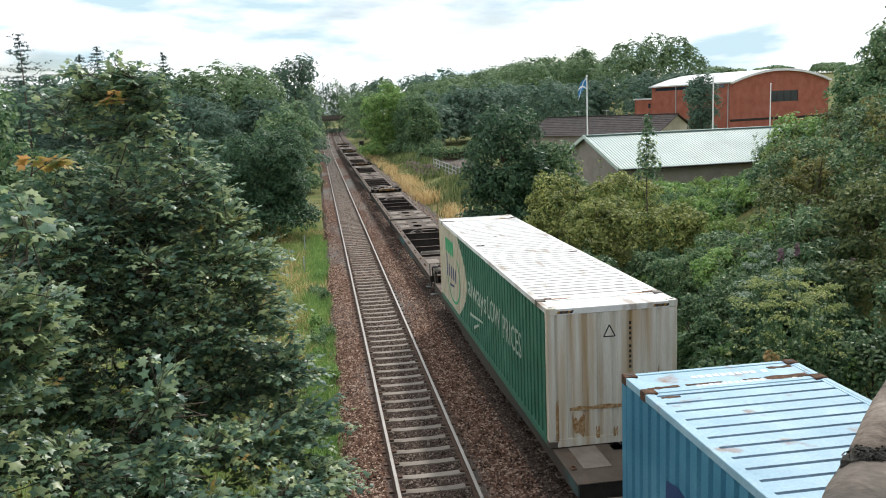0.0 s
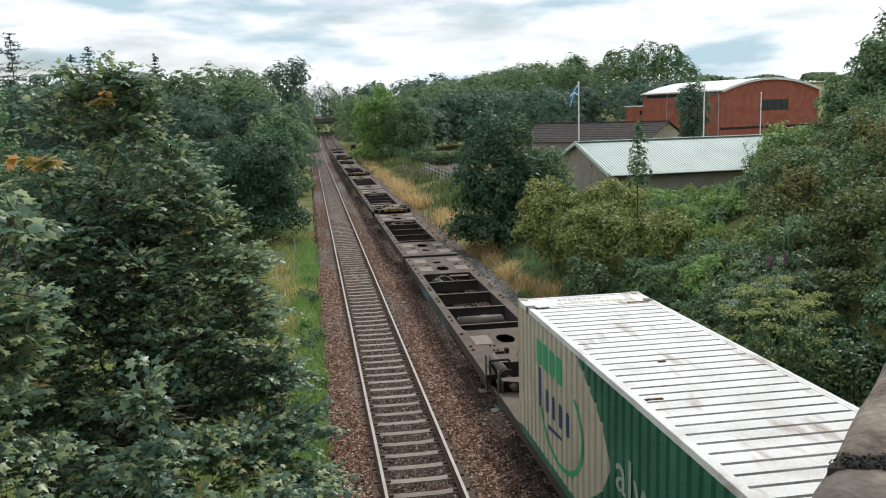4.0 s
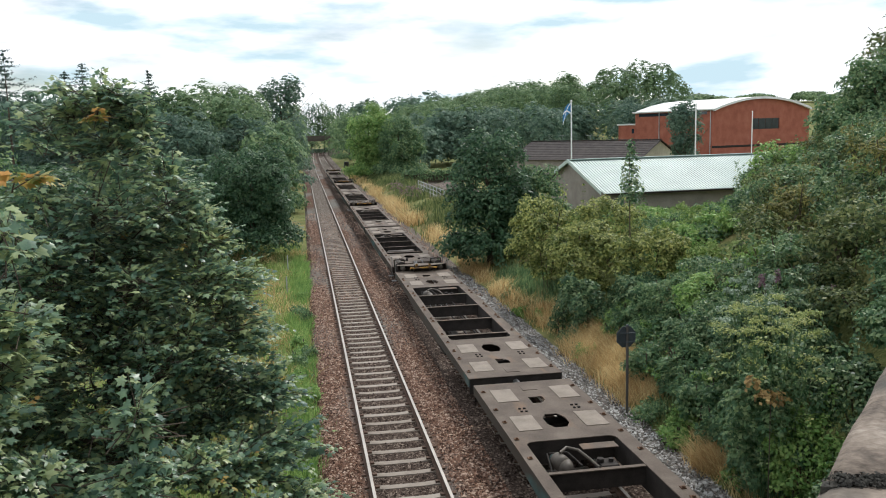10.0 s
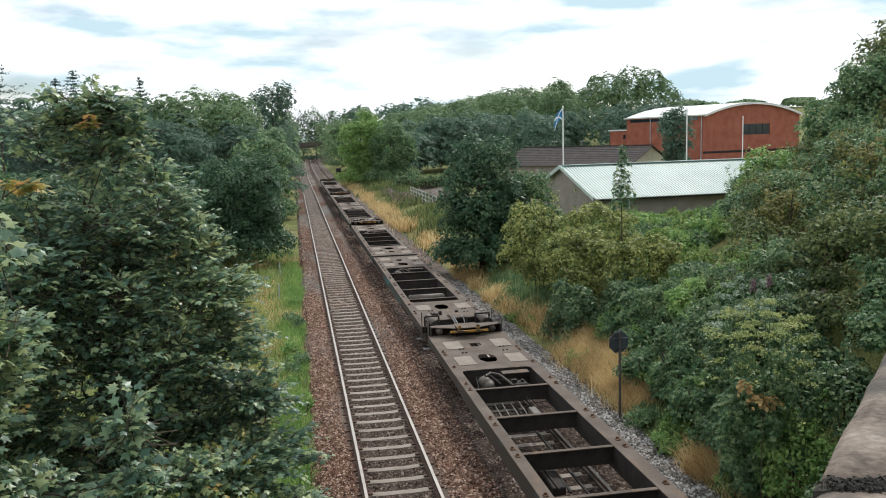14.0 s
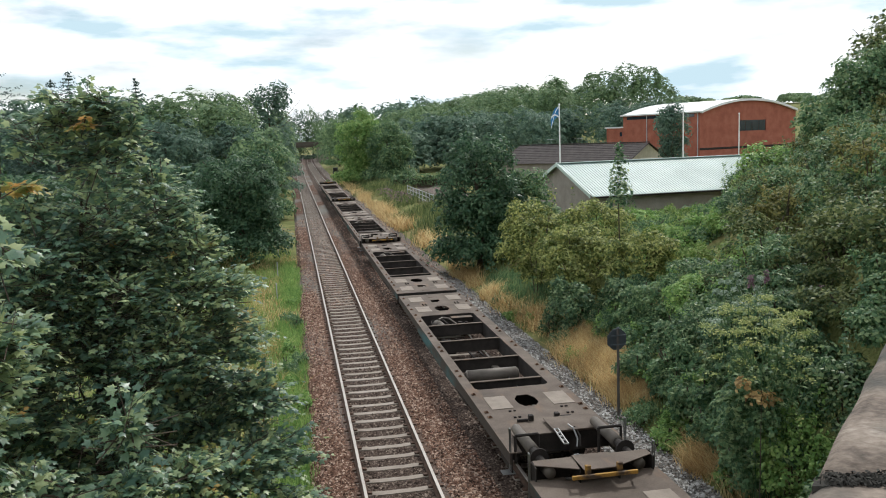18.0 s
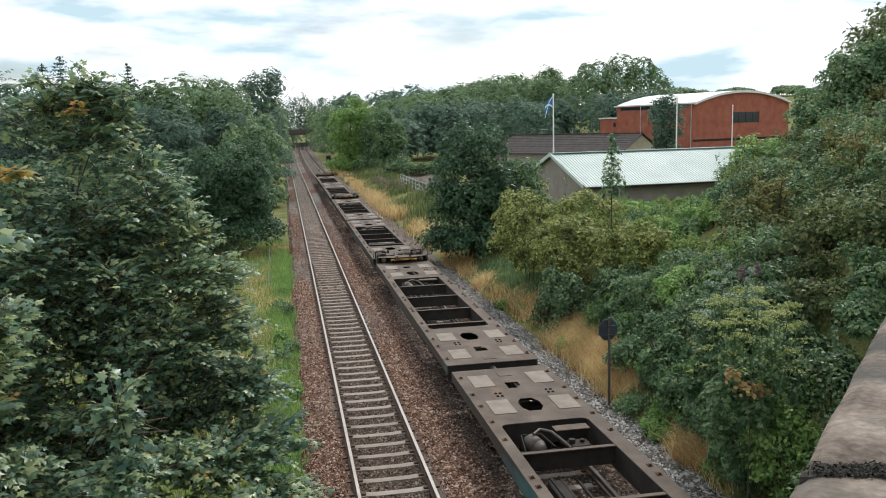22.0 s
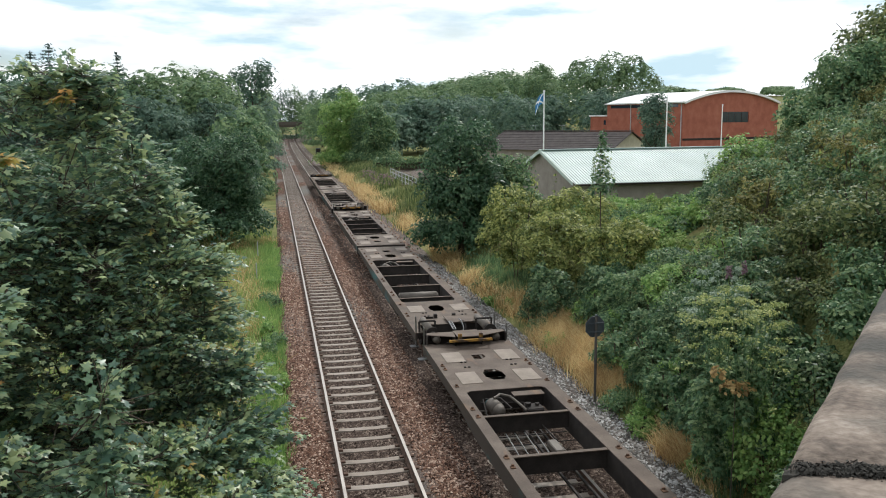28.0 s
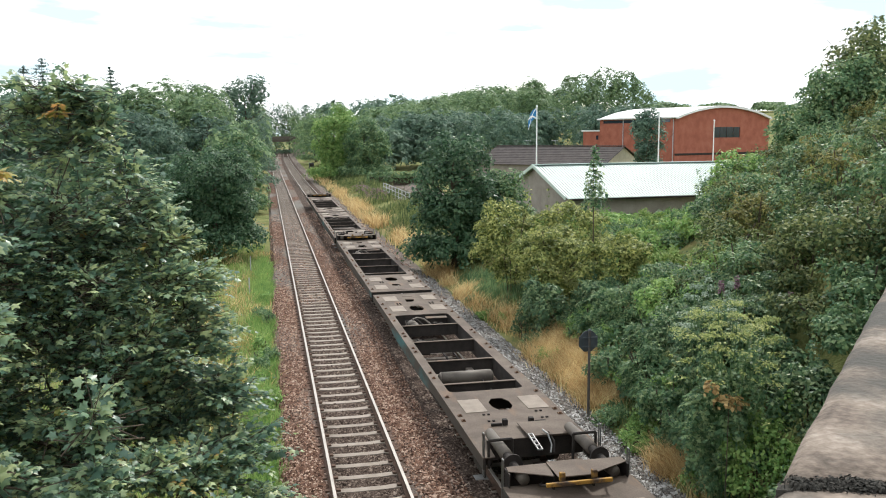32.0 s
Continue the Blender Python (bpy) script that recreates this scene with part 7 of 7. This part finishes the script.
def sleeper_bm():
    bm = bmesh.new()
    hx = 1.25
    o = [(-0.125, -0.36), (0.125, -0.36), (0.095, -0.158), (-0.095, -0.158)]
    sec = []
    for x, dz in ((-hx, -0.0), (-0.95, 0.0), (-0.55, 0.0), (-0.35, -0.012), (0.35, -0.012), (0.55, 0.0), (0.95, 0.0), (hx, -0.0)):
        sec.append([bm.verts.new((x, y, z + (dz if z > -0.2 else 0))) for y, z in o])
    for i in range(len(sec) - 1):
        for k in range(4):
            l = (k + 1) % 4
            bm.faces.new((sec[i][k], sec[i][l], sec[i + 1][l], sec[i + 1][k]))
    bm.faces.new(sec[0])
    bm.faces.new(sec[-1][::-1])
    bmesh.ops.recalc_face_normals(bm, faces=bm.faces[:])
    return bm


def clip_bm():
    bm = bmesh.new()
    for sx in (-0.7525, 0.7525):
        for d in (-1, 1):
            x = sx + d * 0.115
            add_box(bm, x - 0.045, x + 0.045, -0.05, 0.05, -0.158, -0.118)
    return bm


def lay_sleepers():
    me = bpy.data.meshes.new("sleeper")
    b = sleeper_bm()
    b.to_mesh(me)
    b.free()
    me.materials.append(M_SLEEPER)
    mc = bpy.data.meshes.new("rail_clips")
    b = clip_bm()
    b.to_mesh(mc)
    b.free()
    mc.materials.append(M_RAILRUST)
    v0 = np.array([v.co[:] for v in me.vertices])
    f0 = [tuple(p.vertices) for p in me.polygons]
    for tr, xc, n_ob in ((tracks[0], XL, 150), (tracks[1], XR, 110)):
        n = 0
        V, F = [], []
        y = SLEEPER_Y0 - SLEEPER_GAP * 16
        while y < 300:
            if n < n_ob:
                ob = new("sleeper", me)
                ob.parent = tr
                ob.location = (xc, y, 0)
                if n < 60:
                    oc = new("rail_clips", mc)
                    oc.parent = ob
            else:
                k = len(V) * len(v0)
                V.append(v0 + np.array([xc + float(bend(y)), y, 0]))
                F += [tuple(i + k for i in f) for f in f0]
            n += 1
            y += SLEEPER_GAP
        ob = mesh_ob("far_sleepers", np.concatenate(V), F, M_SLEEPER, tr)
        ob["kind"] = "stuff"


lay_sleepers()


def stones(name, label, place, count, size, material, seed):
    rng = np.random.default_rng(seed)
    x, y, z = place(rng, count)
    count = len(x)
    tpl = np.array([(1, 0, 0), (-1, 0, 0), (0, 1, 0), (0, -1, 0), (0, 0, 1), (0, 0, -1)], float)
    fcs = np.array([(0, 2, 4), (2, 1, 4), (1, 3, 4), (3, 0, 4)])
    s = size * rng.uniform(0.55, 1.25, count)
    V = tpl[None] * rng.uniform(0.55, 1.15, (count, 6, 1)) * s[:, None, None]
    V += rng.normal(size=V.shape) * (0.22 * s)[:, None, None]
    q = rng.uniform(0, 6.283, count)
    c, sn = np.cos(q)[:, None], np.sin(q)[:, None]
    V = np.stack([V[..., 0] * c - V[..., 1] * sn, V[..., 0] * sn + V[..., 1] * c, V[..., 2] * 0.8], -1)
    V += np.stack([x, y, z], -1)[:, None, :]
    me = bpy.data.meshes.new(name)
    loops = (fcs.ravel()[None] + 6 * np.arange(count)[:, None]).ravel()
    me.vertices.add(count * 6)
    me.vertices.foreach_set("co", V.reshape(-1).astype(np.float32))
    me.loops.add(len(loops))
    me.loops.foreach_set("vertex_index", loops.astype(np.int32))
    me.polygons.add(count * 4)
    me.polygons.foreach_set("loop_start", (3 * np.arange(count * 4)).astype(np.int32))
    me.update(calc_edges=True)
    me.materials.append(material)
    return tagged(new(name, me), label, "ballast", kind="stuff")


def bed_height(x):
    px = np.array([p[0] for p in BED])
    pz = np.array([p[1] for p in BED])
    return np.interp(x, px, pz)


def spread(x0, x1, y0, y1, power=1.5):
    def place(rng, n):
        x = rng.uniform(x0, x1, n)
        y = y0 + (y1 - y0) * rng.random(n) ** power
        ph = np.abs((y - SLEEPER_Y0 + SLEEPER_GAP / 2) % SLEEPER_GAP - SLEEPER_GAP / 2)
        on = (np.minimum(np.abs(x - XL), np.abs(x - XR)) < 0.95) & (ph < 0.125)
        rail = np.minimum(np.abs(np.abs(x - XL) - 0.7525), np.abs(np.abs(x - XR) - 0.7525)) < 0.085
        keep = ~(on | rail)
        x, y = x[keep], y[keep]
        return x, y, bed_height(x) + rng.uniform(-0.012, 0.02, len(x))
    return place


def lay_stones():
    stones("ballast_stones", "loose reddish ballast stones round the sleepers", spread(-1.85, -0.74, 10, 41.1), 17000, 0.037, M_STONE_CHIP, 1)
    stones("ballast_stones", "loose reddish ballast stones between the tracks", spread(0.74, 2.0, 10, 41.1), 20000, 0.037, M_STONE_CHIP, 5)
    stones("grimy_ballast_stones", "loose oil-darkened stones between the rails", spread(-0.74, 0.74, 10, 41.1), 22000, 0.034, M_STONE_DARK, 6)
    # stones darkened likewise: grime plus the train's shade put into the colour
    stones("grimy_ballast_stones", "loose brown ballast stones round the train's track, dark with grime and painted shade", spread(2.0, 4.9, 10.2, 41.3), 26000, 0.035, M_STONE_DARK, 4)
    stones("grey_ballast_stones", "loose grey ballast stones along the right shoulder", spread(4.85, 6.75, 10.6, 46.0), 22000, 0.048, M_STONE_GREY, 2)
    stones("ballast_stones", "coarser ballast stones further along the line", spread(-1.8, 6.0, 36.8, 80.3, 1.2), 16000, 0.05, M_STONE_CHIP, 3)


lay_stones()


def motions():
    for ob, x, y, z in movers:
        walk(ob, [(t, pose(x, y - s, z)) for t, s in ROLLED])
        # the wheels roll with the wagon
        for part_ob in ob.children:
            if part_ob.name.startswith("wheelset"):
                yw = part_ob.location.y
                turn = []
                for i in range(161):
                    t = i * 0.2
                    s = float(np.interp(t, [r[0] for r in ROLLED], [r[1] for r in ROLLED]))
                    turn.append((t, pose(0, yw, 0.368, math.degrees(s / 0.362))))
                walk(part_ob, turn)


motions()
